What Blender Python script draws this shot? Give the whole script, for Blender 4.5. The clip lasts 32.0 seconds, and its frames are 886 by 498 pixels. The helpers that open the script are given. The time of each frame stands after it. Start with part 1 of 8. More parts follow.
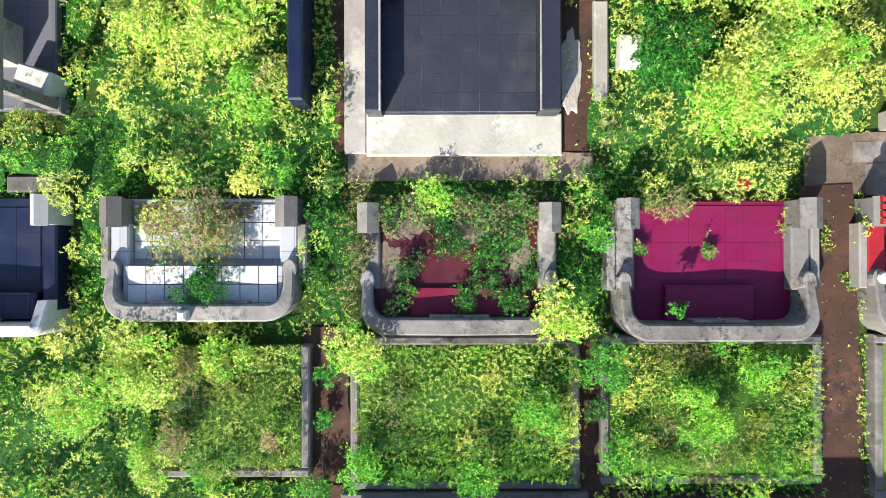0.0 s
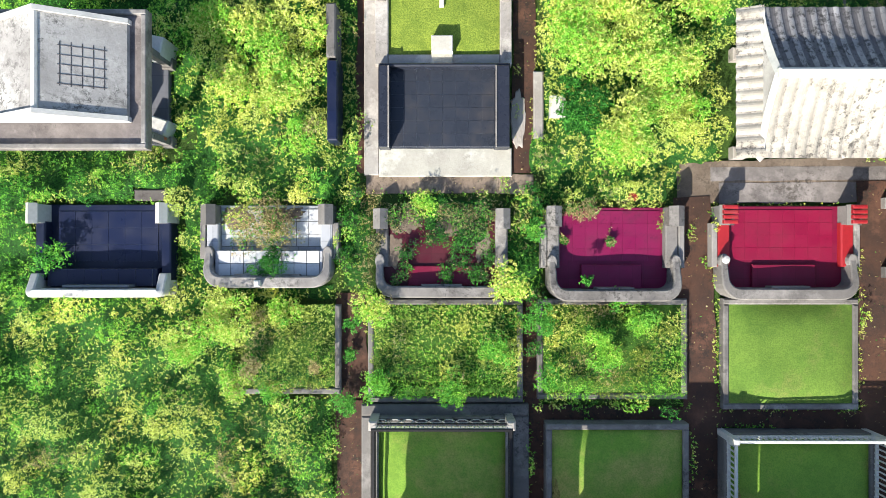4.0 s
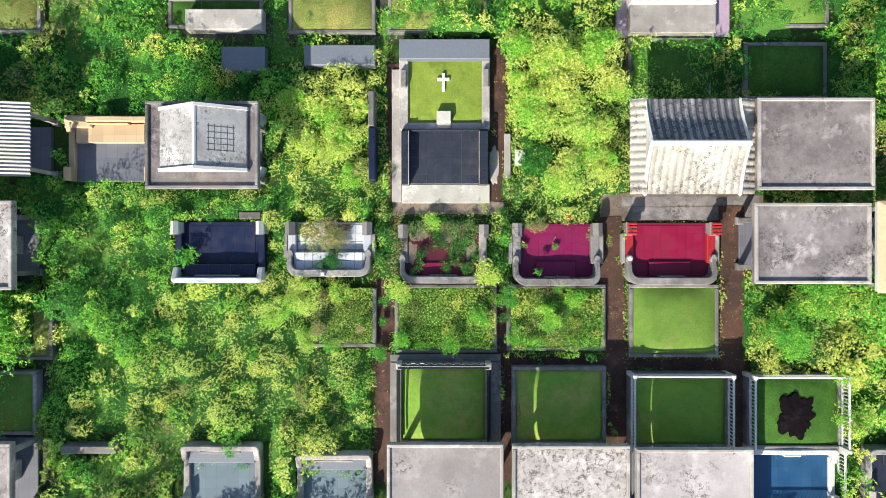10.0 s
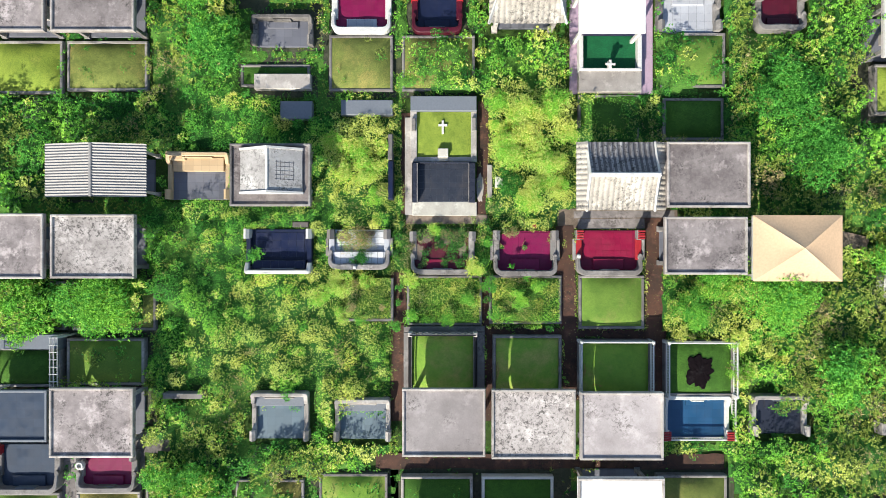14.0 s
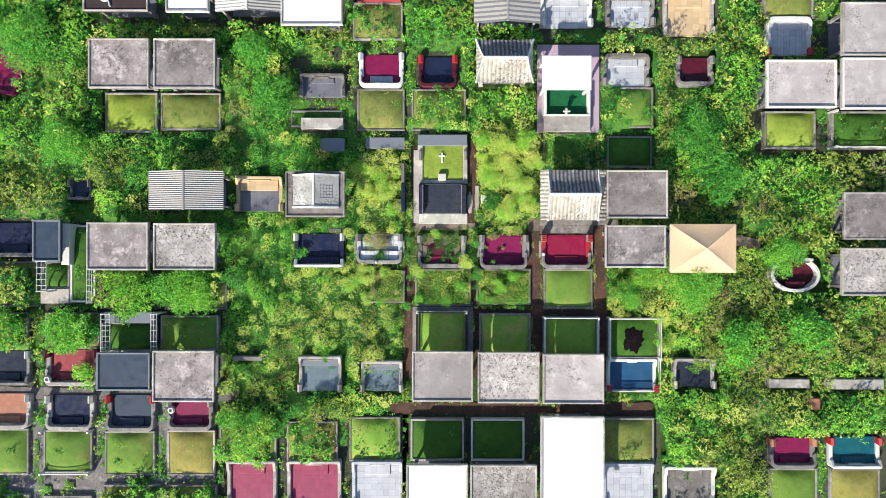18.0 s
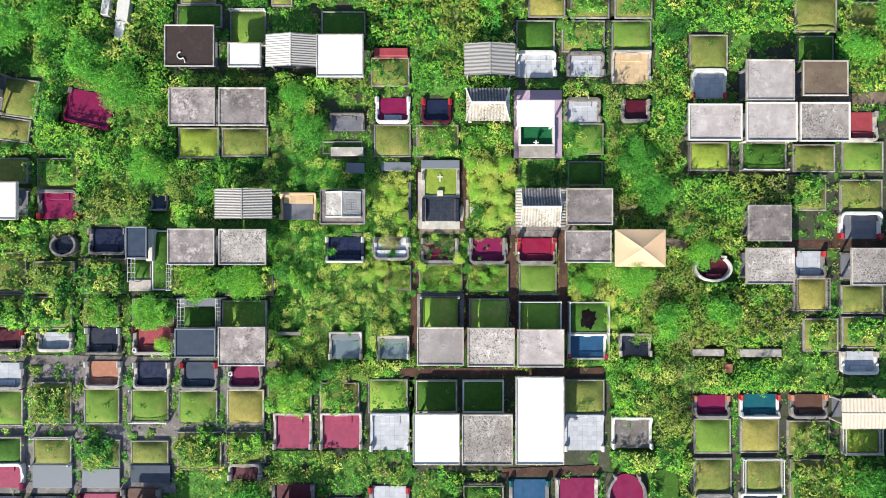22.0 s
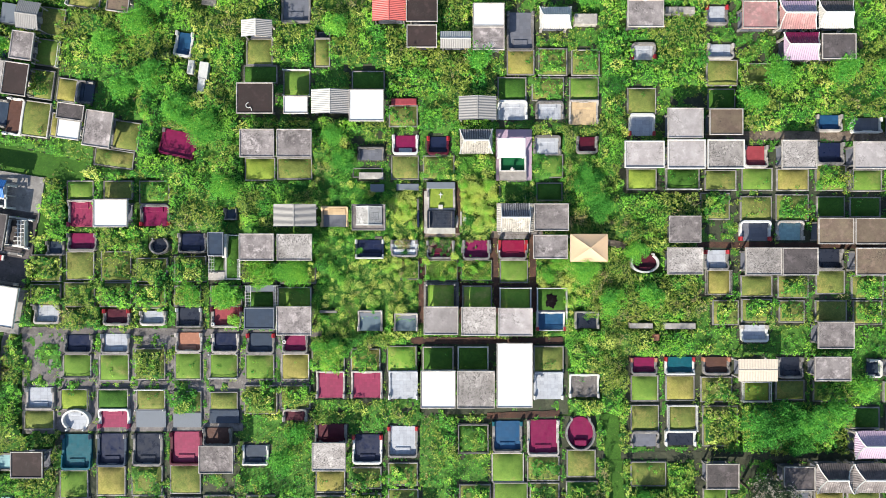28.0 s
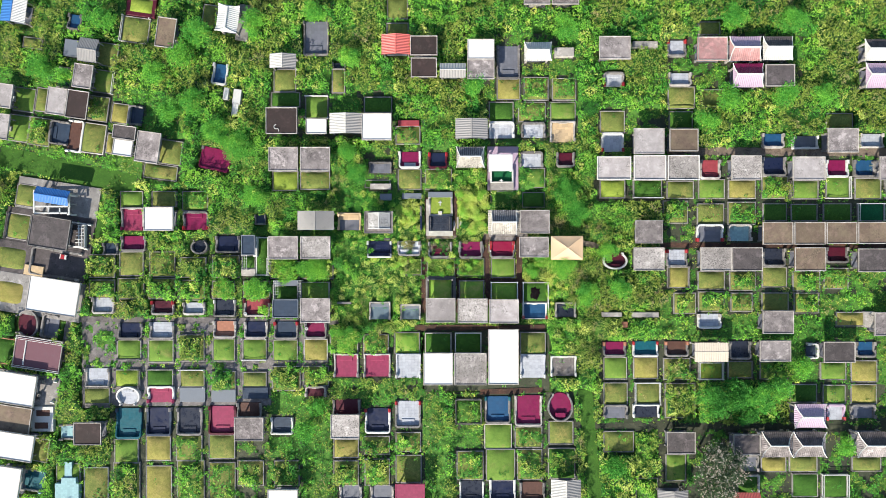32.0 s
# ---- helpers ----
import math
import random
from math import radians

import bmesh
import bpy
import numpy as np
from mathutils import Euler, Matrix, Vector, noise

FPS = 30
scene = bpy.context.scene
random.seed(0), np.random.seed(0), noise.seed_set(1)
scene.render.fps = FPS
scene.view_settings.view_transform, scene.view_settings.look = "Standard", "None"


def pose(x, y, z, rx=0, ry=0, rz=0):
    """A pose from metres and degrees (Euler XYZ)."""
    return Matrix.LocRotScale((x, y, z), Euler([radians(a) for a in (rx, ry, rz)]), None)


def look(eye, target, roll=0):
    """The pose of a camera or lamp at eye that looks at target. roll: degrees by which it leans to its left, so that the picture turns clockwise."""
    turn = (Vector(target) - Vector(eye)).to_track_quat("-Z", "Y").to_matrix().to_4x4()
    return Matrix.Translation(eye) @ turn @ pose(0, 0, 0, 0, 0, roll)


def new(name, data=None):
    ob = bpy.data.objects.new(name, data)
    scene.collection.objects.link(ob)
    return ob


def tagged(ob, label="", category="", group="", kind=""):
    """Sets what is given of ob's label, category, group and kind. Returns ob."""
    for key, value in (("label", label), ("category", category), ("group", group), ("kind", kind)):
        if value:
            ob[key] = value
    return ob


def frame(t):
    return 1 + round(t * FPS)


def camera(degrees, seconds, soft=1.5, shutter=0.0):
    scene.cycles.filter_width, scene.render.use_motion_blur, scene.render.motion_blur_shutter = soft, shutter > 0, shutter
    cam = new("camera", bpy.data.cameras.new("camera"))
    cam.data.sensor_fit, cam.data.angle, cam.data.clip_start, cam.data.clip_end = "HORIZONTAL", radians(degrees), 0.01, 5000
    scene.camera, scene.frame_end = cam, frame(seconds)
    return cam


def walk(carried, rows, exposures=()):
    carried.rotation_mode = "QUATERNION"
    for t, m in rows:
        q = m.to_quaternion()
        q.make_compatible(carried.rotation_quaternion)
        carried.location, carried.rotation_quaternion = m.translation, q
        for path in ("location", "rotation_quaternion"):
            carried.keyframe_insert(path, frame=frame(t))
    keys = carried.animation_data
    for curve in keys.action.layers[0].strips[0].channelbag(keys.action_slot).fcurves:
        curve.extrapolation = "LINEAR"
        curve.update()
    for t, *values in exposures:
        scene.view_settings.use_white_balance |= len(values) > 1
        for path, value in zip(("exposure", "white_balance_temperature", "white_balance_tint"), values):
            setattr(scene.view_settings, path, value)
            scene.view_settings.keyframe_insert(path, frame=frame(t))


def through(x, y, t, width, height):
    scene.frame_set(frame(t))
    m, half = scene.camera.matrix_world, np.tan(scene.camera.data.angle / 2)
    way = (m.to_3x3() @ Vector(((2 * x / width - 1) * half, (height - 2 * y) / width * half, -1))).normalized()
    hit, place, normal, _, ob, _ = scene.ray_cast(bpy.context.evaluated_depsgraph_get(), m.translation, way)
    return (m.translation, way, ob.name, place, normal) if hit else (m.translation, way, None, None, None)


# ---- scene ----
cam = camera(72.0, 32.0, soft=0.6)
PATH = [
    (0, pose(0.000, 0.000, 10.110, 0.18, 0.06, -0.13)),
    (1, pose(0.112, -0.087, 11.247, 0.13, 0.08, -0.10)),
    (2, pose(0.215, -0.164, 12.457, 0.10, 0.10, -0.05)),
    (3, pose(0.320, -0.211, 13.716, 0.09, 0.14, -0.00)),
    (6, pose(0.336, -0.174, 16.896, 0.03, 0.27, -0.04)),
    (9, pose(0.292, -0.118, 20.813, 0.02, 0.16, 0.02)),
    (11, pose(0.275, -0.102, 23.958, -0.00, 0.08, -0.02)),
    (13, pose(0.271, -0.091, 28.119, 0.02, 0.02, 0.02)),
    (16.5, pose(0.313, -0.167, 36.236, 0.07, 0.02, 0.10)),
    (19, pose(0.348, -0.173, 43.335, 0.10, -0.04, 0.10)),
    (21, pose(0.431, -0.190, 49.153, 0.07, -0.09, 0.09)),
    (23, pose(0.423, -0.184, 54.905, 0.06, -0.09, 0.04)),
    (25, pose(0.381, -0.154, 60.742, 0.00, -0.10, 0.04)),
    (28, pose(0.428, -0.119, 69.460, -0.05, -0.08, 0.02)),
    (30, pose(0.549, -0.081, 75.279, -0.05, -0.01, -0.01)),
    (32, pose(0.609, -0.097, 81.020, -0.05, -0.01, -0.07)),
]
walk(cam, PATH, exposures=[(0.0, 1.14), (10.0, 0.97), (20.0, 0.87), (32.0, 0.88)])

# ---- world, sun, sky ----
SUN_EL, SUN_AZ = 32.0, 207.0
world = bpy.data.worlds.new("world")
scene.world = world
world.use_nodes = True
wn = world.node_tree
sky = wn.nodes.new("ShaderNodeTexSky")
sky.sky_type, sky.sun_disc = "NISHITA", False
sky.sun_elevation, sky.sun_rotation = radians(SUN_EL), radians(SUN_AZ)
wn.nodes["Background"].inputs["Strength"].default_value = 0.12
wn.links.new(sky.outputs[0], wn.nodes["Background"].inputs["Color"])
sun = new("sun", bpy.data.lights.new("sun", "SUN"))
sun.data.energy, sun.data.angle, sun.data.color = 5.0, radians(0.6), (1.0, 0.94, 0.82)
sun.matrix_world = look((40 * math.sin(radians(SUN_AZ)), 40 * math.cos(radians(SUN_AZ)), 40 * math.tan(radians(SUN_EL))), (0, 0, 0))


# ---- materials ----
MATS = {}


class Nodes:
    """Short-hand for a node tree."""
    def __init__(self, name):
        self.mat = bpy.data.materials.new(name)
        self.mat.use_nodes = True
        self.t = self.mat.node_tree
        self.bsdf = self.t.nodes["Principled BSDF"]
        self.pos = self.t.nodes.new("ShaderNodeNewGeometry")

    def add(self, kind, **values):
        n = self.t.nodes.new(kind)
        for k, v in values.items():
            n.inputs[k.replace("_", " ")].default_value = v
        return n

    def link(self, a, b):
        self.t.links.new(a, b)

    def noise(self, scale, detail=4.0, rough=0.6, stretch=None):
        n = self.add("ShaderNodeTexNoise", Scale=scale, Detail=detail, Roughness=rough)
        src = self.pos.outputs["Position"]
        if stretch:
            m = self.add("ShaderNodeVectorMath", )
            m.operation = "MULTIPLY"
            m.inputs[1].default_value = stretch
            self.link(src, m.inputs[0])
            src = m.outputs[0]
        self.link(src, n.inputs["Vector"])
        return n.outputs["Fac"]

    def ramp(self, fac, stops):
        n = self.t.nodes.new("ShaderNodeValToRGB")
        e = n.color_ramp.elements
        while len(e) < len(stops):
            e.new(0.5)
        for el, (p, c) in zip(e, stops):
            el.position = p
            el.color = (*c, 1) if len(c) == 3 else c
        self.link(fac, n.inputs[0])
        return n.outputs[0]

    def mix(self, fac, a, b, how="MIX"):
        n = self.t.nodes.new("ShaderNodeMix")
        n.data_type, n.blend_type = "RGBA", how
        for s, v in ((n.inputs[0], fac), (n.inputs[6], a), (n.inputs[7], b)):
            if isinstance(v, (int, float)):
                s.default_value = v
            elif isinstance(v, tuple):
                s.default_value = (*v, 1)
            else:
                self.link(v, s)
        return n.outputs[2]

    def done(self, color, rough=0.8, bump=None, strength=0.3, dist=0.02, metal=0.0, spec=None):
        if isinstance(color, tuple):
            self.bsdf.inputs["Base Color"].default_value = (*color, 1)
        else:
            self.link(color, self.bsdf.inputs["Base Color"])
        if isinstance(rough, (int, float)):
            self.bsdf.inputs["Roughness"].default_value = rough
        else:
            self.link(rough, self.bsdf.inputs["Roughness"])
        self.bsdf.inputs["Metallic"].default_value = metal
        if spec is not None:
            self.bsdf.inputs["Specular IOR Level"].default_value = spec
        if bump is not None:
            b = self.add("ShaderNodeBump", Strength=strength, Distance=dist)
            self.link(bump, b.inputs["Height"])
            self.link(b.outputs[0], self.bsdf.inputs["Normal"])
        return self.mat


def shade(c, k):
    return tuple(min(1, v * k) for v in c)


def concrete(name, base, stain, dark, amount=0.5, worn=0.6):
    """Weathered concrete: worn pale patches, broad stains, clusters of black lichen, grain."""
    n = Nodes(name)
    broad = n.noise(0.8, 6, 0.7)
    fine = n.noise(16, 4, 0.7)
    col = n.mix(n.ramp(broad, [(0.38, (0, 0, 0)), (0.62, (1, 1, 1))]), base, stain)
    col = n.mix(n.ramp(n.noise(1.15, 7, 0.7), [(0.52, (0, 0, 0)), (0.64, (worn, worn, worn))]), col, tuple(min(0.8, v * 1.7 + 0.01) for v in base))
    fleck = n.mix(1.0, n.ramp(n.noise(6.5, 9, 0.85), [(0.50, (0, 0, 0)), (0.56, (0.9, 0.9, 0.9))]),
                  n.ramp(n.noise(0.6, 5, 0.7), [(0.60 - 0.2 * amount, (0, 0, 0)), (0.70 - 0.15 * amount, (1, 1, 1))]), "MULTIPLY")
    col = n.mix(fleck, col, dark)
    col = n.mix(0.2, col, n.ramp(fine, [(0.3, (0.42, 0.40, 0.38)), (0.66, (1, 1, 1))]), "MULTIPLY")
    info = n.t.nodes.new("ShaderNodeObjectInfo")          # no two slabs weather alike
    col = n.mix(1.0, col, n.ramp(info.outputs["Random"], [(0.0, (0.74, 0.73, 0.73)), (0.5, (0.96, 0.96, 0.97)), (1.0, (1.12, 1.11, 1.12))]), "MULTIPLY")
    col = n.mix(n.ramp(n.noise(0.33, 5, 0.7), [(0.44, (0, 0, 0)), (0.64, (0.55, 0.55, 0.55))]), col, n.mix(1.0, col, (0.58, 0.56, 0.56), "MULTIPLY"))
    return n.done(col, 0.88, fine, 0.3, 0.02)


def tiles(name, base, size=0.4, rough=0.28, joint=0.7, wear=0.12):
    """Glazed floor tiles with joints, dust and faded patches."""
    n = Nodes(name)
    b = n.add("ShaderNodeTexBrick", Scale=1.0, Mortar_Size=0.006, Brick_Width=size, Row_Height=size)
    b.offset = 0.0
    n.link(n.pos.outputs["Position"], b.inputs["Vector"])
    b.inputs["Color1"].default_value = (*base, 1)
    b.inputs["Color2"].default_value = (*shade(base, 0.8), 1)
    b.inputs["Mortar"].default_value = (*shade(base, joint), 1)
    dust = n.ramp(n.noise(1.3, 6, 0.7), [(0.45, (0, 0, 0)), (0.75, (1, 1, 1))])
    m = n.add("ShaderNodeMath")
    m.operation = "MULTIPLY"
    m.inputs[1].default_value = wear
    n.link(dust, m.inputs[0])
    col = n.mix(m.outputs[0], b.outputs["Color"], tuple(v * 1.1 + 0.03 for v in base))
    r = n.ramp(n.noise(2.2, 4), [(0.3, (rough,) * 3), (0.7, (min(1, rough + 0.35),) * 3)])
    return n.done(col, r, b.outputs["Fac"], -0.25, 0.01, spec=0.35)


def glaze(name, base, rough=0.35, dirt=(0.10, 0.085, 0.065), soiled=0.4):
    """Single floor tiles: each its own shade, soiled in patches."""
    n = Nodes(name)
    info = n.t.nodes.new("ShaderNodeObjectInfo")
    col = n.ramp(info.outputs["Random"], [(0.0, shade(base, 0.94)), (1.0, shade(base, 1.05))])
    col = n.mix(n.ramp(n.noise(1.1, 7, 0.75), [(0.52, (0, 0, 0)), (0.74, (soiled,) * 3)]), col, dirt)
    col = n.mix(n.ramp(n.noise(9, 5, 0.7), [(0.56, (0, 0, 0)), (0.72, (soiled * 0.6,) * 3)]), col, shade(dirt, 0.7))
    return n.done(col, n.ramp(n.noise(2.2, 4), [(0.3, (rough,) * 3), (0.7, (min(1, rough + 0.35),) * 3)]), n.noise(14, 3), 0.06, 0.01, spec=0.35)


def grass(name, light, mid, dark, dry=(0.30, 0.24, 0.08), dryness=0.3, tuft=1.0):
    n = Nodes(name)
    col = n.mix(n.ramp(n.noise(0.8, 4), [(0.35, (0, 0, 0)), (0.65, (1, 1, 1))]), mid, light)
    col = n.mix(n.ramp(n.noise(0.45, 6, 0.7), [(0.72 - 0.4 * dryness, (0, 0, 0)), (0.85 - 0.3 * dryness, (1, 1, 1))]), col, dry)
    blade = n.noise(26, 4, 0.75)
    col = n.mix(n.ramp(n.noise(2.6, 6, 0.75), [(0.46, (0, 0, 0)), (0.66, (0.85 * tuft,) * 3)]), col, dark)
    col = n.mix(n.ramp(blade, [(0.40, (tuft,) * 3), (0.56, (0, 0, 0))]), col, dark)
    return n.done(col, 0.85, blade, 0.45 * tuft, 0.05, spec=0.2)


def leafage(name, c1, c2, c3, through=0.27):
    """Leaves: each one its own green, some light shining through."""
    n = Nodes(name)
    col = n.ramp(n.pos.outputs["Random Per Island"], [(0.0, shade(c1, 0.75)), (0.5, c2), (1.0, c3)])
    drift = n.ramp(n.noise(0.55, 5, 0.7), [(0.34, (0.82, 0.94, 0.90)), (0.50, (1, 1, 1)), (0.66, (1.20, 1.08, 1.0))])      # whole plants differ
    col = n.mix(1.0, col, drift, "MULTIPLY")
    mat = n.done(col, 0.65, spec=0.12)
    tr = n.t.nodes.new("ShaderNodeBsdfTranslucent")
    n.link(col, tr.inputs[0])
    mx = n.add("ShaderNodeMixShader", Fac=through)
    n.link(n.bsdf.outputs[0], mx.inputs[1])
    n.link(tr.outputs[0], mx.inputs[2])
    n.link(mx.outputs[0], n.t.nodes["Material Output"].inputs[0])
    return mat


def paint(name, base, rough=0.55, wear=0.5, metal=0.0):
    """Weathered paint or plaster: streaks and chips."""
    n = Nodes(name)
    f = n.noise(2.0, 6, 0.7)
    col = n.mix(n.ramp(f, [(0.55, (0, 0, 0)), (0.75, (wear,) * 3)]), base, tuple(0.45 * v + 0.06 for v in base))
    col = n.mix(0.3, col, n.ramp(n.noise(11, 4), [(0.3, (0.5, 0.5, 0.5)), (0.65, (1, 1, 1))]), "MULTIPLY")
    return n.done(col, rough, n.noise(20, 3), 0.15, 0.01, metal=metal)


M = {
    "grey": concrete("weathered_concrete", (0.200, 0.190, 0.178), (0.145, 0.137, 0.130), (0.049, 0.048, 0.041), 0.5),
    "midgrey": concrete("light_grey_concrete", (0.250, 0.237, 0.222), (0.190, 0.179, 0.168), (0.062, 0.060, 0.053), 0.5),
    "pale": concrete("pale_concrete", (0.385, 0.361, 0.328), (0.303, 0.279, 0.254), (0.098, 0.094, 0.082), 0.35),
    "roofgrey": concrete("roof_concrete", (0.285, 0.255, 0.245), (0.150, 0.130, 0.127), (0.05, 0.046, 0.042), 0.65, 0.75),
    "rooflight": concrete("light_roof_concrete", (0.385, 0.355, 0.345), (0.32, 0.293, 0.283), (0.11, 0.10, 0.09), 0.5, 0.3),
    "rooffleck": concrete("mottled_roof_concrete", (0.42, 0.39, 0.365), (0.30, 0.275, 0.255), (0.06, 0.055, 0.05), 1.3),
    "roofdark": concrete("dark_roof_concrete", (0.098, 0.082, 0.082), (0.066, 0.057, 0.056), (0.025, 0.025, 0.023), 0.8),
    "roofbrown": concrete("brown_roof_coating", (0.034, 0.019, 0.017), (0.026, 0.016, 0.014), (0.05, 0.04, 0.035), 0.3),
    "roofclay": concrete("earthy_roof_concrete", (0.131, 0.090, 0.066), (0.180, 0.139, 0.090), (0.057, 0.041, 0.033), 0.5),
    "roofpink": concrete("pinkish_roof_concrete", (0.394, 0.197, 0.189), (0.344, 0.213, 0.197), (0.164, 0.098, 0.090), 0.3),
    "roofwhite": paint("white_roof_coating", (0.62, 0.62, 0.605), 0.6, 0.12),
    "step": concrete("cream_concrete_step", (0.492, 0.476, 0.410), (0.410, 0.394, 0.336), (0.205, 0.197, 0.164), 0.3),
    "lane": concrete("concrete_lane", (0.180, 0.164, 0.156), (0.131, 0.119, 0.115), (0.066, 0.057, 0.049), 0.6),
    "navy": tiles("navy_tile", (0.008, 0.013, 0.040), 0.6, 0.25),
    "black": tiles("black_tile", (0.022, 0.026, 0.040), 0.6, 0.16, 0.8),
    "crimson": tiles("crimson_tile", (0.17, 0.004, 0.032), 0.3, 0.35),
    "maroon": tiles("maroon_tile", (0.068, 0.004, 0.014), 0.3, 0.35),
    "magenta": tiles("magenta_tile", (0.17, 0.004, 0.050), 0.3, 0.35),
    "pink": tiles("pink_tile", (0.235, 0.024, 0.070), 0.3, 0.4),
    "white_piece": glaze("white_glazed_tile", (0.50, 0.515, 0.54), 0.3, (0.24, 0.22, 0.19), 0.7),
    "magenta_piece": glaze("magenta_glazed_tile", (0.165, 0.005, 0.052), 0.35, (0.055, 0.006, 0.030), 0.85),
    "crimson_piece": glaze("crimson_glazed_tile", (0.205, 0.005, 0.034), 0.35, (0.11, 0.005, 0.022), 0.5),
    "navy_piece": glaze("navy_glazed_tile", (0.008, 0.013, 0.042), 0.25, (0.026, 0.032, 0.055), 0.4),
    "black_piece": glaze("black_glazed_tile", (0.026, 0.031, 0.043), 0.16, (0.070, 0.062, 0.062), 0.7),
    "palegrout": paint("pale_grout", (0.26, 0.28, 0.31), 0.9, 0.6),
    "grout": paint("dark_grout", (0.055, 0.055, 0.055), 0.9, 0.4),
    "wire": paint("galvanised_wire", (0.36, 0.36, 0.35), 0.5, 0.5, 0.3),
    "red": paint("red_paint", (0.30, 0.012, 0.018), 0.5),
    "peach": tiles("peach_tile", (0.336, 0.144, 0.088), 0.3, 0.45),
    "brown": tiles("brown_tile", (0.088, 0.040, 0.028), 0.3, 0.45),
    "teal": tiles("teal_tile", (0.004, 0.085, 0.11), 0.3, 0.3),
    "blue": tiles("blue_tile", (0.014, 0.068, 0.152), 0.4, 0.3),
    "slate": tiles("slate_blue_tile", (0.028, 0.044, 0.072), 0.4, 0.35),
    "slatelight": tiles("pale_slate_tile", (0.105, 0.150, 0.180), 0.4, 0.35),
    "greytile": tiles("grey_tile", (0.13, 0.135, 0.16), 0.4, 0.4),
    "aqua": tiles("pale_aqua_tile", (0.240, 0.400, 0.416), 0.3, 0.4),
    "white": tiles("white_tile", (0.37, 0.385, 0.42), 0.4, 0.35, 0.4, 0.6),
    "tan": tiles("tan_tile", (0.480, 0.352, 0.208), 0.4, 0.5),
    "whitepaint": paint("white_paint", (0.52, 0.515, 0.49), 0.65),
    "cream": paint("cream_sheet", (0.58, 0.40, 0.245), 0.65, 0.15),
    "creamwhite": paint("off_white_sheet", (0.56, 0.48, 0.38), 0.6, 0.5),
    "bluegrey": paint("blue_grey_stone", (0.139, 0.156, 0.180), 0.5, 0.4),
    "bluepaint": paint("blue_paint", (0.025, 0.139, 0.394), 0.5),
    "rose": paint("lilac_paint", (0.37, 0.27, 0.35), 0.65, 0.4),
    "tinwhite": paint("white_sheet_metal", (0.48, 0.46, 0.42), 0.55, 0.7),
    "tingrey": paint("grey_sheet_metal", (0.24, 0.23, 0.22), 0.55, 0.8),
    "tinred": paint("red_sheet_metal", (0.492, 0.107, 0.090), 0.5, 0.4),
    "rooftile": concrete("grey_roof_tile", (0.43, 0.405, 0.345), (0.34, 0.315, 0.265), (0.06, 0.055, 0.05), 0.9),
    # north slopes: lichen flecks, with slope shade put into a darker base
    "rooftiledark": concrete("shaded_lichen_roof_tile", (0.29, 0.28, 0.275), (0.20, 0.192, 0.19), (0.030, 0.029, 0.030), 1.5),
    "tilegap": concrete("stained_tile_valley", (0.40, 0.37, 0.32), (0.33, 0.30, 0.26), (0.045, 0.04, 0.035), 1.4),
    # north-slope shade put into dark valleys; also serves mossy joints
    "tilegapdark": concrete("shaded_mossy_tile_valley", (0.12, 0.115, 0.12), (0.080, 0.077, 0.082), (0.022, 0.022, 0.022), 1.2),
    "iron": paint("black_iron", (0.016, 0.016, 0.018), 0.5, 0.3, 0.6),
    "ash": paint("ash_and_soot", (0.0065, 0.0045, 0.0055), 0.95, 0.25),
    "soil": concrete("red_brown_soil", (0.090, 0.038, 0.021), (0.046, 0.022, 0.014), (0.020, 0.014, 0.011), 0.8),
    "dust": concrete("dusty_soil", (0.235, 0.185, 0.140), (0.150, 0.112, 0.083), (0.07, 0.055, 0.042), 0.8),
    "lawn": grass("lawn", (0.148, 0.240, 0.038), (0.108, 0.198, 0.029), (0.060, 0.118, 0.020), (0.24, 0.22, 0.075), 0.45, tuft=0.6),
    "lawnbright": grass("bright_lawn", (0.20, 0.33, 0.045), (0.15, 0.285, 0.036), (0.085, 0.18, 0.024), (0.36, 0.31, 0.10), 0.6, tuft=0.5),
    # dark copy of lawn: roof and wall shade in the colour; also dull tracks
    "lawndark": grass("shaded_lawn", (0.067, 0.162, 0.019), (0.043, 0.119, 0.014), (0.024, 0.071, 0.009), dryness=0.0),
    "lawnlime": grass("lime_lawn", (0.270, 0.330, 0.050), (0.205, 0.280, 0.038), (0.120, 0.180, 0.025), dryness=0.25),
    "lawnolive": grass("olive_lawn", (0.195, 0.225, 0.055), (0.150, 0.185, 0.042), (0.080, 0.105, 0.025), dryness=0.6),
    "lawntan": grass("dry_lawn", (0.323, 0.285, 0.081), (0.257, 0.247, 0.057), (0.142, 0.142, 0.033), dryness=0.8),
    "turf": grass("artificial_turf", (0.009, 0.123, 0.043), (0.009, 0.104, 0.038), (0.005, 0.067, 0.024), dryness=-0.6),
    "ground": grass("weedy_ground", (0.060, 0.120, 0.018), (0.042, 0.088, 0.014), (0.020, 0.042, 0.009), (0.070, 0.050, 0.030), 0.45),
    "rust": paint("rusty_pipe", (0.40, 0.12, 0.04), 0.7, 0.6),
    "coral": tiles("coral_tile", (0.26, 0.04, 0.05), 0.3, 0.45),
    "plum": paint("plum_roof_coat", (0.125, 0.048, 0.064), 0.7, 0.5),
    "yard": concrete("dark_trodden_earth", (0.060, 0.064, 0.036), (0.036, 0.048, 0.022), (0.016, 0.026, 0.010), 0.9),
    "whitewash": concrete("flaking_whitewash", (0.46, 0.45, 0.43), (0.35, 0.34, 0.325), (0.05, 0.05, 0.047), 1.0),
    "bark": paint("bark", (0.090, 0.066, 0.045), 0.9),
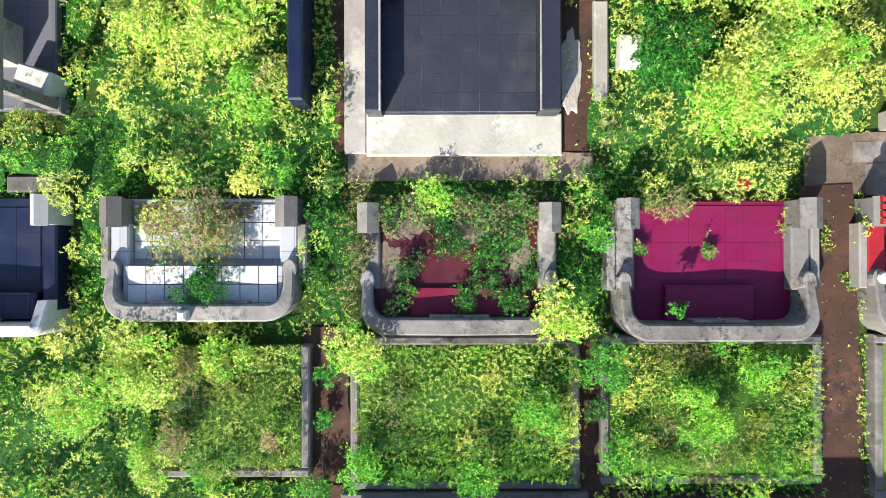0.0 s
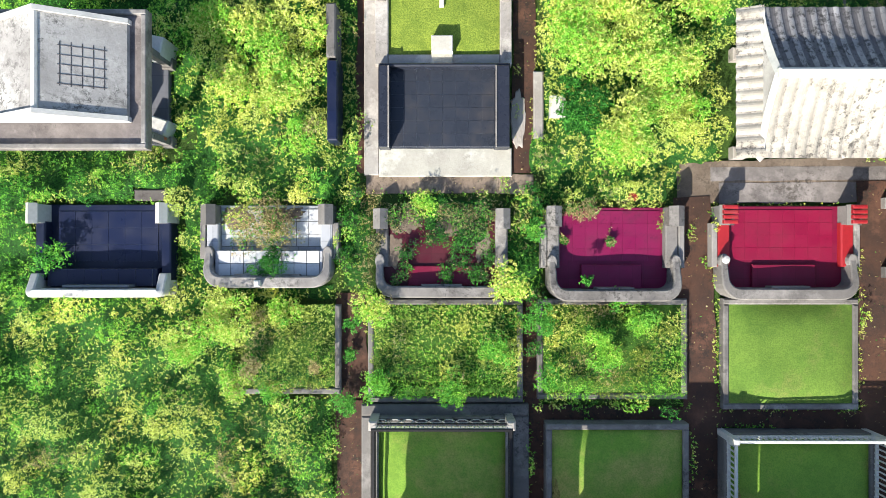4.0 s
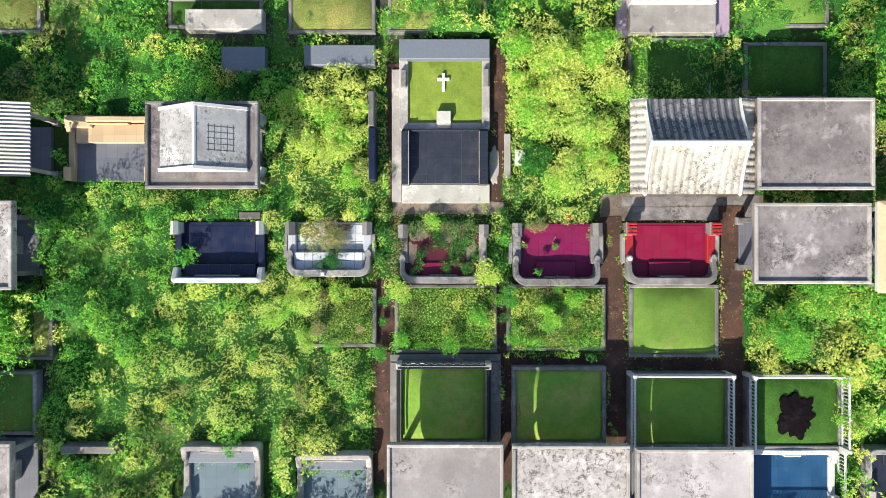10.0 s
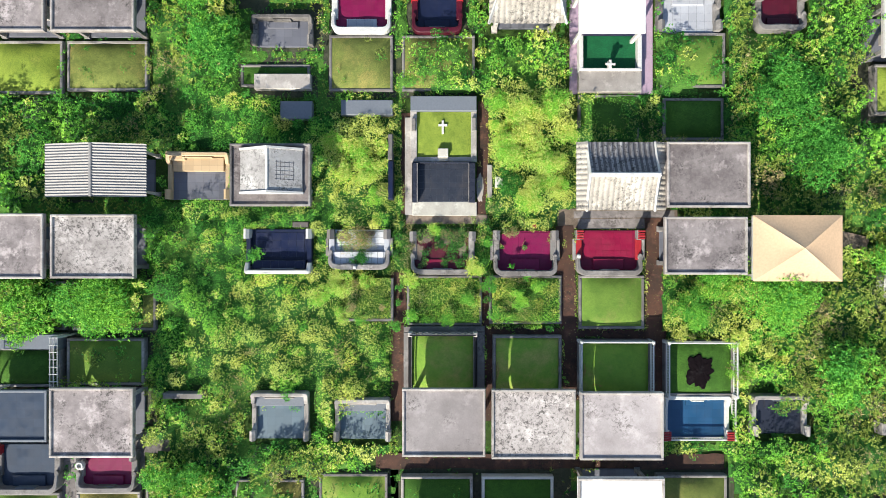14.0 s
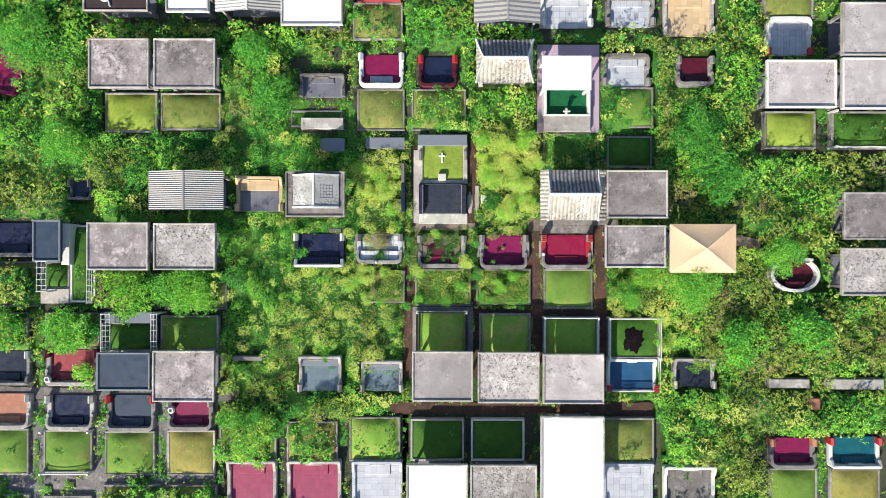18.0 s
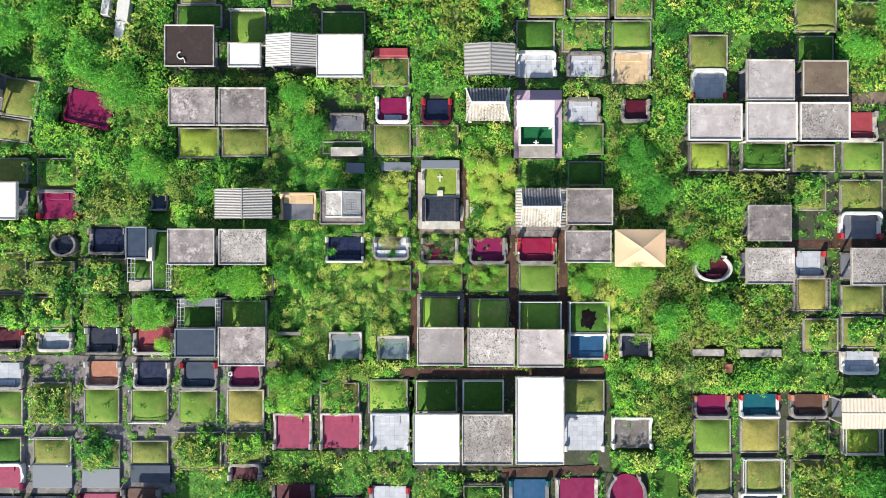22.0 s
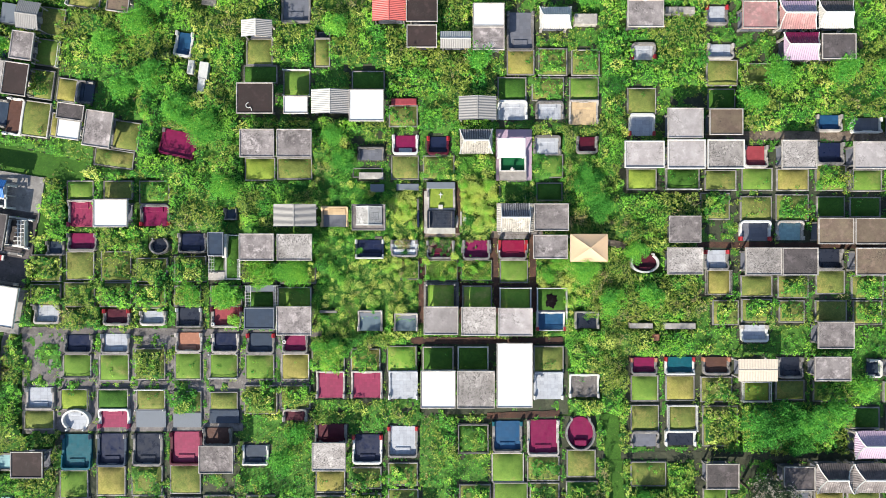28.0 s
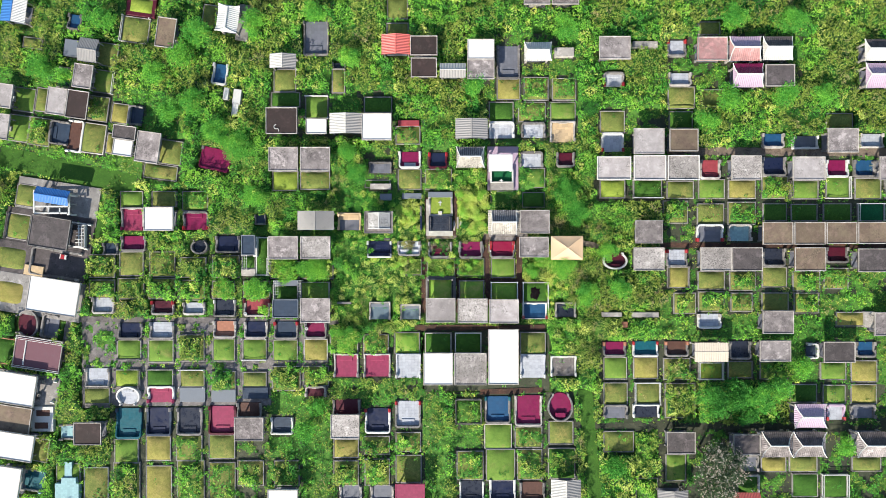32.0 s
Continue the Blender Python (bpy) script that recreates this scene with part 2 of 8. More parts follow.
    "leaf_pale": leafage("pale_lime_leaves", (0.38, 0.48, 0.070), (0.58, 0.67, 0.130), (0.82, 0.86, 0.31), 0.33),
    "leaf_fresh": leafage("fresh_leaves", (0.096, 0.30, 0.030), (0.165, 0.465, 0.052), (0.27, 0.61, 0.095), 0.30),
    "leaf_lime": leafage("lime_leaves", (0.160, 0.41, 0.032), (0.260, 0.58, 0.058), (0.43, 0.75, 0.13), 0.31),
    "leaf_green": leafage("green_leaves", (0.046, 0.210, 0.028), (0.085, 0.34, 0.046), (0.155, 0.485, 0.078)),
    "leaf_deep": leafage("deep_green_leaves", (0.012, 0.075, 0.014), (0.026, 0.145, 0.022), (0.065, 0.26, 0.036)),
    "leaf_bloom": leafage("pale_blossom", (0.30, 0.25, 0.20), (0.50, 0.43, 0.36), (0.72, 0.64, 0.58)),
    "leaf_dull": leafage("dull_grey_green_leaves", (0.026, 0.046, 0.024), (0.050, 0.085, 0.042), (0.085, 0.135, 0.066)),
    "leaf_olive": leafage("olive_yellow_leaves", (0.13, 0.19, 0.030), (0.235, 0.33, 0.055), (0.39, 0.49, 0.11)),
    # shade of the gaps between weeds put into a dark green
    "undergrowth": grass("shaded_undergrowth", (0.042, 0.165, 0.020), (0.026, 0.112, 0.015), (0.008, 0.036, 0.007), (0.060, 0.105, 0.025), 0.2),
    "groundcover": grass("low_green_groundcover", (0.105, 0.240, 0.034), (0.076, 0.190, 0.027), (0.032, 0.095, 0.016), (0.16, 0.19, 0.05), 0.35),
    "leaf_dry": leafage("dry_stalks", (0.18, 0.15, 0.07), (0.37, 0.32, 0.14), (0.60, 0.53, 0.28)),
}

M["ash"].node_tree.nodes["Principled BSDF"].inputs["Specular IOR Level"].default_value = 0.05


# ---- mesh helpers ----
def mesh_of(name, verts, faces, mats, index=None, smooth=False):
    me = bpy.data.meshes.new(name)
    me.from_pydata(verts, [], faces)
    for m in mats:
        me.materials.append(M[m] if isinstance(m, str) else m)
    if index is not None:
        me.polygons.foreach_set("material_index", index)
    if smooth:
        me.polygons.foreach_set("use_smooth", [True] * len(me.polygons))
    me.update()
    return me


def part(name, geo, mat, parent, label="", smooth=False, at=None):
    """One mesh object under a thing or a part. geo: (verts, faces) or a mesh."""
    me = geo if isinstance(geo, bpy.types.Mesh) else mesh_of(name, geo[0], geo[1], [mat], smooth=smooth)
    ob = new(name, me)
    ob.parent = parent
    if at is not None:
        ob.location = at
    if label:
        ob["label"] = label
    return ob


def thing(name, x, y, rz=0.0, z=0.0, label="", category="", group="", kind=""):
    ob = new(name)
    ob.matrix_basis = pose(x, y, z, 0, 0, rz)
    ob.empty_display_size = 0.2
    return tagged(ob, label, category, group, kind)


def box(x0, y0, z0, x1, y1, z1, c=0.02):
    """A block with its upper edges worn off by c."""
    c = min(c, (x1 - x0) / 3, (y1 - y0) / 3, (z1 - z0) / 2)
    v = [(x0, y0, z0), (x1, y0, z0), (x1, y1, z0), (x0, y1, z0),
         (x0, y0, z1 - c), (x1, y0, z1 - c), (x1, y1, z1 - c), (x0, y1, z1 - c),
         (x0 + c, y0 + c, z1), (x1 - c, y0 + c, z1), (x1 - c, y1 - c, z1), (x0 + c, y1 - c, z1)]
    f = [(3, 2, 1, 0), (8, 9, 10, 11)]
    for k in (0, 4):
        f += [(k + i, k + (i + 1) % 4, k + 4 + (i + 1) % 4, k + 4 + i) for i in range(4)]
    return v, f


def join(*geos):
    v, f = [], []
    for a, b in geos:
        k = len(v)
        v += a
        f += [tuple(i + k for i in q) for q in b]
    return v, f


def sweep(path, half, top, z0=0.0, c=0.03):
    """A wall along a plan line; half its thickness, its height at each point."""
    v, f = [], []
    n = len(path)
    for i, (x, y) in enumerate(path):
        a, b = path[max(i - 1, 0)], path[min(i + 1, n - 1)]
        d = math.hypot(b[0] - a[0], b[1] - a[1])
        nx, ny = -(b[1] - a[1]) / d, (b[0] - a[0]) / d
        h = half[i] if isinstance(half, list) else half
        for s, z in ((-h, z0), (-h, top[i] - c), (-h + c, top[i]), (h - c, top[i]), (h, top[i] - c), (h, z0)):
            v.append((x + nx * s, y + ny * s, z))
    for i in range(n - 1):
        for k in range(5):
            f.append((i * 6 + k, i * 6 + k + 1, i * 6 + 6 + k + 1, i * 6 + 6 + k))
    f += [tuple(range(6)), tuple(range(n * 6 - 1, n * 6 - 7, -1))]
    return v, f


def tube(a, b, r, n=8, r2=None):
    a, b = Vector(a), Vector(b)
    q = (b - a).to_track_quat("Z", "Y")
    v = []
    for p, rr in ((a, r), (b, r if r2 is None else r2)):
        v += [tuple(p + q @ Vector((rr * math.cos(2 * math.pi * i / n), rr * math.sin(2 * math.pi * i / n), 0))) for i in range(n)]
    f = [(i, (i + 1) % n, n + (i + 1) % n, n + i) for i in range(n)] + [tuple(range(n - 1, -1, -1)), tuple(range(n, 2 * n))]
    return v, f


def lathe(profile, n=12, x=0.0, y=0.0, oval=1.0):
    v = [(x + r * math.cos(2 * math.pi * i / n), y + oval * r * math.sin(2 * math.pi * i / n), z) for r, z in profile for i in range(n)]
    f = [(k * n + i, k * n + (i + 1) % n, (k + 1) * n + (i + 1) % n, (k + 1) * n + i) for k in range(len(profile) - 1) for i in range(n)]
    f += [tuple(range(n - 1, -1, -1)), tuple(range((len(profile) - 1) * n, len(profile) * n))]
    return v, f


# what stands where, so that weeds keep off it: (x, y, half width, half depth, turn, floor height of the cover or None)
TAKEN = []


def take(x, y, w, d, rz=0.0, cover=None):
    TAKEN.append((x, y, w / 2, d / 2, radians(rz), cover))


TURN = {"n": 0.0, "w": 90.0, "s": 180.0, "e": 270.0}


# ---- builders of things ----
WORD = {"grey": "grey concrete", "midgrey": "light grey concrete", "pale": "pale concrete", "whitepaint": "white painted", "white": "white tiled", "greytile": "grey tiled",
        "roofgrey": "stained grey concrete", "rooflight": "light weathered concrete", "rooffleck": "lichen-mottled concrete", "roofdark": "dark stained concrete",
        "roofbrown": "dark brown coated", "roofclay": "earth-stained concrete", "roofpink": "pinkish concrete", "roofwhite": "bright white coated",
        "tinwhite": "white corrugated metal", "tingrey": "grey corrugated metal", "tinred": "red corrugated metal", "rooftile": "weathered tiled",
        "lawn": "clipped green lawn", "lawndark": "dark green lawn", "lawnbright": "bright green lawn", "lawnlime": "lime green lawn", "lawnolive": "olive weedy grass", "lawntan": "dry yellowish grass",
        "coral": "coral tiled", "plum": "plum coated", "turf": "dark artificial turf", "rose": "rose painted", "bluegrey": "blue-grey stone", "aqua": "pale aqua tiled", "slatelight": "pale slate-blue tiled", "creamwhite": "off-white sheet", "tan": "tan tiled", "cream": "cream"}


def word(m):
    return WORD.get(m, m + " tiled" if m in ("navy", "black", "crimson", "maroon", "magenta", "pink", "peach", "brown", "teal", "blue", "slate") else m)


def arc_wall(w, d, arm, r, half, high, low):
    """Plan line and heights of a wall that bends round three sides, open to +y."""
    x, y = w / 2 - half, -d / 2 + half
    path = [(-x, y + arm), (-x, y + (arm + r) / 2)]
    path += [(-x + r - r * math.cos(a), y + r - r * math.sin(a)) for a in (i * math.pi / 12 for i in range(7))]
    path += [(-x + r + (2 * x - 2 * r) * k / 8, y) for k in range(1, 8)]
    path += [(x - r + r * math.sin(a), y + r - r * math.cos(a)) for a in (i * math.pi / 12 for i in range(7))]
    path += [(x, y + (arm + r) / 2), (x, y + arm)]
    top = []
    for px, py in path:
        k = min(1, max(0, (py - y) / max(arm, 0.01)))
        top.append(high + (low - high) * k + 0.02 * math.cos(px / x * math.pi * 1.5) * (1 - k))
    return path, top


def tomb(x, y, w, d, face="n", floor="navy", wall="grey", post="grey", bench=None, high=0.62, rz=0.0, curve=True, ornament="", side=None, tiled=0.0, cover=None, wide=0.5, deep=0.24):
    """An open grave forecourt: floor, low wall bent round its back, side walls, gate posts, altar bench and headstone."""
    turn = TURN[face] + rz
    if face in "ew":
        w, d = d, w
    side, bench = side or wall, bench or floor
    ob = thing("tomb", x, y, turn, 0, f"open {word(floor)} grave forecourt with low {word(wall)} walls", "tomb", "open tombs in rows")
    t = 0.20 if w > 2 else 0.15
    hw, hd = w / 2, d / 2
    fz = 0.14
    laid = floor + "_piece" if tiled else floor
    part("floor", box(-hw + t, -hd + 0.1, 0, hw - t, hd, fz), floor, ob)
    arm = 0.38 * d if curve else 0.2 * d
    path, top = arc_wall(w, d, arm, min(0.34, 0.13 * w) if curve else 0.06, t * 0.62, high, high * 0.72)
    half = [t * (0.42 if q < 2 or q > len(path) - 3 else 0.42 + 0.26 * min(1, (q - 1) / 6, (len(path) - 2 - q) / 6)) for q in range(len(path))]
    part("back_wall", sweep(path, half if curve else t / 2, top), wall, ob, smooth=False)
    sw = t * 1.6 if curve else t * 1.25
    for s in (-1, 1):
        a, b = sorted((s * (hw - 0.02), s * (hw - sw)))
        run = part("side_wall", box(a, -hd + arm * 0.9, 0, b, hd - 0.42, high * 0.5, 0.03), side, ob)
        if side != wall and curve:
            e, g = sorted((s * (hw + 0.12), s * (hw - 0.017)))
            part("outer_face", box(e, -hd + arm * 0.9, 0, g, hd - 0.42, high * 0.54, 0.02), wall, run)
        if curve:
            xs = s * (hw - t * 0.62)
            part("scroll", lathe([(t * 0.56, 0), (t * 0.56, high * 0.715), (t * 0.48, high * 0.735), (0.02, high * 0.74)], 14, xs, -hd + arm + t * 0.3, oval=1.5), wall, ob)
        px0, px1 = sorted((s * (hw + 0.01), s * (hw - sw + 0.01)))
        p = part("gate_post", box(px0, hd - 0.46, 0, px1, hd - 0.02, high * 0.80, 0.02), post, ob)
        mid, pw = (px0 + px1) / 2, (px1 - px0) / 2
        cap, pf = wedge(2 * pw + 0.03, 0.48, high * 0.80 + 0.003, 0.13, 2, 0.03)
        part("cap", ([(mid + q[0], hd - 0.24 + q[1], q[2]) for q in cap], pf), post, p)
        if ornament:
            for k in range(4):
                part("ornament", box(mid - 0.17, hd - 0.45 + k * 0.115, high * 0.80 + 0.17, mid + 0.17, hd - 0.36 + k * 0.115, high * 0.80 + 0.26, 0.02), ornament, p, "ridged red ornament")
            if curve and s < 0:
                part("ball", lathe([(0.02, high * 0.78), (0.08, high * 0.80), (0.10, high * 0.86), (0.08, high * 0.93), (0.02, high * 0.96)], 12, -hw + t * 0.62, -hd + arm + t * 0.45), "whitepaint", ob, "white ball on the wall end")
    bw, bd = w * wide, d * deep
    up = 0.1 + high * (0.42 if wide > 0.7 else 0.22)
    part("altar", box(-bw / 2, -hd + t * 1.3, 0.1, bw / 2, -hd + t * 1.2 + bd, up, 0.02), bench, ob)
    part("tablet", box(-bw * 0.30, -hd + t * 1.24, 0.2, bw * 0.30, -hd + t * 1.24 + 0.06, high * 0.90, 0.02), "bluegrey" if floor in ("navy", "black", "slate") else wall, ob)
    if tiled:
        tile_floor(ob, -hw + sw, -hd + t * 1.2 + bd, hw - sw, hd, fz, tiled, laid)
        if wide > 0.7:
            tile_floor(ob, -bw / 2, -hd + t * 1.3, bw / 2, -hd + t * 1.2 + bd, up, tiled, laid)
    take(x, y, w if face in "ns" else d, d if face in "ns" else w, rz)
    if cover:
        take(x, y + 0.25 * d * (cover[2] < 0.7), w - 2 * sw, d * (0.98 if cover[2] > 0.7 else 0.5), rz, cover)
        FINE.append((x, y, w / 2, d / 2))
    return ob


TILE = {}
BED = {"white_piece": "grout", "navy_piece": "palegrout", "black_piece": "palegrout"}      # what the tiles lie in


def tile_floor(ob, x0, y0, x1, y1, z, size, mat):
    """Loose-laid square tiles, each a piece of its own."""
    key = (size, mat)
    if key not in TILE:
        h = size / 2 - {"white_piece": 0.007, "navy_piece": 0.0028, "black_piece": 0.0028}.get(mat, 0.0015)
        TILE[key] = mesh_of("tile", *box(-h, -h, 0, h, h, 0.014, 0.0015), [mat])
    nx, ny = int((x1 - x0) / size), int((y1 - y0) / size)
    ox, oy = (x0 + x1 - nx * size) / 2, (y0 + y1 - ny * size) / 2
    if mat in BED:
        part("tile_bed", box(ox, oy, z, ox + nx * size, oy + ny * size, z + 0.010, 0.001), BED[mat], ob)
        z += 0.004
    for i in range(nx):
        for j in range(ny):
            part("tile", TILE[key], mat, ob, at=(ox + (i + 0.5) * size, oy + (j + 0.5) * size, z + random.uniform(0, 0.003 if mat == "white_piece" else 0.001)))


def mound_mesh(w, d, rise, z, mat, seed, peak=0.7):
    n, m = max(8, int(w / 0.22)), max(8, int(d / 0.22))
    v, f = [], []
    for j in range(m + 1):
        for i in range(n + 1):
            px, py = -w / 2 + w * i / n, -d / 2 + d * j / m
            e = min(1 - abs(2 * px / w), 1 - abs(2 * py / d))
            h = z + rise * peak * (max(0, 1 - abs(2 * px / w) ** 2.6) * max(0, 1 - abs(2 * py / d) ** 2.6)) ** 0.75 + 0.05 * noise.noise((px * 1.5 + seed * 7.1, py * 1.5, seed)) * min(1, e * 5)
            v.append((px, py, h))
    for j in range(m):
        for i in range(n):
            a = j * (n + 1) + i
            f.append((a, a + 1, a + n + 2, a + n + 1))
    return mesh_of("grass", v, f, [mat], smooth=True)


SEED = [0]
GRASSY = []                # plots where long grass grows
FINE = []                  # floors under small creeping leaves


def plot(x, y, w, d, top="lawn", kerb="grey", wall=0.25, t=0.14, rise=0.5, fence="", rz=0.0, over=0.0, sides="nsew", blades=False):
    """A grave plot: kerb stones round a grassy mound; over > 0: overgrown by weeds that high."""
    SEED[0] += 1
    what = "overgrown with weeds" if over else f"with {word(top)}"
    ob = thing("grave_plot", x, y, rz, 0, f"kerbed grave mound {what}, edged in {word(kerb)}", "grave plot", "grave plots in rows")
    hw, hd = w / 2, d / 2
    if kerb == "grey" and max(abs(x), 1.5 * abs(y)) > 16:       # cleaner kerbs in the outer rows
        kerb = "midgrey"
    for s, g in (("s", (-hw, -hd, hw, -hd + t)), ("n", (-hw, hd - t, hw, hd)), ("w", (-hw, -hd + t, -hw + t, hd - t)), ("e", (hw - t, -hd + t, hw, hd - t))):
        if s in sides:
            part("kerb", box(g[0], g[1], 0, g[2], g[3], wall, 0.03), kerb, ob)
    low = max(0.05, wall - (0.10 if wall > 0.4 else 0.05))
    part("grass", mound_mesh(w - 2 * t + 0.02, d - 2 * t + 0.02, rise, low, top, SEED[0]), top, ob)
    if fence:
        railing(ob, w, d, wall, fence)
    if over and blades:
        take(x, y, w + 0.06, d + 0.06, rz)
        take(x, y, w - 1.6 * t, d - 1.6 * t, rz, (low + rise * 0.4, over, 1.0))
    else:
        take(x, y, w, d, rz, (low + rise * 0.4, over) if over else None)
    if not over and max(abs(x), 1.78 * abs(y)) > 15 and top != "turf":        # a few weeds come up through the grass
        take(x, y, w - 2 * t - 0.3, d - 2 * t - 0.3, rz, (low + rise * 0.55, 0.16, 0.20 + 0.025 * (SEED[0] * 7 % 9)))
        FINE.append((x, y, w / 2, d / 2))
    if over and blades:
        GRASSY.append((x, y, w / 2, d / 2))
    return ob


def railing(ob, w, d, z, spec):
    """Rails on the kerb. spec: colour and the sides, as in 'whitepaint:nsew'; iron gets a chain of balusters."""
    mat, sides = spec.split(":")
    hw, hd, h = w / 2 - 0.06, d / 2 - 0.06, 0.42
    runs = {"n": ((-hw, hd), (hw, hd)), "s": ((-hw, -hd), (hw, -hd)), "w": ((-hw, -hd), (-hw, hd)), "e": ((hw, -hd), (hw, hd))}
    if mat == "iron":
        return iron_fence(ob, hw, hd, z)
    bal = mesh_of("baluster", *tube((0, 0, z), (0, 0, z + h), 0.022, 5), [mat])
    for s in sides:
        (ax, ay), (bx, by) = runs[s]
        ln = math.hypot(bx - ax, by - ay)
        rail = part("rail", join(*(box(min(ax, bx) - 0.035, min(ay, by) - 0.035, zz, max(ax, bx) + 0.035, max(ay, by) + 0.035, zz + 0.05, 0.01) for zz in (z + 0.05, z + h))), mat, ob)
        for k in range(1, int(ln / 0.13)):
            u = k * 0.13 / ln
            part("baluster", bal, mat, rail, at=(ax + (bx - ax) * u, ay + (by - ay) * u, 0))
    for cx in (-hw, hw):
        for cy in (-hd, hd):
            part("corner_post", box(cx - 0.07, cy - 0.07, 0, cx + 0.07, cy + 0.07, z + h + 0.08, 0.02), mat, ob)


def iron_fence(ob, hw, hd, z):
    """A low iron fence on the north kerb: a band of honeycomb rings below, wire mesh above."""
    n = max(6, int(2 * hw / 0.29))
    step = 2 * hw / n
    ring = [(0.145 * math.cos(q * math.pi / 3), 0.17 * math.sin(q * math.pi / 3)) for q in range(6)]
    cell = mesh_of("ring", *join(*(tube((a[0], 0, z + 0.2 + a[1]), (b[0], 0, z + 0.2 + b[1]), 0.016, 5) for a, b in zip(ring, ring[1:] + ring[:1]))), ["wire"])
    frame_bar = part("fence_frame", join(*(box(-hw, hd - 0.03, zz, hw, hd + 0.03, zz + 0.05, 0.01) for zz in (z, z + 0.38, z + 0.80))), "iron", ob, "black iron fence frame")
    for k in range(n):
        part("ring", cell, "wire", frame_bar, at=(-hw + (k + 0.5) * step, hd + 0.02, 0))
    bar = mesh_of("wire", *tube((0, 0, z + 0.4), (0, 0, z + 0.82), 0.009, 4), ["wire"])
    for k in range(1, n * 3):
        part("wire", bar, "wire", frame_bar, at=(-hw + k * step / 3, hd, 0))
    for s in (-1, 1):
        part("side_rail", join(*(box(s * hw - 0.04, -hd, zz, s * hw + 0.04, hd - 0.12, zz + 0.05, 0.01) for zz in (z + 0.12, z + 0.34))), "iron", frame_bar)
        part("corner_post", box(s * hw - 0.1, hd - 0.12, 0, s * hw + 0.1, hd + 0.1, z + 0.5, 0.04), "pale", ob)
    part("cross_wire", join(*(tube((-hw, hd, z + q), (hw, hd, z + q), 0.008, 4) for q in (0.5, 0.6, 0.7))), "wire", frame_bar)


def columns(ob, w, d, z, mat="pale", inset=0.25, r=0.1):
    for sx in (-1, 1):
        for sy in (-1, 1):
            cx, cy = sx * (w / 2 - inset), sy * (d / 2 - inset)
            c = part("column", box(cx - r, cy - r, 0, cx + r, cy + r, z, 0.015), mat, ob)
            part("plinth", box(cx - r - 0.05, cy - r - 0.05, 0, cx + r + 0.05, cy + r + 0.05, 0.25, 0.02), mat, c)


def under(ob, w, d, floor="greytile"):
    """What a roofed tomb shelters."""
    part("floor", box(-w / 2 + 0.5, -d / 2 + 0.45, 0, w / 2 - 0.5, d / 2 - 0.45, 0.15), floor, ob)
    part("altar", box(-w * 0.22, -0.3, 0.15, w * 0.22, 0.35, 0.75, 0.03), "pale", ob)


def slab_roof(x, y, w, d, mat="roofgrey", z=2.2, rim="pale", rz=0.0, rimh=0.1):
    """A grave shelter with a flat concrete roof and a raised rim."""
    ob = thing("grave_shelter", x, y, rz, 0, f"flat-roofed grave shelter, {word(mat)} slab with raised rim on columns", "shelter", "roofed graves")
    part("roof_slab", box(-w / 2, -d / 2, z - 0.16, w / 2, d / 2, z, 0.01), mat, ob)
    t = 0.11
    for g in ((-w / 2, -d / 2, w / 2, -d / 2 + t), (-w / 2, d / 2 - t, w / 2, d / 2), (-w / 2, -d / 2 + t, -w / 2 + t, d / 2 - t), (w / 2 - t, -d / 2 + t, w / 2, d / 2 - t)):
        part("rim", box(g[0], g[1], z + 0.002, g[2], g[3], z + rimh, 0.02), rim, ob)
    columns(ob, w, d, z - 0.16, "grey", 0.5, 0.08)
    under(ob, w, d)
    take(x, y, w - 0.1, d - 0.1, rz, (0.0, 0.5, 0.75))         # weeds come in under the eaves
    take(x, y, w - 1.0, d - 0.9, rz)
    return ob


def sheet(x0, x1, y0, z0, y1, z1, pitch=0.2, amp=0.02, thick=0.012, along="x"):
    """A corrugated sheet between a ridge (y0, z0) and an eave (y1, z1); waves run down the slope."""
    n = max(8, int((x1 - x0) / pitch * 4))
    v, f = [], []
    for i in range(n + 1):
        px = x0 + (x1 - x0) * i / n
        dz = amp * math.cos(2 * math.pi * (px - x0) / pitch)
        for yy, zz in ((y0, z0), (y1, z1)):
            v += [(px, yy, zz + dz), (px, yy, zz + dz - thick)]
    for i in range(n):
        a, b = i * 4, i * 4 + 4
        f += [(a, a + 2, b + 2, b), (a + 1, b + 1, b + 3, a + 3), (a + 2, a + 3, b + 3, b + 2), (a, b, b + 1, a + 1)]
    f += [(0, 1, 3, 2), (n * 4, n * 4 + 2, n * 4 + 3, n * 4 + 1)]
    if along == "y":
        v = [(-b, a, c) for a, b, c in v]
    return v, f


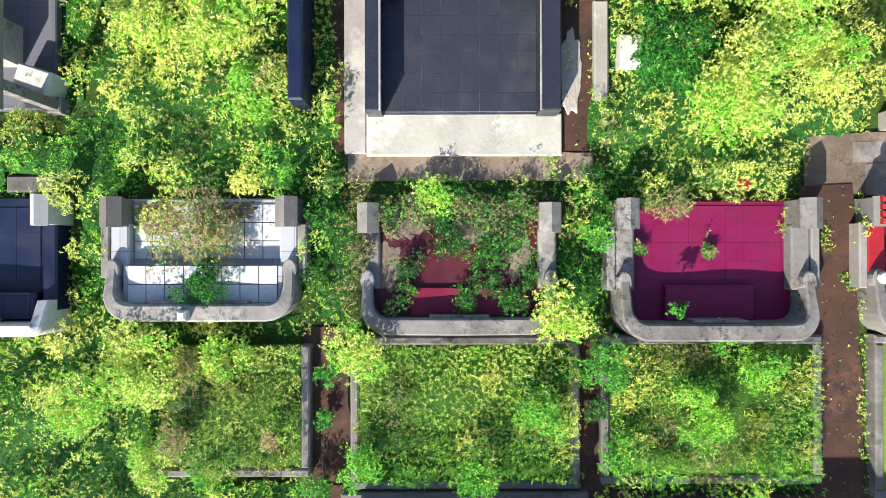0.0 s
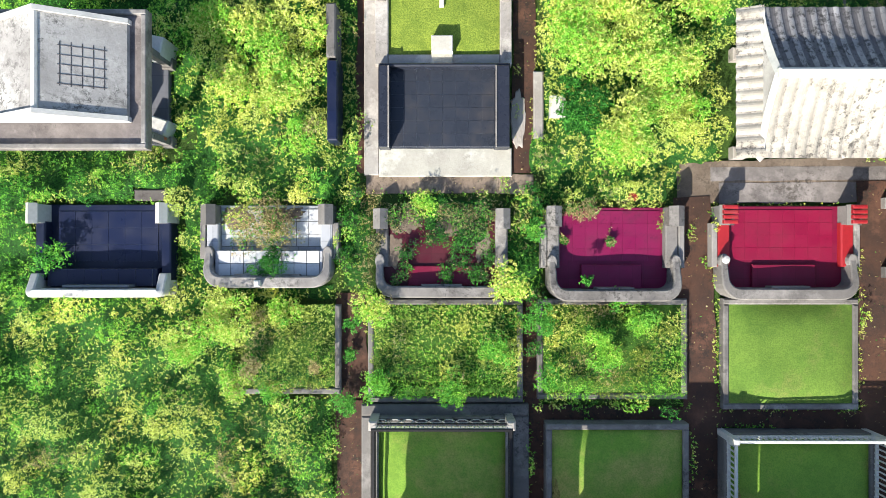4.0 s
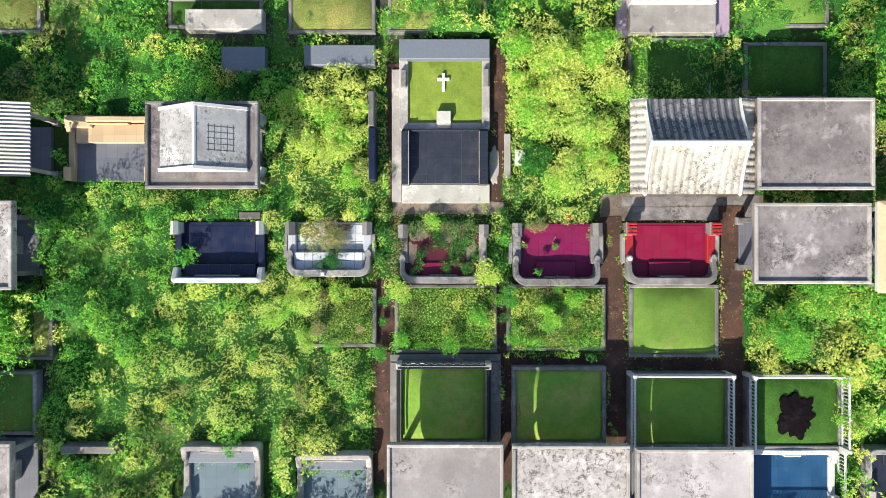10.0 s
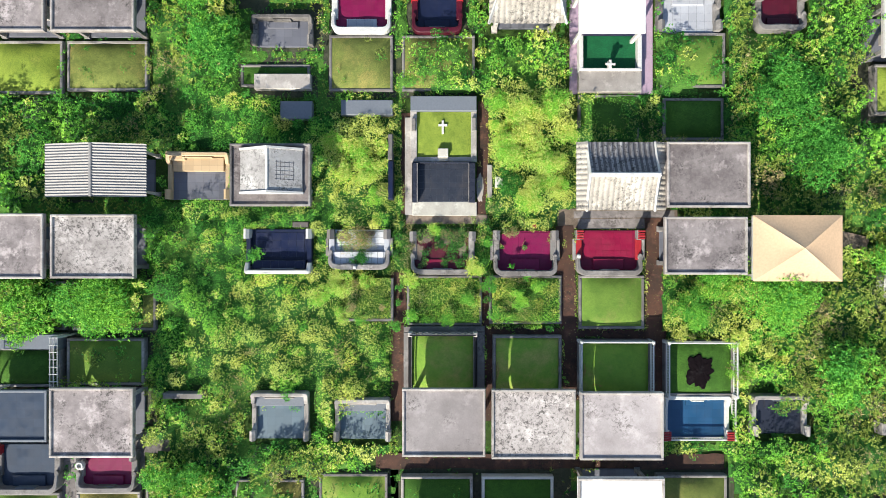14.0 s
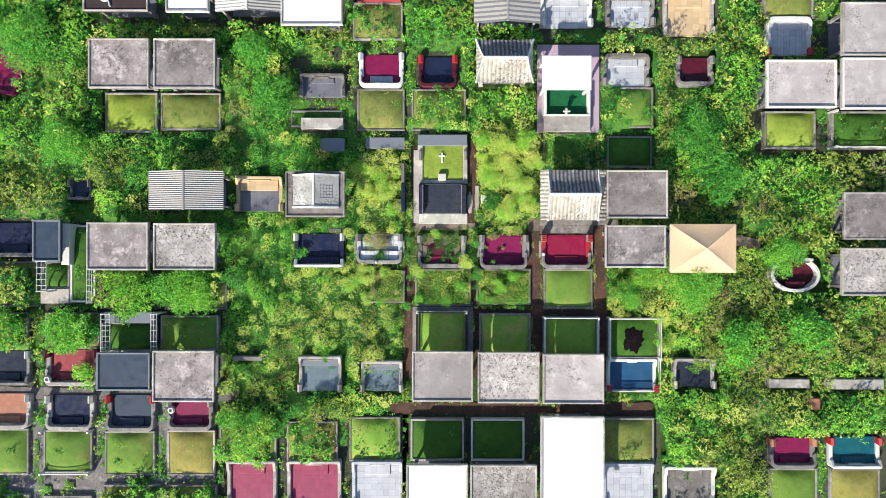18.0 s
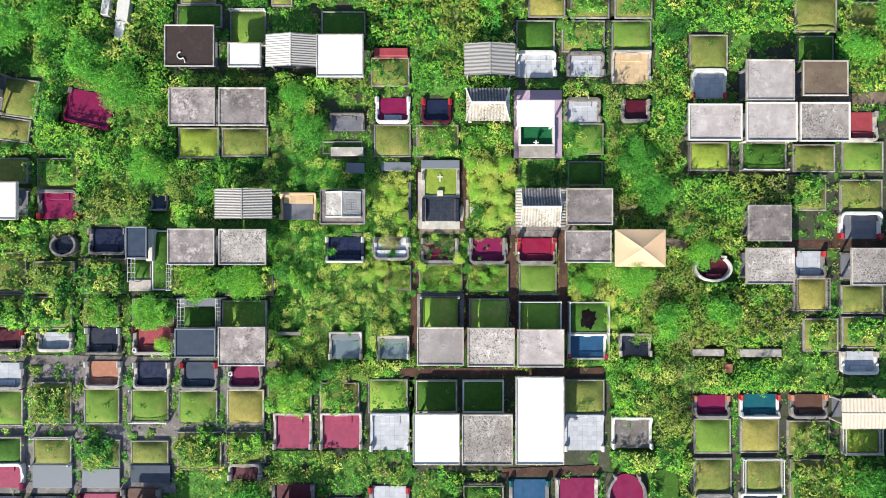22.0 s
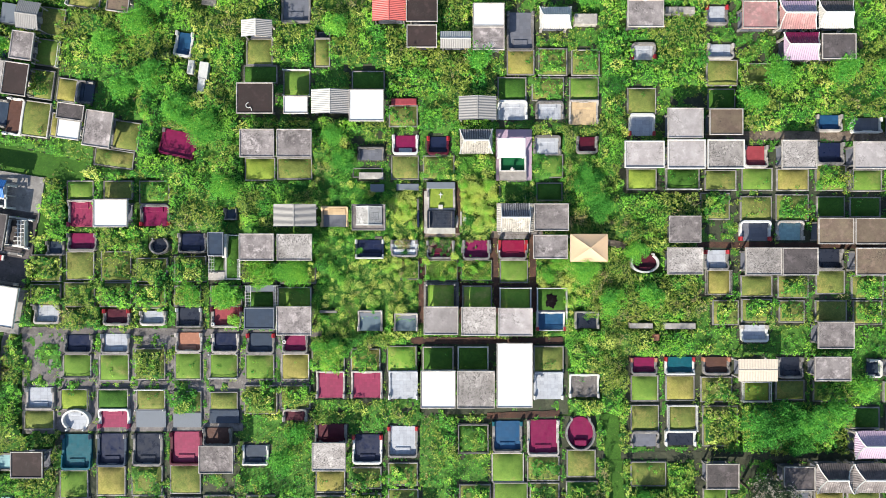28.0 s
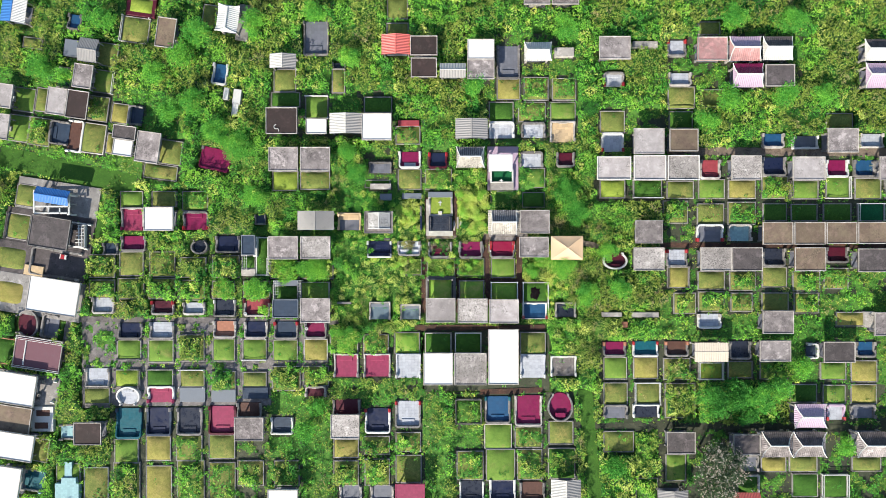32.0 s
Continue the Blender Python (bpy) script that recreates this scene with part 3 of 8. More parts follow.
def gable(x, y, w, d, one="tingrey", two=None, ridge="y", z=2.0, rise=0.45, pitch=0.2, rz=0.0, amp=0.022):
    """A grave shelter under a pitched corrugated roof. ridge: the axis that it runs along."""
    ob = thing("grave_shelter", x, y, rz, 0, f"grave shelter under a pitched {word(one)} roof on posts", "shelter", "roofed graves")
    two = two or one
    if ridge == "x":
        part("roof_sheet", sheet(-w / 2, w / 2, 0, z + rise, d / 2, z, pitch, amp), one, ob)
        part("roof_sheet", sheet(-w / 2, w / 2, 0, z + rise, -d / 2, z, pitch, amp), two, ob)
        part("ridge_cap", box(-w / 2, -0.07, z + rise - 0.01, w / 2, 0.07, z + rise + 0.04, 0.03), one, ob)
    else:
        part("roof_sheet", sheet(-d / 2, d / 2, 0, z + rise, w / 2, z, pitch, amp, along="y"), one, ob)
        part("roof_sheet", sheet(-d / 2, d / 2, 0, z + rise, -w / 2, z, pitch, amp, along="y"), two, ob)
        part("ridge_cap", box(-0.07, -d / 2, z + rise - 0.01, 0.07, d / 2, z + rise + 0.04, 0.03), one, ob)
    columns(ob, w, d, z - 0.05, "pale", 0.3, 0.06)
    under(ob, w, d)
    take(x, y, w - 0.3, d - 0.3, rz)
    return ob


def hall_roof(x, y, w, d, mat="rooftile", ridge="whitepaint", z=2.0, rise=0.75, rz=0.0, pitch=0.24, up=0.25, hip=0.5, north=None, one=None, pent=0.0):
    """A small temple-like shelter: hipped tile roof, its slopes hollow, its corners turned up, with round tile ribs."""
    ob = thing("temple_roof_grave", x, y, rz, 0, f"grave pavilion with hipped {word(mat)} roof and pale ridges", "pavilion", "roofed graves")
    a, b = w / 2 - pent, d / 2
    w = 2 * a
    k = 0.02 if pent else max(0.12, hip)    # how far the ridge stops short of the ends

    def height(u, v):                       # u along the ridge from -a to a, v across from -b to b
        e = min((b - abs(v)) / b, (a - abs(u)) / k)
        e = max(0, min(1, e))
        lift = up * max(0, abs(u) / a - 0.6) * max(0, abs(v) / b - 0.5) * 5
        return z + rise * (0.45 * e + 0.55 * e * e) + lift

    ROUND = (0.0, 0.022, 0.034, 0.034, 0.022, 0.0)

    def slope(side):
        n = max(10, int(w / pitch))
        vv, ff = [], []
        rows = 6
        for i in range(n * 6 + 1):
            u = -a + w * i / (n * 6)
            lim = min(1, (a - abs(u)) / k) if a - abs(u) < k else 1
            for j in range(rows + 1):
                v = side * (b - b * lim * j / rows)
                vv.append((u, v, height(u, v) + ROUND[i % 6]))
        for i in range(n * 6):
            for j in range(rows):
                q = i * (rows + 1) + j
                ff.append((q, q + rows + 1, q + rows + 2, q + 1) if side < 0 else (q, q + 1, q + rows + 2, q + rows + 1))
        return vv, ff

    def end(side):
        n = max(6, int(d / pitch))
        vv, ff = [], []
        rows = 4
        for i in range(n * 6 + 1):
            v = -b + d * i / (n * 6)
            lim = (b - abs(v)) / b
            for j in range(rows + 1):
                u = side * (a + pent * (1 - j / rows) if pent else a - k * lim * j / rows)
                vv.append((u, v, (z - 0.05 + 0.2 * j / rows if pent else height(u, v)) + ROUND[i % 6]))
        for i in range(n * 6):
            for j in range(rows):
                q = i * (rows + 1) + j
                ff.append((q, q + 1, q + rows + 2, q + rows + 1) if side < 0 else (q, q + rows + 1, q + rows + 2, q + 1))
        return vv, ff

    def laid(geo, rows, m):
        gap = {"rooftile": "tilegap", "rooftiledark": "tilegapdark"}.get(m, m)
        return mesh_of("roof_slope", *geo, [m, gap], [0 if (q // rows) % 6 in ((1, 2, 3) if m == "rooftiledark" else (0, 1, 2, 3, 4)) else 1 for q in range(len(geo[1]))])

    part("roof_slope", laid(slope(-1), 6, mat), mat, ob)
    # a darker north material puts the shaded side into its colour
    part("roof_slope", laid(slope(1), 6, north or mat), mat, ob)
    part("roof_end", laid(end(-1), 4, one or mat), mat, ob)
    part("roof_end", laid(end(1), 4, one or mat), mat, ob)
    part("ridge", box(-a + k - 0.05, -0.09, z + rise - 0.05, a - k + 0.05, 0.09, z + rise + 0.12, 0.04), ridge, ob)
    for su in (-1, 1):
        if pent:
            prof = [(q / 8 * b, height(0, q / 8 * b) + 0.02) for q in range(-8, 9)]
            vv = [(su * (a + e), y1, z1) for e in (-0.04, 0.03) for y1, z1 in prof] + [(su * (a + e), y1, z - 0.1) for e in (-0.04, 0.03) for y1, z1 in prof]
            part("gable_wall", (vv, [(17 * g + q, 17 * g + q + 1, 17 * h + q + 1, 17 * h + q) for g, h in ((0, 2), (1, 3), (0, 1)) for q in range(16)]), "whitewash", ob)
        for sv in (-1, 1):
            pts = [(su * (a - k * q), sv * (b - b * q)) for q in (1.0, 0.75, 0.5, 0.25, 0.0)]
            v, f = [], []
            for px, py in pts:
                hz = height(px, py)
                v += [(px - 0.08, py, hz - 0.03), (px, py + 0.08, hz - 0.03), (px + 0.08, py, hz - 0.03), (px, py - 0.08, hz - 0.03), (px, py, hz + 0.11)]
            for i in range(4):
                for c in range(4):
                    f.append((i * 5 + c, i * 5 + (c + 1) % 4, i * 5 + 5 + (c + 1) % 4, i * 5 + 5 + c))
                for c in range(4):
                    f.append((i * 5 + c, i * 5 + 4, i * 5 + 9, i * 5 + 5 + c))
            part("hip_ridge", (v, f), ridge, ob)
    part("ceiling", box(-a + 0.1, -b + 0.1, z - 0.12, a - 0.1, b - 0.1, z - 0.01, 0.01), "pale", ob)
    columns(ob, w, d, z - 0.1, "pale", 0.4)
    under(ob, w, d)
    w += 2 * pent
    take(x, y, w - 0.3 - 1.6 * pent, d - 0.3, rz)
    return ob


def tent_roof(x, y, w, d, mat="cream", z=2.1, rise=0.6):
    """A shelter under a four-sided sheet roof, slightly sagging between hips."""
    ob = thing("grave_shelter", x, y, 0, 0, f"grave shelter under a four-sided {word(mat)} sheet roof", "shelter", "roofed graves")
    n = 14
    for k in range(4):
        v, f = [], []
        for j in range(n + 1):
            q = j / n
            for i in range(n + 1):
                s = (2 * i / n - 1) * (1 - q)
                h = z + rise * q - 0.12 * (1 - (s / max(1e-6, 1 - q)) ** 2 if q < 1 else 0) * q * (1 - q) * 2
                a, b = ((s, -(1 - q)), (1 - q, s), (-s, 1 - q), (-(1 - q), -s))[k]
                v.append((a * w / 2, b * d / 2, h))
        for j in range(n):
            for i in range(n):
                q = j * (n + 1) + i
                f.append((q, q + 1, q + n + 2, q + n + 1))
        part("roof_panel", (v, f), mat, ob, smooth=True)
    for g in ((-w / 2, -d / 2, w / 2, -d / 2 + 0.05), (-w / 2, d / 2 - 0.05, w / 2, d / 2), (-w / 2, -d / 2, -w / 2 + 0.05, d / 2), (w / 2 - 0.05, -d / 2, w / 2, d / 2)):
        part("fascia", box(g[0], g[1], z - 0.14, g[2], g[3], z - 0.004, 0.01), "whitepaint", ob)
    columns(ob, w, d, z - 0.14, "pale", 0.25, 0.06)
    under(ob, w, d)
    take(x, y, w - 0.3, d - 0.3)
    return ob


def block(name, x, y, w, d, h, mat, label, category, rz=0.0, z=0.0, c=0.03, kind="", veg=True):
    """A plain low wall, slab or step."""
    ob = new(name, mesh_of(name, *box(-w / 2, -d / 2, 0, w / 2, d / 2, h, c), [mat]))
    ob.matrix_basis = pose(x, y, z, 0, 0, rz)
    if veg:
        take(x, y, w, d, rz)
    return tagged(ob, label, category, "", kind)


LANES = [0]
TRODDEN = []


def lane(name, x0, y0, x1, y1, width, mat, label, z=0.012, veg=True):
    """A path with frayed edges."""
    ln = math.hypot(x1 - x0, y1 - y0)
    n = max(4, int(ln / 0.3))
    v, f = [], []
    for i in range(n + 1):
        for s in (-1, 1):
            e = width / 2 * (1 + 0.22 * noise.noise((i * 0.45 + x0, s * 9.1 + y0, 3.3)))
            v.append((ln * i / n - ln / 2, s * e, 0))
    for i in range(n):
        f.append((2 * i, 2 * i + 2, 2 * i + 3, 2 * i + 1))
    ob = new(name, mesh_of(name, v, f, [mat]))
    ang = math.degrees(math.atan2(y1 - y0, x1 - x0))
    LANES[0] += 1
    z = 0.032 + 0.004 * (LANES[0] % 12)
    ob.matrix_basis = pose((x0 + x1) / 2, (y0 + y1) / 2, z, 0, 0, ang)
    if veg:
        take((x0 + x1) / 2, (y0 + y1) / 2, ln, width * 0.78, ang, (0.03, 0.25, 0.30 if mat == "dust" else 0.22))
        TRODDEN.append(((x0 + x1) / 2, (y0 + y1) / 2, ln, width, radians(ang)))
    return tagged(ob, label, "path", "", "structure")


def round_tomb(x, y, w, d, floor="maroon", wall="whitepaint", rz=0.0):
    """A horseshoe grave court."""
    ob = thing("horseshoe_tomb", x, y, rz, 0, f"horseshoe grave court, {word(floor)} floor, {word(wall)} curved wall", "tomb", "open tombs in rows")
    n = 20
    path = [((w / 2 - 0.1) * math.cos(a), (d / 2 - 0.1) * math.sin(a)) for a in (math.pi * (0.72 + 1.56 * i / n) for i in range(n + 1))]
    part("curved_wall", sweep(path, 0.11, [0.75 - 0.25 * abs(2 * i / n - 1) for i in range(n + 1)]), wall, ob)
    part("floor", lathe([(1.0, 0), (1.0, 0.12), (0.98, 0.13)], 24), floor, ob).scale = (w / 2 - 0.12, d / 2 - 0.12, 1)
    part("altar", box(-w * 0.2, -d * 0.36, 0.1, w * 0.2, -d * 0.2, 0.5, 0.03), floor, ob)
    for s in (-1, 1):
        part("post", box(s * w * 0.3 - 0.1, d * 0.38, 0, s * w * 0.3 + 0.1, d * 0.46, 0.75, 0.03), wall, ob)
    take(x, y, w, d, rz)
    return ob


def wedge(w, d, z, rise, n=8, foot=0.12):
    """A plain gabled roof top, its ridge along y."""
    v = []
    for i in range(n + 1):
        px = -w / 2 + w * i / n
        h = z + foot + rise * (1 - abs(2 * i / n - 1))
        v += [(px, -d / 2, z), (px, -d / 2, h), (px, d / 2, h), (px, d / 2, z)]
    f = [(4 * i + k, 4 * i + 4 + k, 4 * i + 5 + k, 4 * i + 1 + k) for i in range(n) for k in range(3)]
    return v, f + [(0, 1, 2, 3), (4 * n + 3, 4 * n + 2, 4 * n + 1, 4 * n)]


def patch_of(name, x, y, rx, ry, z, mat, label, category, swell=0.16, sink=0.25, seed=5.0, fray=1.0):
    """A frayed heap or smear of loose matter."""
    n, rows = 60, 8
    v, f = [(0, 0, z + swell)], []
    for j in range(1, rows + 1):
        for i in range(n):
            a = 2 * math.pi * i / n
            q = j / rows * (0.84 + fray * (0.34 * noise.noise((math.cos(a) * 1.6, math.sin(a) * 1.6, seed)) + 0.30 * noise.noise((math.cos(a) * 3.6, math.sin(a) * 3.6, seed + 2)) + 0.14 * noise.noise((math.cos(a) * 9, math.sin(a) * 9, seed))))
            v.append((rx * q * math.cos(a), ry * q * math.sin(a), z + swell * (1 - j / rows) + swell * 0.35 * noise.noise((math.cos(a) * j * 0.6, math.sin(a) * j * 0.6, 1.0)) - (sink if j == rows else 0)))
    f += [(0, 1 + i, 1 + (i + 1) % n) for i in range(n)]
    for j in range(rows - 1):
        f += [(1 + j * n + i, 1 + (j + 1) * n + i, 1 + (j + 1) * n + (i + 1) % n, 1 + j * n + (i + 1) % n) for i in range(n)]
    ob = new(name, mesh_of(name, v, f, [mat]))
    ob.location = (x, y, 0)
    return tagged(ob, label, category)


def yard(x, y, w, d, mat="yard", weeds=0.45, rz=0.0, label="dark trodden earth between the grave plots"):
    """Ground between the plots of a block, thinly overgrown in patches."""
    LANES[0] += 1
    ob = new("yard", mesh_of("yard", [(-w / 2, -d / 2, 0), (w / 2, -d / 2, 0), (w / 2, d / 2, 0), (-w / 2, d / 2, 0)], [(0, 1, 2, 3)], [mat]))
    ob.matrix_basis = pose(x, y, 0.004 + 0.004 * (LANES[0] % 7), 0, 0, rz)
    take(x, y, w, d, rz, (0.0, 0.4, weeds + 0.1))
    return tagged(ob, label, "ground", "", "structure")


# ---- the graves, row by row ----

# ground of the blocks
yard(-30.96, -15.22, 32.83, 11.98, mat="lane", weeds=0.48, label="worn grey concrete between the grave plots")
yard(-33.12, -27.28, 21.04, 13.12, weeds=0.50)
yard(-10.59, -26.37, 23.30, 15.00, weeds=0.91)
yard(40.32, 9.47, 39.43, 6.56, weeds=0.51)
yard(44.63, 0.04, 30.80, 12.35, weeds=0.56)
yard(45.00, -8.97, 30.05, 6.35, weeds=0.84)
yard(27.72, -18.34, 12.78, 12.38, weeds=0.58)
yard(47.07, -15.09, 25.92, 6.13, weeds=0.78)
yard(53.26, -21.22, 13.53, 6.67, weeds=0.58)
yard(44.61, -28.50, 30.81, 10.86, weeds=0.58)
yard(6.21, -14.97, 17.06, 8.09, weeds=0.41)
yard(10.14, -26.54, 16.69, 14.70, weeds=0.78)
yard(12.59, 16.75, 12.47, 6.07, weeds=0.66)
yard(25.87, 15.34, 9.77, 6.59, weeds=0.66)
yard(-14.29, 17.56, 17.27, 6.74, weeds=0.74)
yard(-46.56, 15.72, 26.29, 11.98, weeds=0.81, rz=-8.0)
yard(-22.20, -3.93, 16.53, 12.52, weeds=0.86)
yard(-8.32, -14.95, 12.78, 7.80, weeds=0.68)
yard(-4.16, 10.35, 12.02, 5.84, weeds=0.66)
yard(10.87, 23.92, 15.02, 8.99, weeds=0.68)
yard(39.40, 24.64, 18.03, 7.49, weeds=0.66)

# middle row, open tombs facing north, and their mounds
tomb(-3.85, -0.11, 3.06, 1.95, "n", "white", "midgrey", "grey", side="white", bench="white", tiled=0.3, high=0.64, wide=0.84, deep=0.32, cover=(0.15, 0.2, 0.36))
tomb(0.25, -0.28, 3.20, 2.10, "n", "maroon", "midgrey", "grey", bench="crimson", cover=(0.15, 0.22, 0.58), high=0.46)
tomb(4.30, -0.29, 3.15, 2.21, "n", "magenta", "midgrey", "grey", side="grey", tiled=0.3, deep=0.27, wide=0.46, high=0.74, cover=(0.15, 0.14, 0.3))
tomb(8.43, -0.26, 3.28, 2.22, "n", "crimson", "midgrey", "grey", side="red", ornament="red", tiled=0.3, deep=0.26, wide=0.46, high=0.6)
tomb(-7.78, -0.22, 3.26, 2.22, "n", "navy", "whitepaint", "whitepaint", side="navy", curve=False, tiled=0.4, wide=0.8, deep=0.2, high=0.8)
plot(8.59, -2.70, 3.23, 2.65, "lawn", "grey", rise=0.35)
plot(-3.39, -2.52, 2.44, 2.27, "lawndark", "grey", over=0.34, blades=True, rise=0.3, sides="es")
plot(0.34, -2.62, 3.71, 2.48, "lawndark", "grey", over=0.34, blades=True, rise=0.3)
plot(4.33, -2.58, 3.58, 2.40, "lawndark", "grey", over=0.36, blades=True, rise=0.3)

# fenced lawns
plot(0.26, -5.62, 3.27, 2.96, "lawnbright", "grey", wall=0.5, fence="iron:n", rise=0.4)
plot(4.40, -5.73, 3.37, 2.83, "lawnbright", "grey", wall=0.45, rise=0.4)
plot(8.70, -5.89, 3.58, 2.72, "lawnbright", "grey", wall=0.45, fence="whitepaint:nwe", rise=0.4)
plot(12.84, -5.92, 3.41, 2.72, "lawndark", "grey", wall=0.45, fence="whitepaint:nwe", rise=0.3)
tomb(12.76, -8.34, 3.31, 2.19, "s", "blue", "whitepaint", "whitepaint", ornament="red", curve=False, high=0.5, wide=0.3, deep=0.12)
g = thing("lattice_fence", 12.85, -8.38, 0, 0, "white painted lattice fence round a blue tiled forecourt", "fence")
railing(g, 3.52, 2.14, 0.12, "whitepaint:swe")

# roofed graves south of the lawns
slab_roof(0.31, -8.08, 3.83, 3.14, "rooflight")
slab_roof(4.45, -8.15, 3.86, 3.19, "rooffleck")
slab_roof(8.51, -8.23, 3.83, 3.12, "rooflight")
take(4.41, -8.15, 12.6, 3.2)              # bare gaps between the three shelters

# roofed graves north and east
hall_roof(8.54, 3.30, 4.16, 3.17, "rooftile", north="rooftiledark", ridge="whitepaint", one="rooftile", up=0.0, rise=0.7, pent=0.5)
slab_roof(12.49, 3.35, 3.83, 3.02, "roofgrey")
slab_roof(12.38, 0.08, 3.81, 2.66, "roofgrey")
tent_roof(16.68, -0.04, 4.14, 3.06, "cream")
slab_roof(-7.69, 3.32, 3.72, 2.88, "roofgrey", rim="grey")
g = thing("gabled_roof_top", -7.62, 3.48, 0, 0, "whitewashed gabled roof top on a flat-roofed grave shelter", "roof")
part("roof_slope", wedge(2.84, 1.98, 2.21, 0.75), "whitewash", g)
for s in (-1, 1):                              # raised verges over both gables
    v, f = wedge(2.92, 0.10, 2.21, 0.77, 2, 0.17)
    part("verge", ([(a, b + s * 1.0, c) for a, b, c in v], f), "whitepaint", g)
part("ridge_cap", box(-0.06, -0.96, 3.04, 0.06, 0.96, 3.105, 0.03), "whitepaint", g)
for k in range(5):                             # joints laid bare where the wash has flaked off the east slope
    u, w = 0.38 + 0.17 * k, -0.42 + 0.19 * k
    for (x0, y0), (x1, y1) in (((u, -0.46), (u, 0.42)), ((0.34, w), (1.10, w))):
        z0, z1 = (2.33 + 0.75 * (1 - x / 1.42) for x in (x0, x1))
        part("joint", tube((x0, y0, z0), (x1, y1, z1), 0.011, 4), "tilegapdark", g)
gable(-15.87, 3.54, 4.72, 2.47, "tingrey", "tingrey", "y", pitch=0.13, amp=0.024)
tomb(-11.75, 3.50, 3.11, 2.32, "s", "greytile", "tan", "tan", curve=False, wide=0.8, deep=0.3, bench="tan")
slab_roof(-15.87, 0.02, 3.88, 2.95, "rooffleck")
slab_roof(-20.06, 0.03, 3.86, 3.00, "roofgrey")

# graves further out, read row by row from the west
slab_roof(-20.01, 11.50, 3.80, 3.13, "roofgrey")
slab_roof(-15.89, 11.49, 3.87, 3.13, "roofgrey")
plot(-20.24, 8.87, 3.45, 2.62, "lawnlime", "grey")
plot(-16.31, 8.94, 3.97, 2.46, "lawnolive", "grey")
plot(-8.04, 8.49, 3.44, 1.12, "lawndark", "grey", wall=0.15, rise=0.1)
tomb(-7.63, 10.65, 2.98, 1.49, "s", "greytile", "grey", "grey", curve=False)
block("slab", -7.61, 8.12, 2.76, 0.74, 0.5, "pale", "pale concrete grave slab among weeds", "slab")
block("slab", -3.47, 6.85, 2.54, 0.74, 0.45, "bluegrey", "grey stone head wall of an overgrown grave", "slab")
block("slab", -6.94, 6.71, 1.57, 0.89, 0.45, "bluegrey", "grey stone head wall of an overgrown grave", "slab")
tomb(-3.75, 11.61, 2.98, 2.23, "n", "magenta", "whitepaint", "whitepaint", bench="white")
plot(-3.78, 9.08, 3.15, 2.77, "lawnolive", "grey")
tomb(-0.03, 11.53, 2.54, 2.08, "n", "navy", "maroon", "red")
plot(0.04, 9.08, 3.60, 2.76, "lawnolive", "grey", over=0.5)
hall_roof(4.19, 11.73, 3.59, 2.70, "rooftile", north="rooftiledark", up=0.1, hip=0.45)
tomb(12.34, 11.67, 3.13, 2.08, "s", "white", "grey", "grey")
plot(12.58, 9.25, 3.22, 2.69, "lawn", "grey", over=0.3)
plot(8.42, 6.41, 3.00, 2.24, "lawndark", "grey", over=0.25)
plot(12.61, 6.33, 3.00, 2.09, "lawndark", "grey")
tomb(16.85, 11.59, 2.46, 1.93, "n", "maroon", "grey", "grey")
round_tomb(23.38, -1.73, 3.22, 2.31, "maroon", "whitepaint")
tomb(-7.73, -8.28, 2.84, 2.38, "s", "slatelight", "pale", "pale", bench="bluegrey", curve=False, cover=(0.15, 0.3, 0.50), wide=0.84, deep=0.2)
block("wall", -12.45, -7.28, 1.95, 0.28, 0.55, "midgrey", "low grey concrete head wall among weeds", "wall")
tomb(-3.67, -8.44, 2.76, 2.08, "s", "slatelight", "pale", "pale", bench="bluegrey", curve=False, cover=(0.15, 0.35, 0.58), wide=0.84, deep=0.2)
tomb(16.83, -8.20, 2.76, 2.01, "s", "black", "pale", "pale", curve=False, cover=(0.15, 0.4, 0.6))

# north-west block, set askew
gable(-45.31, 25.65, 2.49, 3.07, "tingrey", "tingrey", "x", rz=-8.0)
slab_roof(-45.90, 22.25, 2.49, 3.13, "roofgrey", rz=-8.0)
plot(-43.75, 25.62, 2.77, 3.14, "lawnolive", "grey", rz=-8.0)
plot(-44.28, 22.07, 2.77, 3.06, "lawn", "grey", rz=-8.0, fence="whitepaint:e")
tomb(-49.22, 22.54, 1.87, 2.83, "w", "navy", "grey", "grey", rz=-8.0)
block("slab", -48.20, 26.34, 2.01, 2.23, 0.8, "bluegrey", "grey stone grave slab", "slab", rz=-8.0)
slab_roof(-56.44, 19.78, 2.85, 3.13, "rooflight", rz=-8.0)
plot(-54.79, 19.69, 2.85, 3.21, "lawn", "grey", rz=-8.0)
plot(-52.43, 19.68, 1.73, 3.21, "lawnolive", "grey", rz=-8.0)
slab_roof(-49.30, 19.01, 2.56, 3.50, "rooflight", rz=-8.0)
slab_roof(-46.63, 18.57, 2.78, 3.64, "roofbrown", rz=-8.0)
plot(-45.03, 18.48, 2.77, 3.36, "lawnolive", "grey", over=0.5, rz=-8.0)
plot(-42.15, 17.84, 2.25, 2.69, "lawntan", "grey", rz=-8.0)
tomb(-40.03, 17.54, 1.79, 2.68, "e", "slate", "grey", "grey", rz=-8.0)
plot(-55.58, 15.91, 2.77, 3.59, "lawn", "grey", rz=-8.0)
slab_roof(-56.82, 15.81, 2.71, 3.35, "rooflight", rz=-8.0)
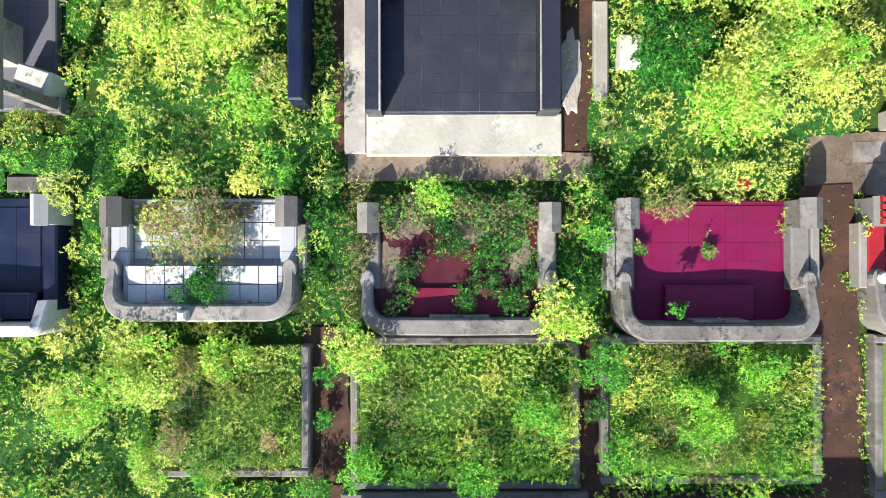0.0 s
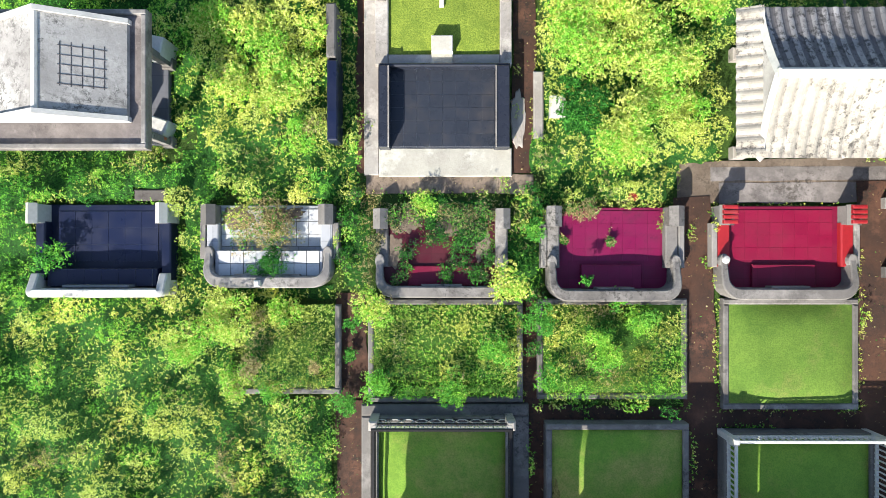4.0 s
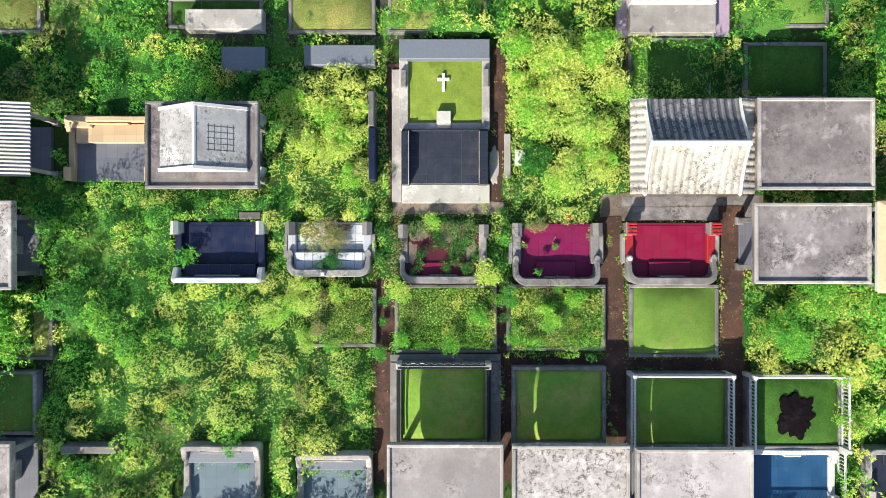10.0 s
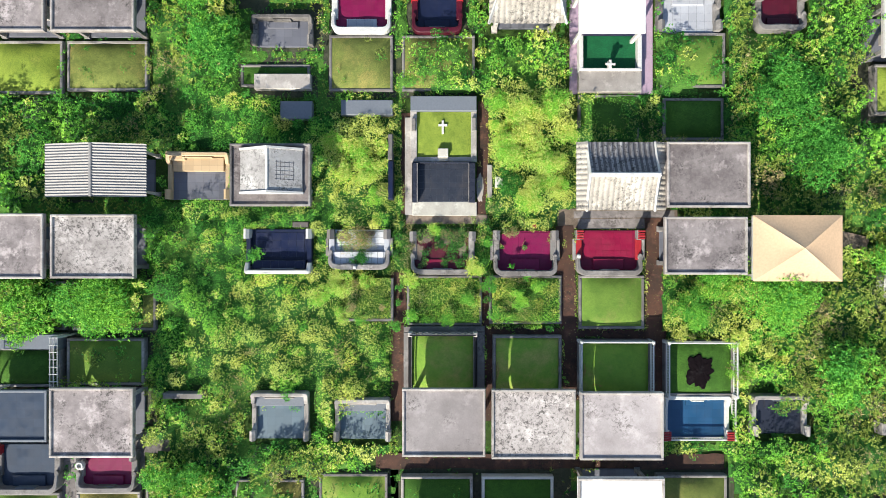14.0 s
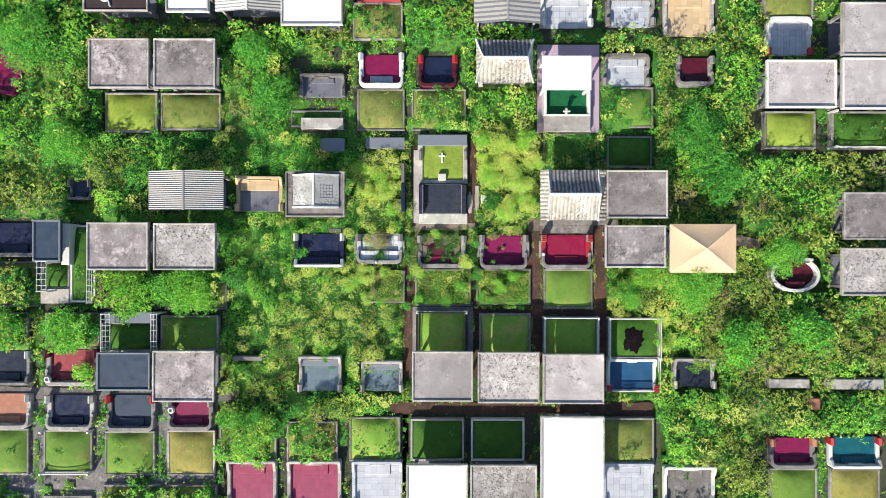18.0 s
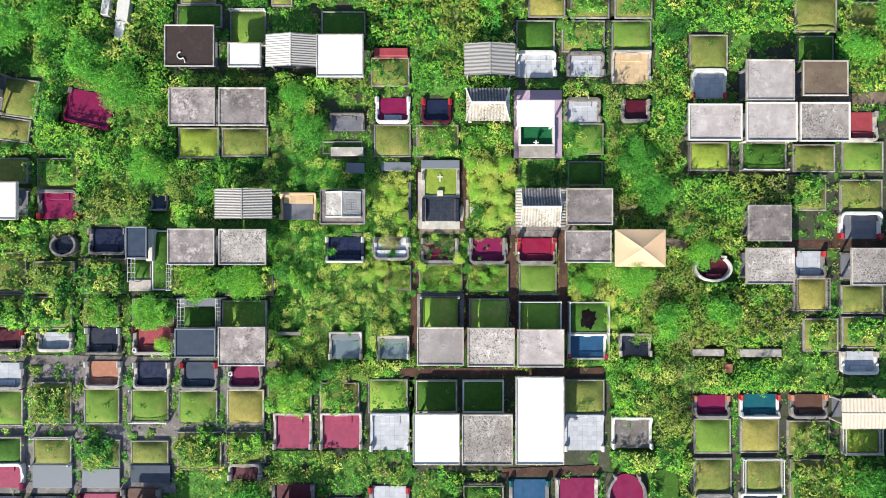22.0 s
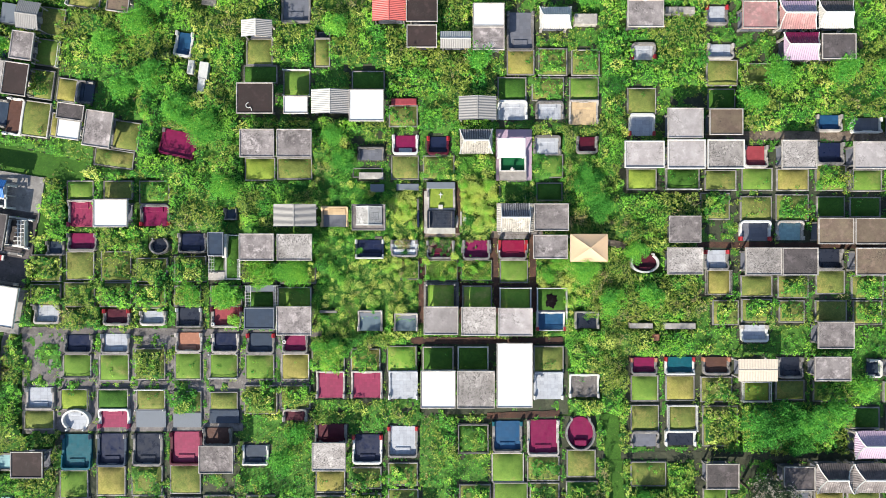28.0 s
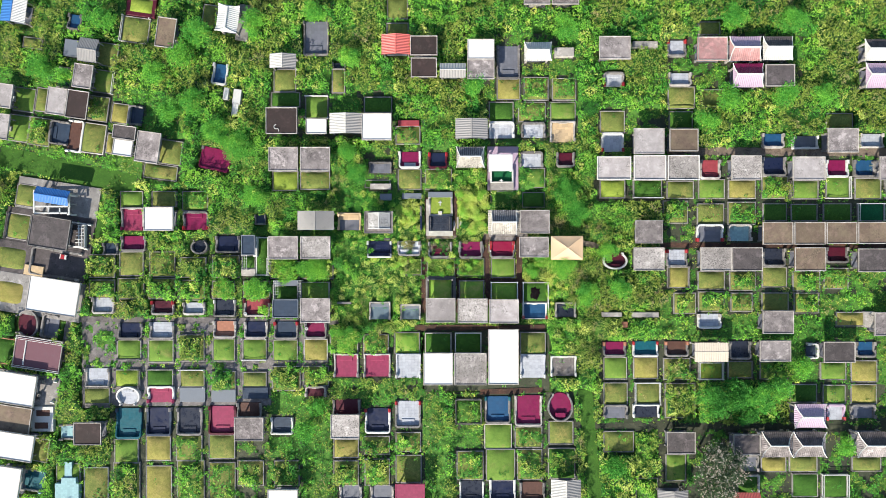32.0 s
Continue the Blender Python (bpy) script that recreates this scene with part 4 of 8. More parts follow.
plot(-52.78, 15.46, 3.00, 3.74, "lawnolive", "grey", over=0.6, rz=-8.0)
tomb(-50.09, 15.28, 2.54, 3.20, "e", "slate", "grey", "grey", rz=-8.0)
plot(-45.59, 14.52, 3.22, 4.03, "lawnolive", "pale", rz=-8.0, wall=0.45)
tomb(-47.93, 14.79, 2.09, 4.32, "w", "brown", "whitepaint", "whitepaint", rz=-8.0)
slab_roof(-40.55, 14.95, 2.99, 1.82, "roofdark", rz=-8.0)
slab_roof(-40.77, 12.98, 2.56, 2.11, "roofwhite", rz=-8.0)
plot(-43.43, 13.91, 1.05, 2.77, "lawntan", "grey", rz=-8.0)
slab_roof(-37.52, 13.05, 3.07, 4.01, "roofgrey", rz=-8.0)
plot(-35.42, 12.67, 3.00, 3.29, "lawnolive", "grey", rz=-8.0)
plot(-36.78, 10.09, 4.49, 2.02, "lawnolive", "grey", rz=-8.0)
plot(-39.21, 32.03, 3.89, 2.76, "lawnlime", "maroon", t=0.5, wall=0.4, rz=-8.0)
plot(-40.07, 28.91, 3.67, 3.44, "lawnolive", "grey", rz=-8.0, fence="whitepaint:w")
slab_roof(-35.16, 27.86, 2.49, 3.86, "roofclay", rz=-8.0)
hall_roof(-27.21, 29.71, 3.50, 2.78, "whitepaint", up=0.25, hip=0.4, rise=0.6, rz=-98.0)
plot(-30.27, 30.77, 1.87, 2.99, "lawnolive", "grey", rz=-8.0)
block("terrace", -25.73, 29.85, 1.65, 4.78, 0.3, "grey", "grey concrete terrace beside a white shelter", "terrace", rz=-8.0)
gable(-54.96, 30.86, 3.23, 3.22, "bluepaint", "whitepaint", "y", rz=-8.0)
tomb(-48.05, 29.91, 1.79, 2.08, "n", "blue", "grey", "grey", rz=-8.0)
tomb(-28.85, 22.96, 2.09, 2.83, "n", "blue", "whitepaint", "whitepaint", rz=-8.0)
plot(-53.69, 27.20, 2.62, 1.49, "lawnolive", "grey", rz=-8.0)
tomb(-29.53, 11.75, 4.10, 2.90, "n", "magenta", "magenta", "grey", rz=-12.0, high=0.36)

# graves along the north edge
slab_roof(-20.22, 16.46, 4.09, 3.42, "roofbrown")
plot(-20.19, 19.65, 3.82, 2.02, "lawndark", "grey")
slab_roof(-15.74, 15.73, 2.70, 1.97, "roofwhite")
plot(-16.07, 18.63, 3.07, 2.99, "lawn", "grey", fence="whitepaint:n")
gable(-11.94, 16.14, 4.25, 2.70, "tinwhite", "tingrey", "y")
slab_roof(-7.93, 15.68, 3.87, 3.50, "roofwhite")
plot(-7.93, 18.90, 3.73, 2.16, "lawndark", "grey", wall=0.5)
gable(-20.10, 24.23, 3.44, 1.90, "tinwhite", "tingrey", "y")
plot(-20.30, 22.19, 3.00, 3.06, "lawnolive", "grey")
plot(-13.19, 22.11, 1.80, 3.21, "lawnolive", "grey")
tomb(-13.09, 24.02, 1.71, 0.97, "n", "black", "grey", "grey", curve=False)
tomb(-16.14, 27.71, 3.36, 4.61, "n", "greytile", "grey", "grey", curve=False)
gable(-5.45, 26.34, 3.74, 2.63, "tinred", "tinred", "y")
slab_roof(-1.82, 26.14, 3.51, 2.55, "roofbrown")
slab_roof(-1.82, 23.30, 3.36, 2.55, "roofbrown")
plot(-5.34, 28.93, 2.91, 1.64, "lawnolive", "grey", wall=0.5)
plot(-5.36, 31.71, 2.77, 2.84, "lawnolive", "grey")
block("wall", -3.89, 16.47, 2.83, 0.67, 0.7, "coral", "coral tiled head wall of a weedy grave", "wall")
plot(-3.99, 14.92, 3.30, 2.47, "lawnolive", "grey", over=0.4)
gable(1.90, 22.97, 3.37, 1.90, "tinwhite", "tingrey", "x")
slab_roof(5.55, 25.66, 3.51, 2.62, "roofwhite")
slab_roof(5.55, 23.07, 3.51, 2.55, "roofgrey")
tomb(9.30, 24.48, 3.13, 4.47, "n", "greytile", "grey", "grey")
plot(9.34, 21.04, 3.15, 2.91, "lawntan", "grey")
hall_roof(12.96, 25.41, 3.52, 2.41, "tinwhite", up=0.1, hip=0.4)
block("wall", 16.62, 25.72, 2.53, 1.18, 0.9, "pale", "pale concrete head wall of an overgrown grave", "wall")
plot(13.00, 21.07, 3.30, 3.14, "lawnolive", "grey", over=0.4)
plot(16.71, 20.99, 3.22, 2.99, "lawnolive", "grey", over=0.4)
plot(8.36, 18.01, 3.30, 2.69, "lawndark", "grey")
tomb(8.40, 15.58, 3.43, 2.16, "s", "white", "whitepaint", "whitepaint")
plot(12.44, 18.00, 3.67, 2.69, "lawnolive", "grey", over=0.35)
tomb(12.61, 15.58, 3.21, 2.01, "s", "white", "grey", "grey")
plot(16.55, 18.04, 3.37, 2.62, "lawn", "grey")
tomb(16.48, 15.35, 3.36, 2.75, "s", "tan", "pale", "pale", curve=False)
gable(4.34, 15.42, 4.18, 2.63, "tingrey", "tingrey", "y", pitch=0.3)
slab_roof(22.88, 25.83, 4.02, 2.99, "roofgrey")
block("wall", 27.27, 26.74, 3.27, 0.81, 0.8, "pale", "pale arched head wall among weeds", "wall")
tomb(23.23, 22.27, 2.83, 1.86, "s", "white", "grey", "red")
plot(23.10, 16.65, 3.30, 2.99, "lawnolive", "grey")
tomb(23.11, 13.96, 3.06, 2.53, "s", "white", "whitepaint", "red", high=0.4)
slab_roof(27.29, 13.74, 3.94, 3.35, "rooflight")
slab_roof(12.82, 32.22, 3.43, 1.60, "roofgrey")
slab_roof(16.50, 32.22, 3.50, 1.60, "roofgrey")
plot(32.24, 18.69, 3.59, 0.67, "lawnolive", "grey")
tomb(31.99, 22.22, 3.06, 1.78, "n", "white", "pale", "pale")
plot(32.24, 19.97, 3.60, 2.76, "lawnolive", "grey")
plot(32.16, 16.90, 3.15, 2.32, "lawndark", "grey")
plot(36.35, 19.77, 3.15, 2.39, "lawnolive", "grey")
slab_roof(31.78, 13.89, 3.73, 2.92, "roofclay")
tomb(31.58, 26.32, 2.54, 2.23, "n", "white", "grey", "red")
slab_roof(35.51, 25.70, 3.87, 3.06, "roofpink")
hall_roof(39.79, 25.74, 4.03, 3.14, "roofpink", north="rose", up=0.12, hip=0.35)
hall_roof(44.00, 25.78, 3.81, 3.07, "tinwhite", north="roofdark", up=0.12, hip=0.35)
hall_roof(40.16, 22.27, 3.88, 3.07, "rose", up=0.12, hip=0.35, north="magenta")
slab_roof(44.23, 22.23, 3.80, 2.84, "roofdark")
plot(35.95, 29.05, 2.92, 1.79, "lawnolive", "grey")
hall_roof(57.30, 25.54, 4.03, 2.78, "tinwhite", north="roofdark", up=0.12, hip=0.35)
hall_roof(57.55, 22.25, 4.25, 3.22, "rose", up=0.12, hip=0.35)
plot(53.19, 16.76, 3.59, 2.09, "lawnolive", "grey")
slab_roof(52.40, 13.83, 3.94, 3.13, "roofgrey")
tomb(44.32, 14.09, 2.98, 1.93, "n", "blue", "pale", "pale")
tomb(48.57, 13.86, 3.43, 1.78, "n", "greytile", "whitepaint", "whitepaint", curve=False)
tomb(57.36, 14.08, 3.13, 1.93, "n", "white", "pale", "pale", curve=False)

# long row of roofs to the east
slab_roof(22.76, 10.28, 4.38, 2.99, "rooflight", rim="whitepaint", rimh=0.14)
slab_roof(27.39, 10.31, 4.16, 3.21, "rooflight", rim="whitepaint", rimh=0.14)
slab_roof(31.74, 10.31, 4.09, 3.21, "rooffleck", rim="whitepaint", rimh=0.14)
tomb(36.00, 10.30, 2.76, 2.53, "n", "coral", "pale", "grey")
slab_roof(39.88, 10.30, 3.87, 3.21, "rooffleck")
tomb(44.43, 10.66, 3.21, 2.53, "n", "navy", "grey", "grey")
slab_roof(47.98, 10.22, 4.16, 3.06, "rooflight")
tomb(52.78, 10.39, 3.06, 2.31, "n", "magenta", "whitepaint", "whitepaint")
tomb(56.47, 10.39, 2.98, 2.31, "n", "blue", "grey", "grey")
slab_roof(59.01, 10.21, 3.87, 3.06, "roofgrey")
plot(23.06, 7.75, 3.36, 2.46, "lawnlime", "grey", wall=0.5)
plot(27.69, 7.75, 3.81, 2.46, "lawndark", "grey", wall=0.5, fence="whitepaint:s")
plot(32.08, 7.65, 3.60, 2.39, "lawnolive", "grey")
plot(36.23, 7.76, 3.52, 2.62, "lawn", "grey")
plot(40.27, 7.72, 3.67, 2.54, "lawntan", "grey")
plot(44.62, 7.94, 3.52, 2.99, "lawnolive", "grey", over=0.6)
plot(48.47, 7.62, 3.66, 2.53, "lawn", "grey", wall=0.45, fence="grey:w")
plot(52.96, 7.89, 3.15, 2.92, "lawn", "grey", fence="whitepaint:se")
plot(56.97, 7.78, 3.52, 2.84, "lawnolive", "grey")
plot(60.64, 7.77, 2.92, 2.84, "lawn", "grey")
plot(31.44, 4.70, 3.37, 3.06, "lawnolive", "grey", over=0.6)
plot(36.12, 4.43, 3.60, 2.84, "lawnolive", "grey")
tomb(35.96, 1.92, 3.58, 2.31, "s", "greytile", "whitepaint", "red")
plot(40.23, 4.54, 3.75, 3.06, "lawnolive", "grey", over=0.6)
tomb(39.91, 1.95, 3.13, 2.23, "s", "aqua", "pale", "pale")
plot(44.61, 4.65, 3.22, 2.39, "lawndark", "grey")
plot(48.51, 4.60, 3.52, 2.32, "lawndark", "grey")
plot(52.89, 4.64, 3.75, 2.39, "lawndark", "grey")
plot(57.34, 4.63, 3.52, 2.39, "turf", "grey", fence="whitepaint:nwe")
slab_roof(43.92, 1.83, 3.94, 2.92, "roofclay")
slab_roof(48.05, 1.82, 4.02, 2.92, "roofclay")
slab_roof(52.18, 1.85, 3.94, 2.84, "roofclay")
slab_roof(56.34, 1.85, 4.09, 2.84, "roofclay")
slab_roof(27.31, 2.03, 3.58, 2.99, "roofgrey", z=2.1, rim="midgrey", rimh=0.03)
slab_roof(27.27, -1.48, 3.95, 2.99, "rooffleck")
tomb(31.56, -1.43, 2.83, 2.31, "n", "white", "grey", "red")
slab_roof(35.93, -1.52, 4.02, 3.06, "rooffleck")
slab_roof(39.98, -1.53, 3.95, 3.06, "roofdark")
tomb(44.42, -1.34, 3.06, 2.38, "n", "black", "grey", "grey")
slab_roof(48.12, -1.54, 4.02, 3.06, "roofclay")
tomb(52.77, -1.05, 3.06, 2.08, "n", "maroon", "grey", "grey")
slab_roof(56.34, -1.69, 4.09, 3.06, "roofdark")
plot(31.77, -3.95, 2.85, 2.84, "lawntan", "grey", fence="grey:we")
plot(36.18, -4.36, 3.60, 2.47, "lawnolive", "grey")
plot(40.34, -4.44, 3.52, 2.62, "lawnolive", "grey", over=0.5)
plot(44.57, -3.93, 3.30, 2.77, "lawnolive", "grey")
plot(48.80, -4.49, 3.67, 2.69, "lawnolive", "grey", over=0.5)
plot(52.73, -4.12, 3.30, 2.84, "lawnolive", "grey", over=0.4)
plot(32.66, -7.39, 3.00, 2.84, "lawnolive", "grey", over=0.6)
plot(36.18, -7.17, 3.45, 2.69, "lawnolive", "grey", over=0.6)
plot(40.19, -7.25, 2.92, 2.54, "lawnolive", "grey", over=0.6)
plot(44.64, -7.22, 3.60, 2.47, "lawnolive", "grey")
plot(48.80, -7.37, 3.37, 2.77, "lawnolive", "grey", over=0.6)
tomb(35.88, -9.75, 3.13, 1.93, "n", "white", "whitepaint", "pale")
slab_roof(43.95, -9.67, 4.02, 2.99, "roofgrey")
plot(54.60, -9.52, 3.75, 1.94, "lawntan", "grey")
block("slab", 56.90, -9.55, 1.34, 2.09, 0.6, "pale", "pale grave slab in dry grass", "slab")
slab_roof(58.30, -9.95, 3.80, 3.06, "roofgrey")
block("wall", 22.92, -8.83, 2.61, 0.59, 0.7, "pale", "low pale head wall among weeds", "wall")
block("wall", 27.31, -8.87, 3.50, 0.67, 0.7, "pale", "low pale head wall among weeds", "wall")
block("stone", 24.66, -10.18, 0.67, 0.74, 0.6, "peach", "small square peach-coloured gravestone in weeds", "gravestone")

# east block, south of the weeds
tomb(23.31, -13.46, 3.06, 1.93, "n", "magenta", "grey", "peach")
plot(23.45, -15.99, 3.15, 2.99, "lawn", "grey")
tomb(27.41, -13.43, 3.36, 2.01, "n", "teal", "whitepaint", "red", curve=False)
plot(27.49, -15.96, 3.30, 2.92, "lawntan", "grey")
tomb(31.55, -13.44, 3.13, 2.01, "n", "brown", "grey", "peach")
plot(31.61, -16.11, 3.60, 2.92, "lawnolive", "grey", over=0.5)
gable(35.37, -13.57, 4.38, 2.48, "creamwhite", "creamwhite", "x", z=2.1, rise=0.06, pitch=0.3, amp=0.012)
plot(36.06, -16.34, 3.22, 2.32, "lawnlime", "grey", fence="whitepaint:nsew")
tomb(39.94, -13.63, 2.91, 2.38, "n", "black", "grey", "grey")
plot(39.99, -16.20, 3.30, 2.32, "lawnolive", "grey")
slab_roof(43.59, -13.40, 4.02, 2.70, "roofgrey")
tomb(49.52, -13.72, 1.49, 2.09, "w", "slate", "whitepaint", "whitepaint")
slab_roof(51.87, -13.55, 4.09, 2.70, "roofdark")
plot(52.35, -16.40, 3.45, 2.39, "lawn", "grey")
tomb(56.53, -13.54, 2.69, 2.01, "n", "blue", "grey", "grey")
plot(56.43, -16.44, 3.52, 2.92, "lawntan", "grey")
plot(44.49, -16.32, 3.75, 2.39, "lawn", "grey", over=0.5)
plot(23.48, -19.40, 3.22, 3.07, "lawnolive", "grey")
tomb(23.45, -21.70, 3.21, 1.86, "s", "greytile", "grey", "grey")
plot(27.67, -19.33, 3.37, 2.92, "lawnolive", "grey", fence="whitepaint:nwe")
tomb(27.48, -21.60, 3.51, 1.79, "s", "black", "whitepaint", "whitepaint", curve=False)
plot(32.05, -20.27, 4.05, 4.64, "lawnolive", "grey", over=0.8)
plot(48.38, -19.36, 3.60, 2.47, "lawndark", "grey")
plot(52.46, -19.51, 3.07, 2.62, "lawn", "grey")
hall_roof(48.15, -21.83, 4.11, 3.07, "rose", up=0.3, hip=0.8)
tomb(52.57, -21.81, 2.54, 2.16, "s", "white", "rose", "red")
plot(56.39, -19.48, 3.45, 2.69, "lawntan", "grey")
tomb(56.19, -21.71, 3.36, 1.93, "s", "greytile", "grey", "grey")
plot(23.89, -25.73, 4.05, 2.84, "lawnolive", "grey")
slab_roof(31.42, -25.29, 3.65, 2.84, "roofdark")
plot(31.45, -29.18, 2.70, 3.59, "lawn", "grey")
slab_roof(39.89, -25.52, 3.51, 2.70, "roofdark")
# roofdark north slopes: side shade put into the colour
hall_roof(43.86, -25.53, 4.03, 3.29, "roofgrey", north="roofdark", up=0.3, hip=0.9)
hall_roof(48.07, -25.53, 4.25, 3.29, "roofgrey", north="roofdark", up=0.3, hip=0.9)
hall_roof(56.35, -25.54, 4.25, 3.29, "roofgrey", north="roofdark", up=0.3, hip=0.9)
plot(44.44, -28.75, 3.37, 2.09, "lawntan", "grey")
plot(48.37, -28.68, 3.75, 2.24, "lawnolive", "grey")
plot(52.49, -31.64, 3.45, 3.22, "lawndark", "grey", fence="whitepaint:nwe")
plot(48.60, -31.53, 3.45, 3.14, "lawndark", "grey")
plot(56.76, -28.73, 3.90, 2.02, "lawnolive", "grey")
tomb(41.19, -28.55, 2.46, 2.23, "s", "greytile", "grey", "grey")
plot(40.99, -31.59, 2.77, 2.99, "lawndark", "grey", fence="whitepaint:ne")
plot(27.63, -31.99, 3.00, 2.92, "lawndark", "grey", over=0.5)
gable(39.60, -32.82, 4.18, 2.05, "tinred", "tinred", "x")
gable(30.41, -32.66, 3.96, 2.34, "tingrey", "tingrey", "y")

# west of the middle
tomb(-40.46, 3.87, 3.06, 3.05, "s", "pink", "pale", "pink", curve=False)
plot(-40.63, 6.47, 3.07, 2.24, "lawn", "grey")
slab_roof(-36.15, 3.78, 3.80, 3.13, "roofwhite")
plot(-36.26, 6.49, 3.29, 2.16, "lawnolive", "grey", wall=0.4)
tomb(-32.08, 3.63, 3.43, 2.45, "s", "magenta", "grey", "red")
plot(-32.22, 6.23, 3.45, 2.69, "lawn", "grey", over=0.6)
tomb(-40.32, 0.59, 3.36, 2.01, "n", "magenta", "grey", "grey")
plot(-40.65, -2.07, 3.22, 3.29, "lawnolive", "grey")
plot(-36.57, -2.15, 3.45, 3.44, "lawnolive", "grey", over=0.25)
tomb(-43.37, -0.12, 2.01, 1.64, "n", "slate", "grey", "grey", curve=False)
tomb(-27.84, 0.46, 3.28, 2.23, "n", "navy", "grey", "grey")
round_tomb(-31.57, 0.17, 2.24, 1.94, "black", "grey")
slab_roof(-24.62, 0.38, 1.76, 2.63, "slate", rim="bluegrey", z=2.0)
plot(-23.25, -1.11, 1.65, 5.07, "lawndark", "whitepaint", wall=0.5)
block("wall", -23.96, 0.16, 0.52, 2.66, 1.2, "whitepaint", "white painted wall of a long grave", "wall")
plot(-25.07, -1.86, 1.80, 1.79, "lawndark", "grey", wall=0.4)
block("slab", -25.08, -3.23, 1.87, 0.97, 0.5, "pale", "pale concrete grave slab", "slab")
tomb(-23.51, 3.74, 1.49, 1.34, "n", "slate", "grey", "grey", curve=False)
block("slab", -12.83, 4.47, 0.97, 0.45, 0.5, "tan", "tan head wall", "slab")
plot(-20.12, -5.89, 3.29, 1.94, "lawndark", "grey", wall=0.5, fence="grey:we")
block("slab", -20.04, -4.60, 3.27, 0.74, 0.8, "bluegrey", "grey stone head wall of a grave", "slab")
slab_roof(-19.82, -7.87, 3.37, 2.41, "slate", rim="bluegrey", z=1.9)
plot(-16.30, -5.64, 3.81, 2.31, "lawn", "grey", wall=0.4)
slab_roof(-15.91, -8.10, 3.87, 3.21, "roofgrey")
tomb(-44.32, -7.64, 2.98, 2.08, "n", "white", "pale", "pale")
tomb(-36.46, -7.91, 3.06, 1.86, "n", "maroon", "pale", "red")
tomb(-32.32, -8.03, 2.98, 1.64, "n", "white", "pale", "pale")
tomb(-28.26, -7.96, 2.91, 2.23, "n", "black", "grey", "whitepaint", curve=False)
tomb(-24.01, -7.93, 3.51, 2.31, "n", "coral", "pale", "maroon")
tomb(-40.74, -11.00, 3.28, 2.08, "n", "navy", "grey", "grey")
plot(-40.97, -13.44, 3.22, 2.69, "lawn", "grey", fence="grey:s")
tomb(-36.57, -10.93, 3.28, 2.23, "n", "white", "grey", "bluegrey")
plot(-36.73, -13.62, 3.37, 3.06, "lawn", "grey", wall=0.35)
plot(-32.70, -13.23, 3.45, 3.59, "lawnolive", "grey", over=0.7)
tomb(-28.26, -10.79, 3.06, 2.23, "n", "peach", "pale", "pale")
plot(-28.43, -13.50, 3.00, 3.07, "lawn", "grey")
tomb(-24.13, -10.87, 3.13, 2.23, "n", "navy", "pale", "pale")
plot(-24.35, -13.46, 3.22, 2.84, "lawn", "grey", fence="whitepaint:s")
tomb(-20.14, -10.91, 3.21, 2.31, "n", "slate", "grey", "red")
plot(-20.27, -13.58, 3.30, 2.92, "lawn", "grey")
tomb(-16.23, -10.99, 2.98, 2.01, "n", "magenta", "grey", "grey")
plot(-16.23, -13.55, 3.15, 2.99, "lawntan", "pale")
tomb(-12.21, -15.51, 3.28, 3.13, "s", "pink", "pale", "pale", curve=False)
plot(-12.49, -12.77, 3.75, 2.62, "lawn", "grey", over=1.0)
tomb(-8.11, -15.51, 3.58, 3.13, "s", "pink", "pale", "pale", curve=False)
plot(-8.26, -12.77, 3.37, 2.62, "lawntan", "grey", over=0.45)
plot(-4.14, -12.63, 3.37, 2.92, "lawnbright", "midgrey", over=0.12)
tomb(-3.97, -15.59, 3.36, 3.28, "s", "white", "white", "whitepaint", curve=False, bench="white")
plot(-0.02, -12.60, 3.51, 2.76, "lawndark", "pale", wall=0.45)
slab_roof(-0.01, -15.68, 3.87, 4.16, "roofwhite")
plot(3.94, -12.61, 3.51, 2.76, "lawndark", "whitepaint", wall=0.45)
slab_roof(4.15, -15.69, 4.17, 4.16, "rooffleck")
slab_roof(8.40, -14.07, 3.94, 7.12, "roofwhite", z=2.5)
plot(12.50, -12.66, 3.44, 2.99, "lawnolive", "grey", wall=0.4)
tomb(12.50, -15.65, 3.36, 3.20, "s", "white", "white", "whitepaint", curve=False, bench="white")
tomb(16.56, -15.65, 3.43, 2.75, "s", "lane", "whitepaint", "whitepaint", curve=False, cover=(0.15, 0.2, 0.45))
tomb(-45.11, -17.14, 3.21, 2.46, "n", "white", "pale", "pale", curve=False)
plot(-45.28, -19.58, 3.45, 2.24, "lawnolive", "grey")
plot(-41.20, -17.26, 3.37, 2.39, "lawnlime", "grey", fence="grey:e")
round_tomb(-41.01, -19.55, 3.14, 2.54, "white", "whitepaint", rz=180.0)
plot(-36.84, -17.19, 3.51, 2.31, "lawndark", "grey", wall=0.45)
tomb(-36.73, -19.35, 3.58, 2.23, "s", "pink", "whitepaint", "pink")
plot(-32.63, -17.27, 3.30, 2.39, "lawnolive", "grey", fence="whitepaint:n")
block("slab", -32.57, -19.43, 3.37, 1.94, 0.3, "bluegrey", "grey stone slab before a grave mound", "slab")
plot(-28.51, -17.54, 3.30, 2.47, "lawnolive", "grey", over=0.5)
block("slab", -28.46, -19.59, 3.22, 1.64, 0.3, "bluegrey", "grey stone slab before a grave mound", "slab")
plot(-24.36, -17.43, 3.22, 2.09, "lawnolive", "grey")
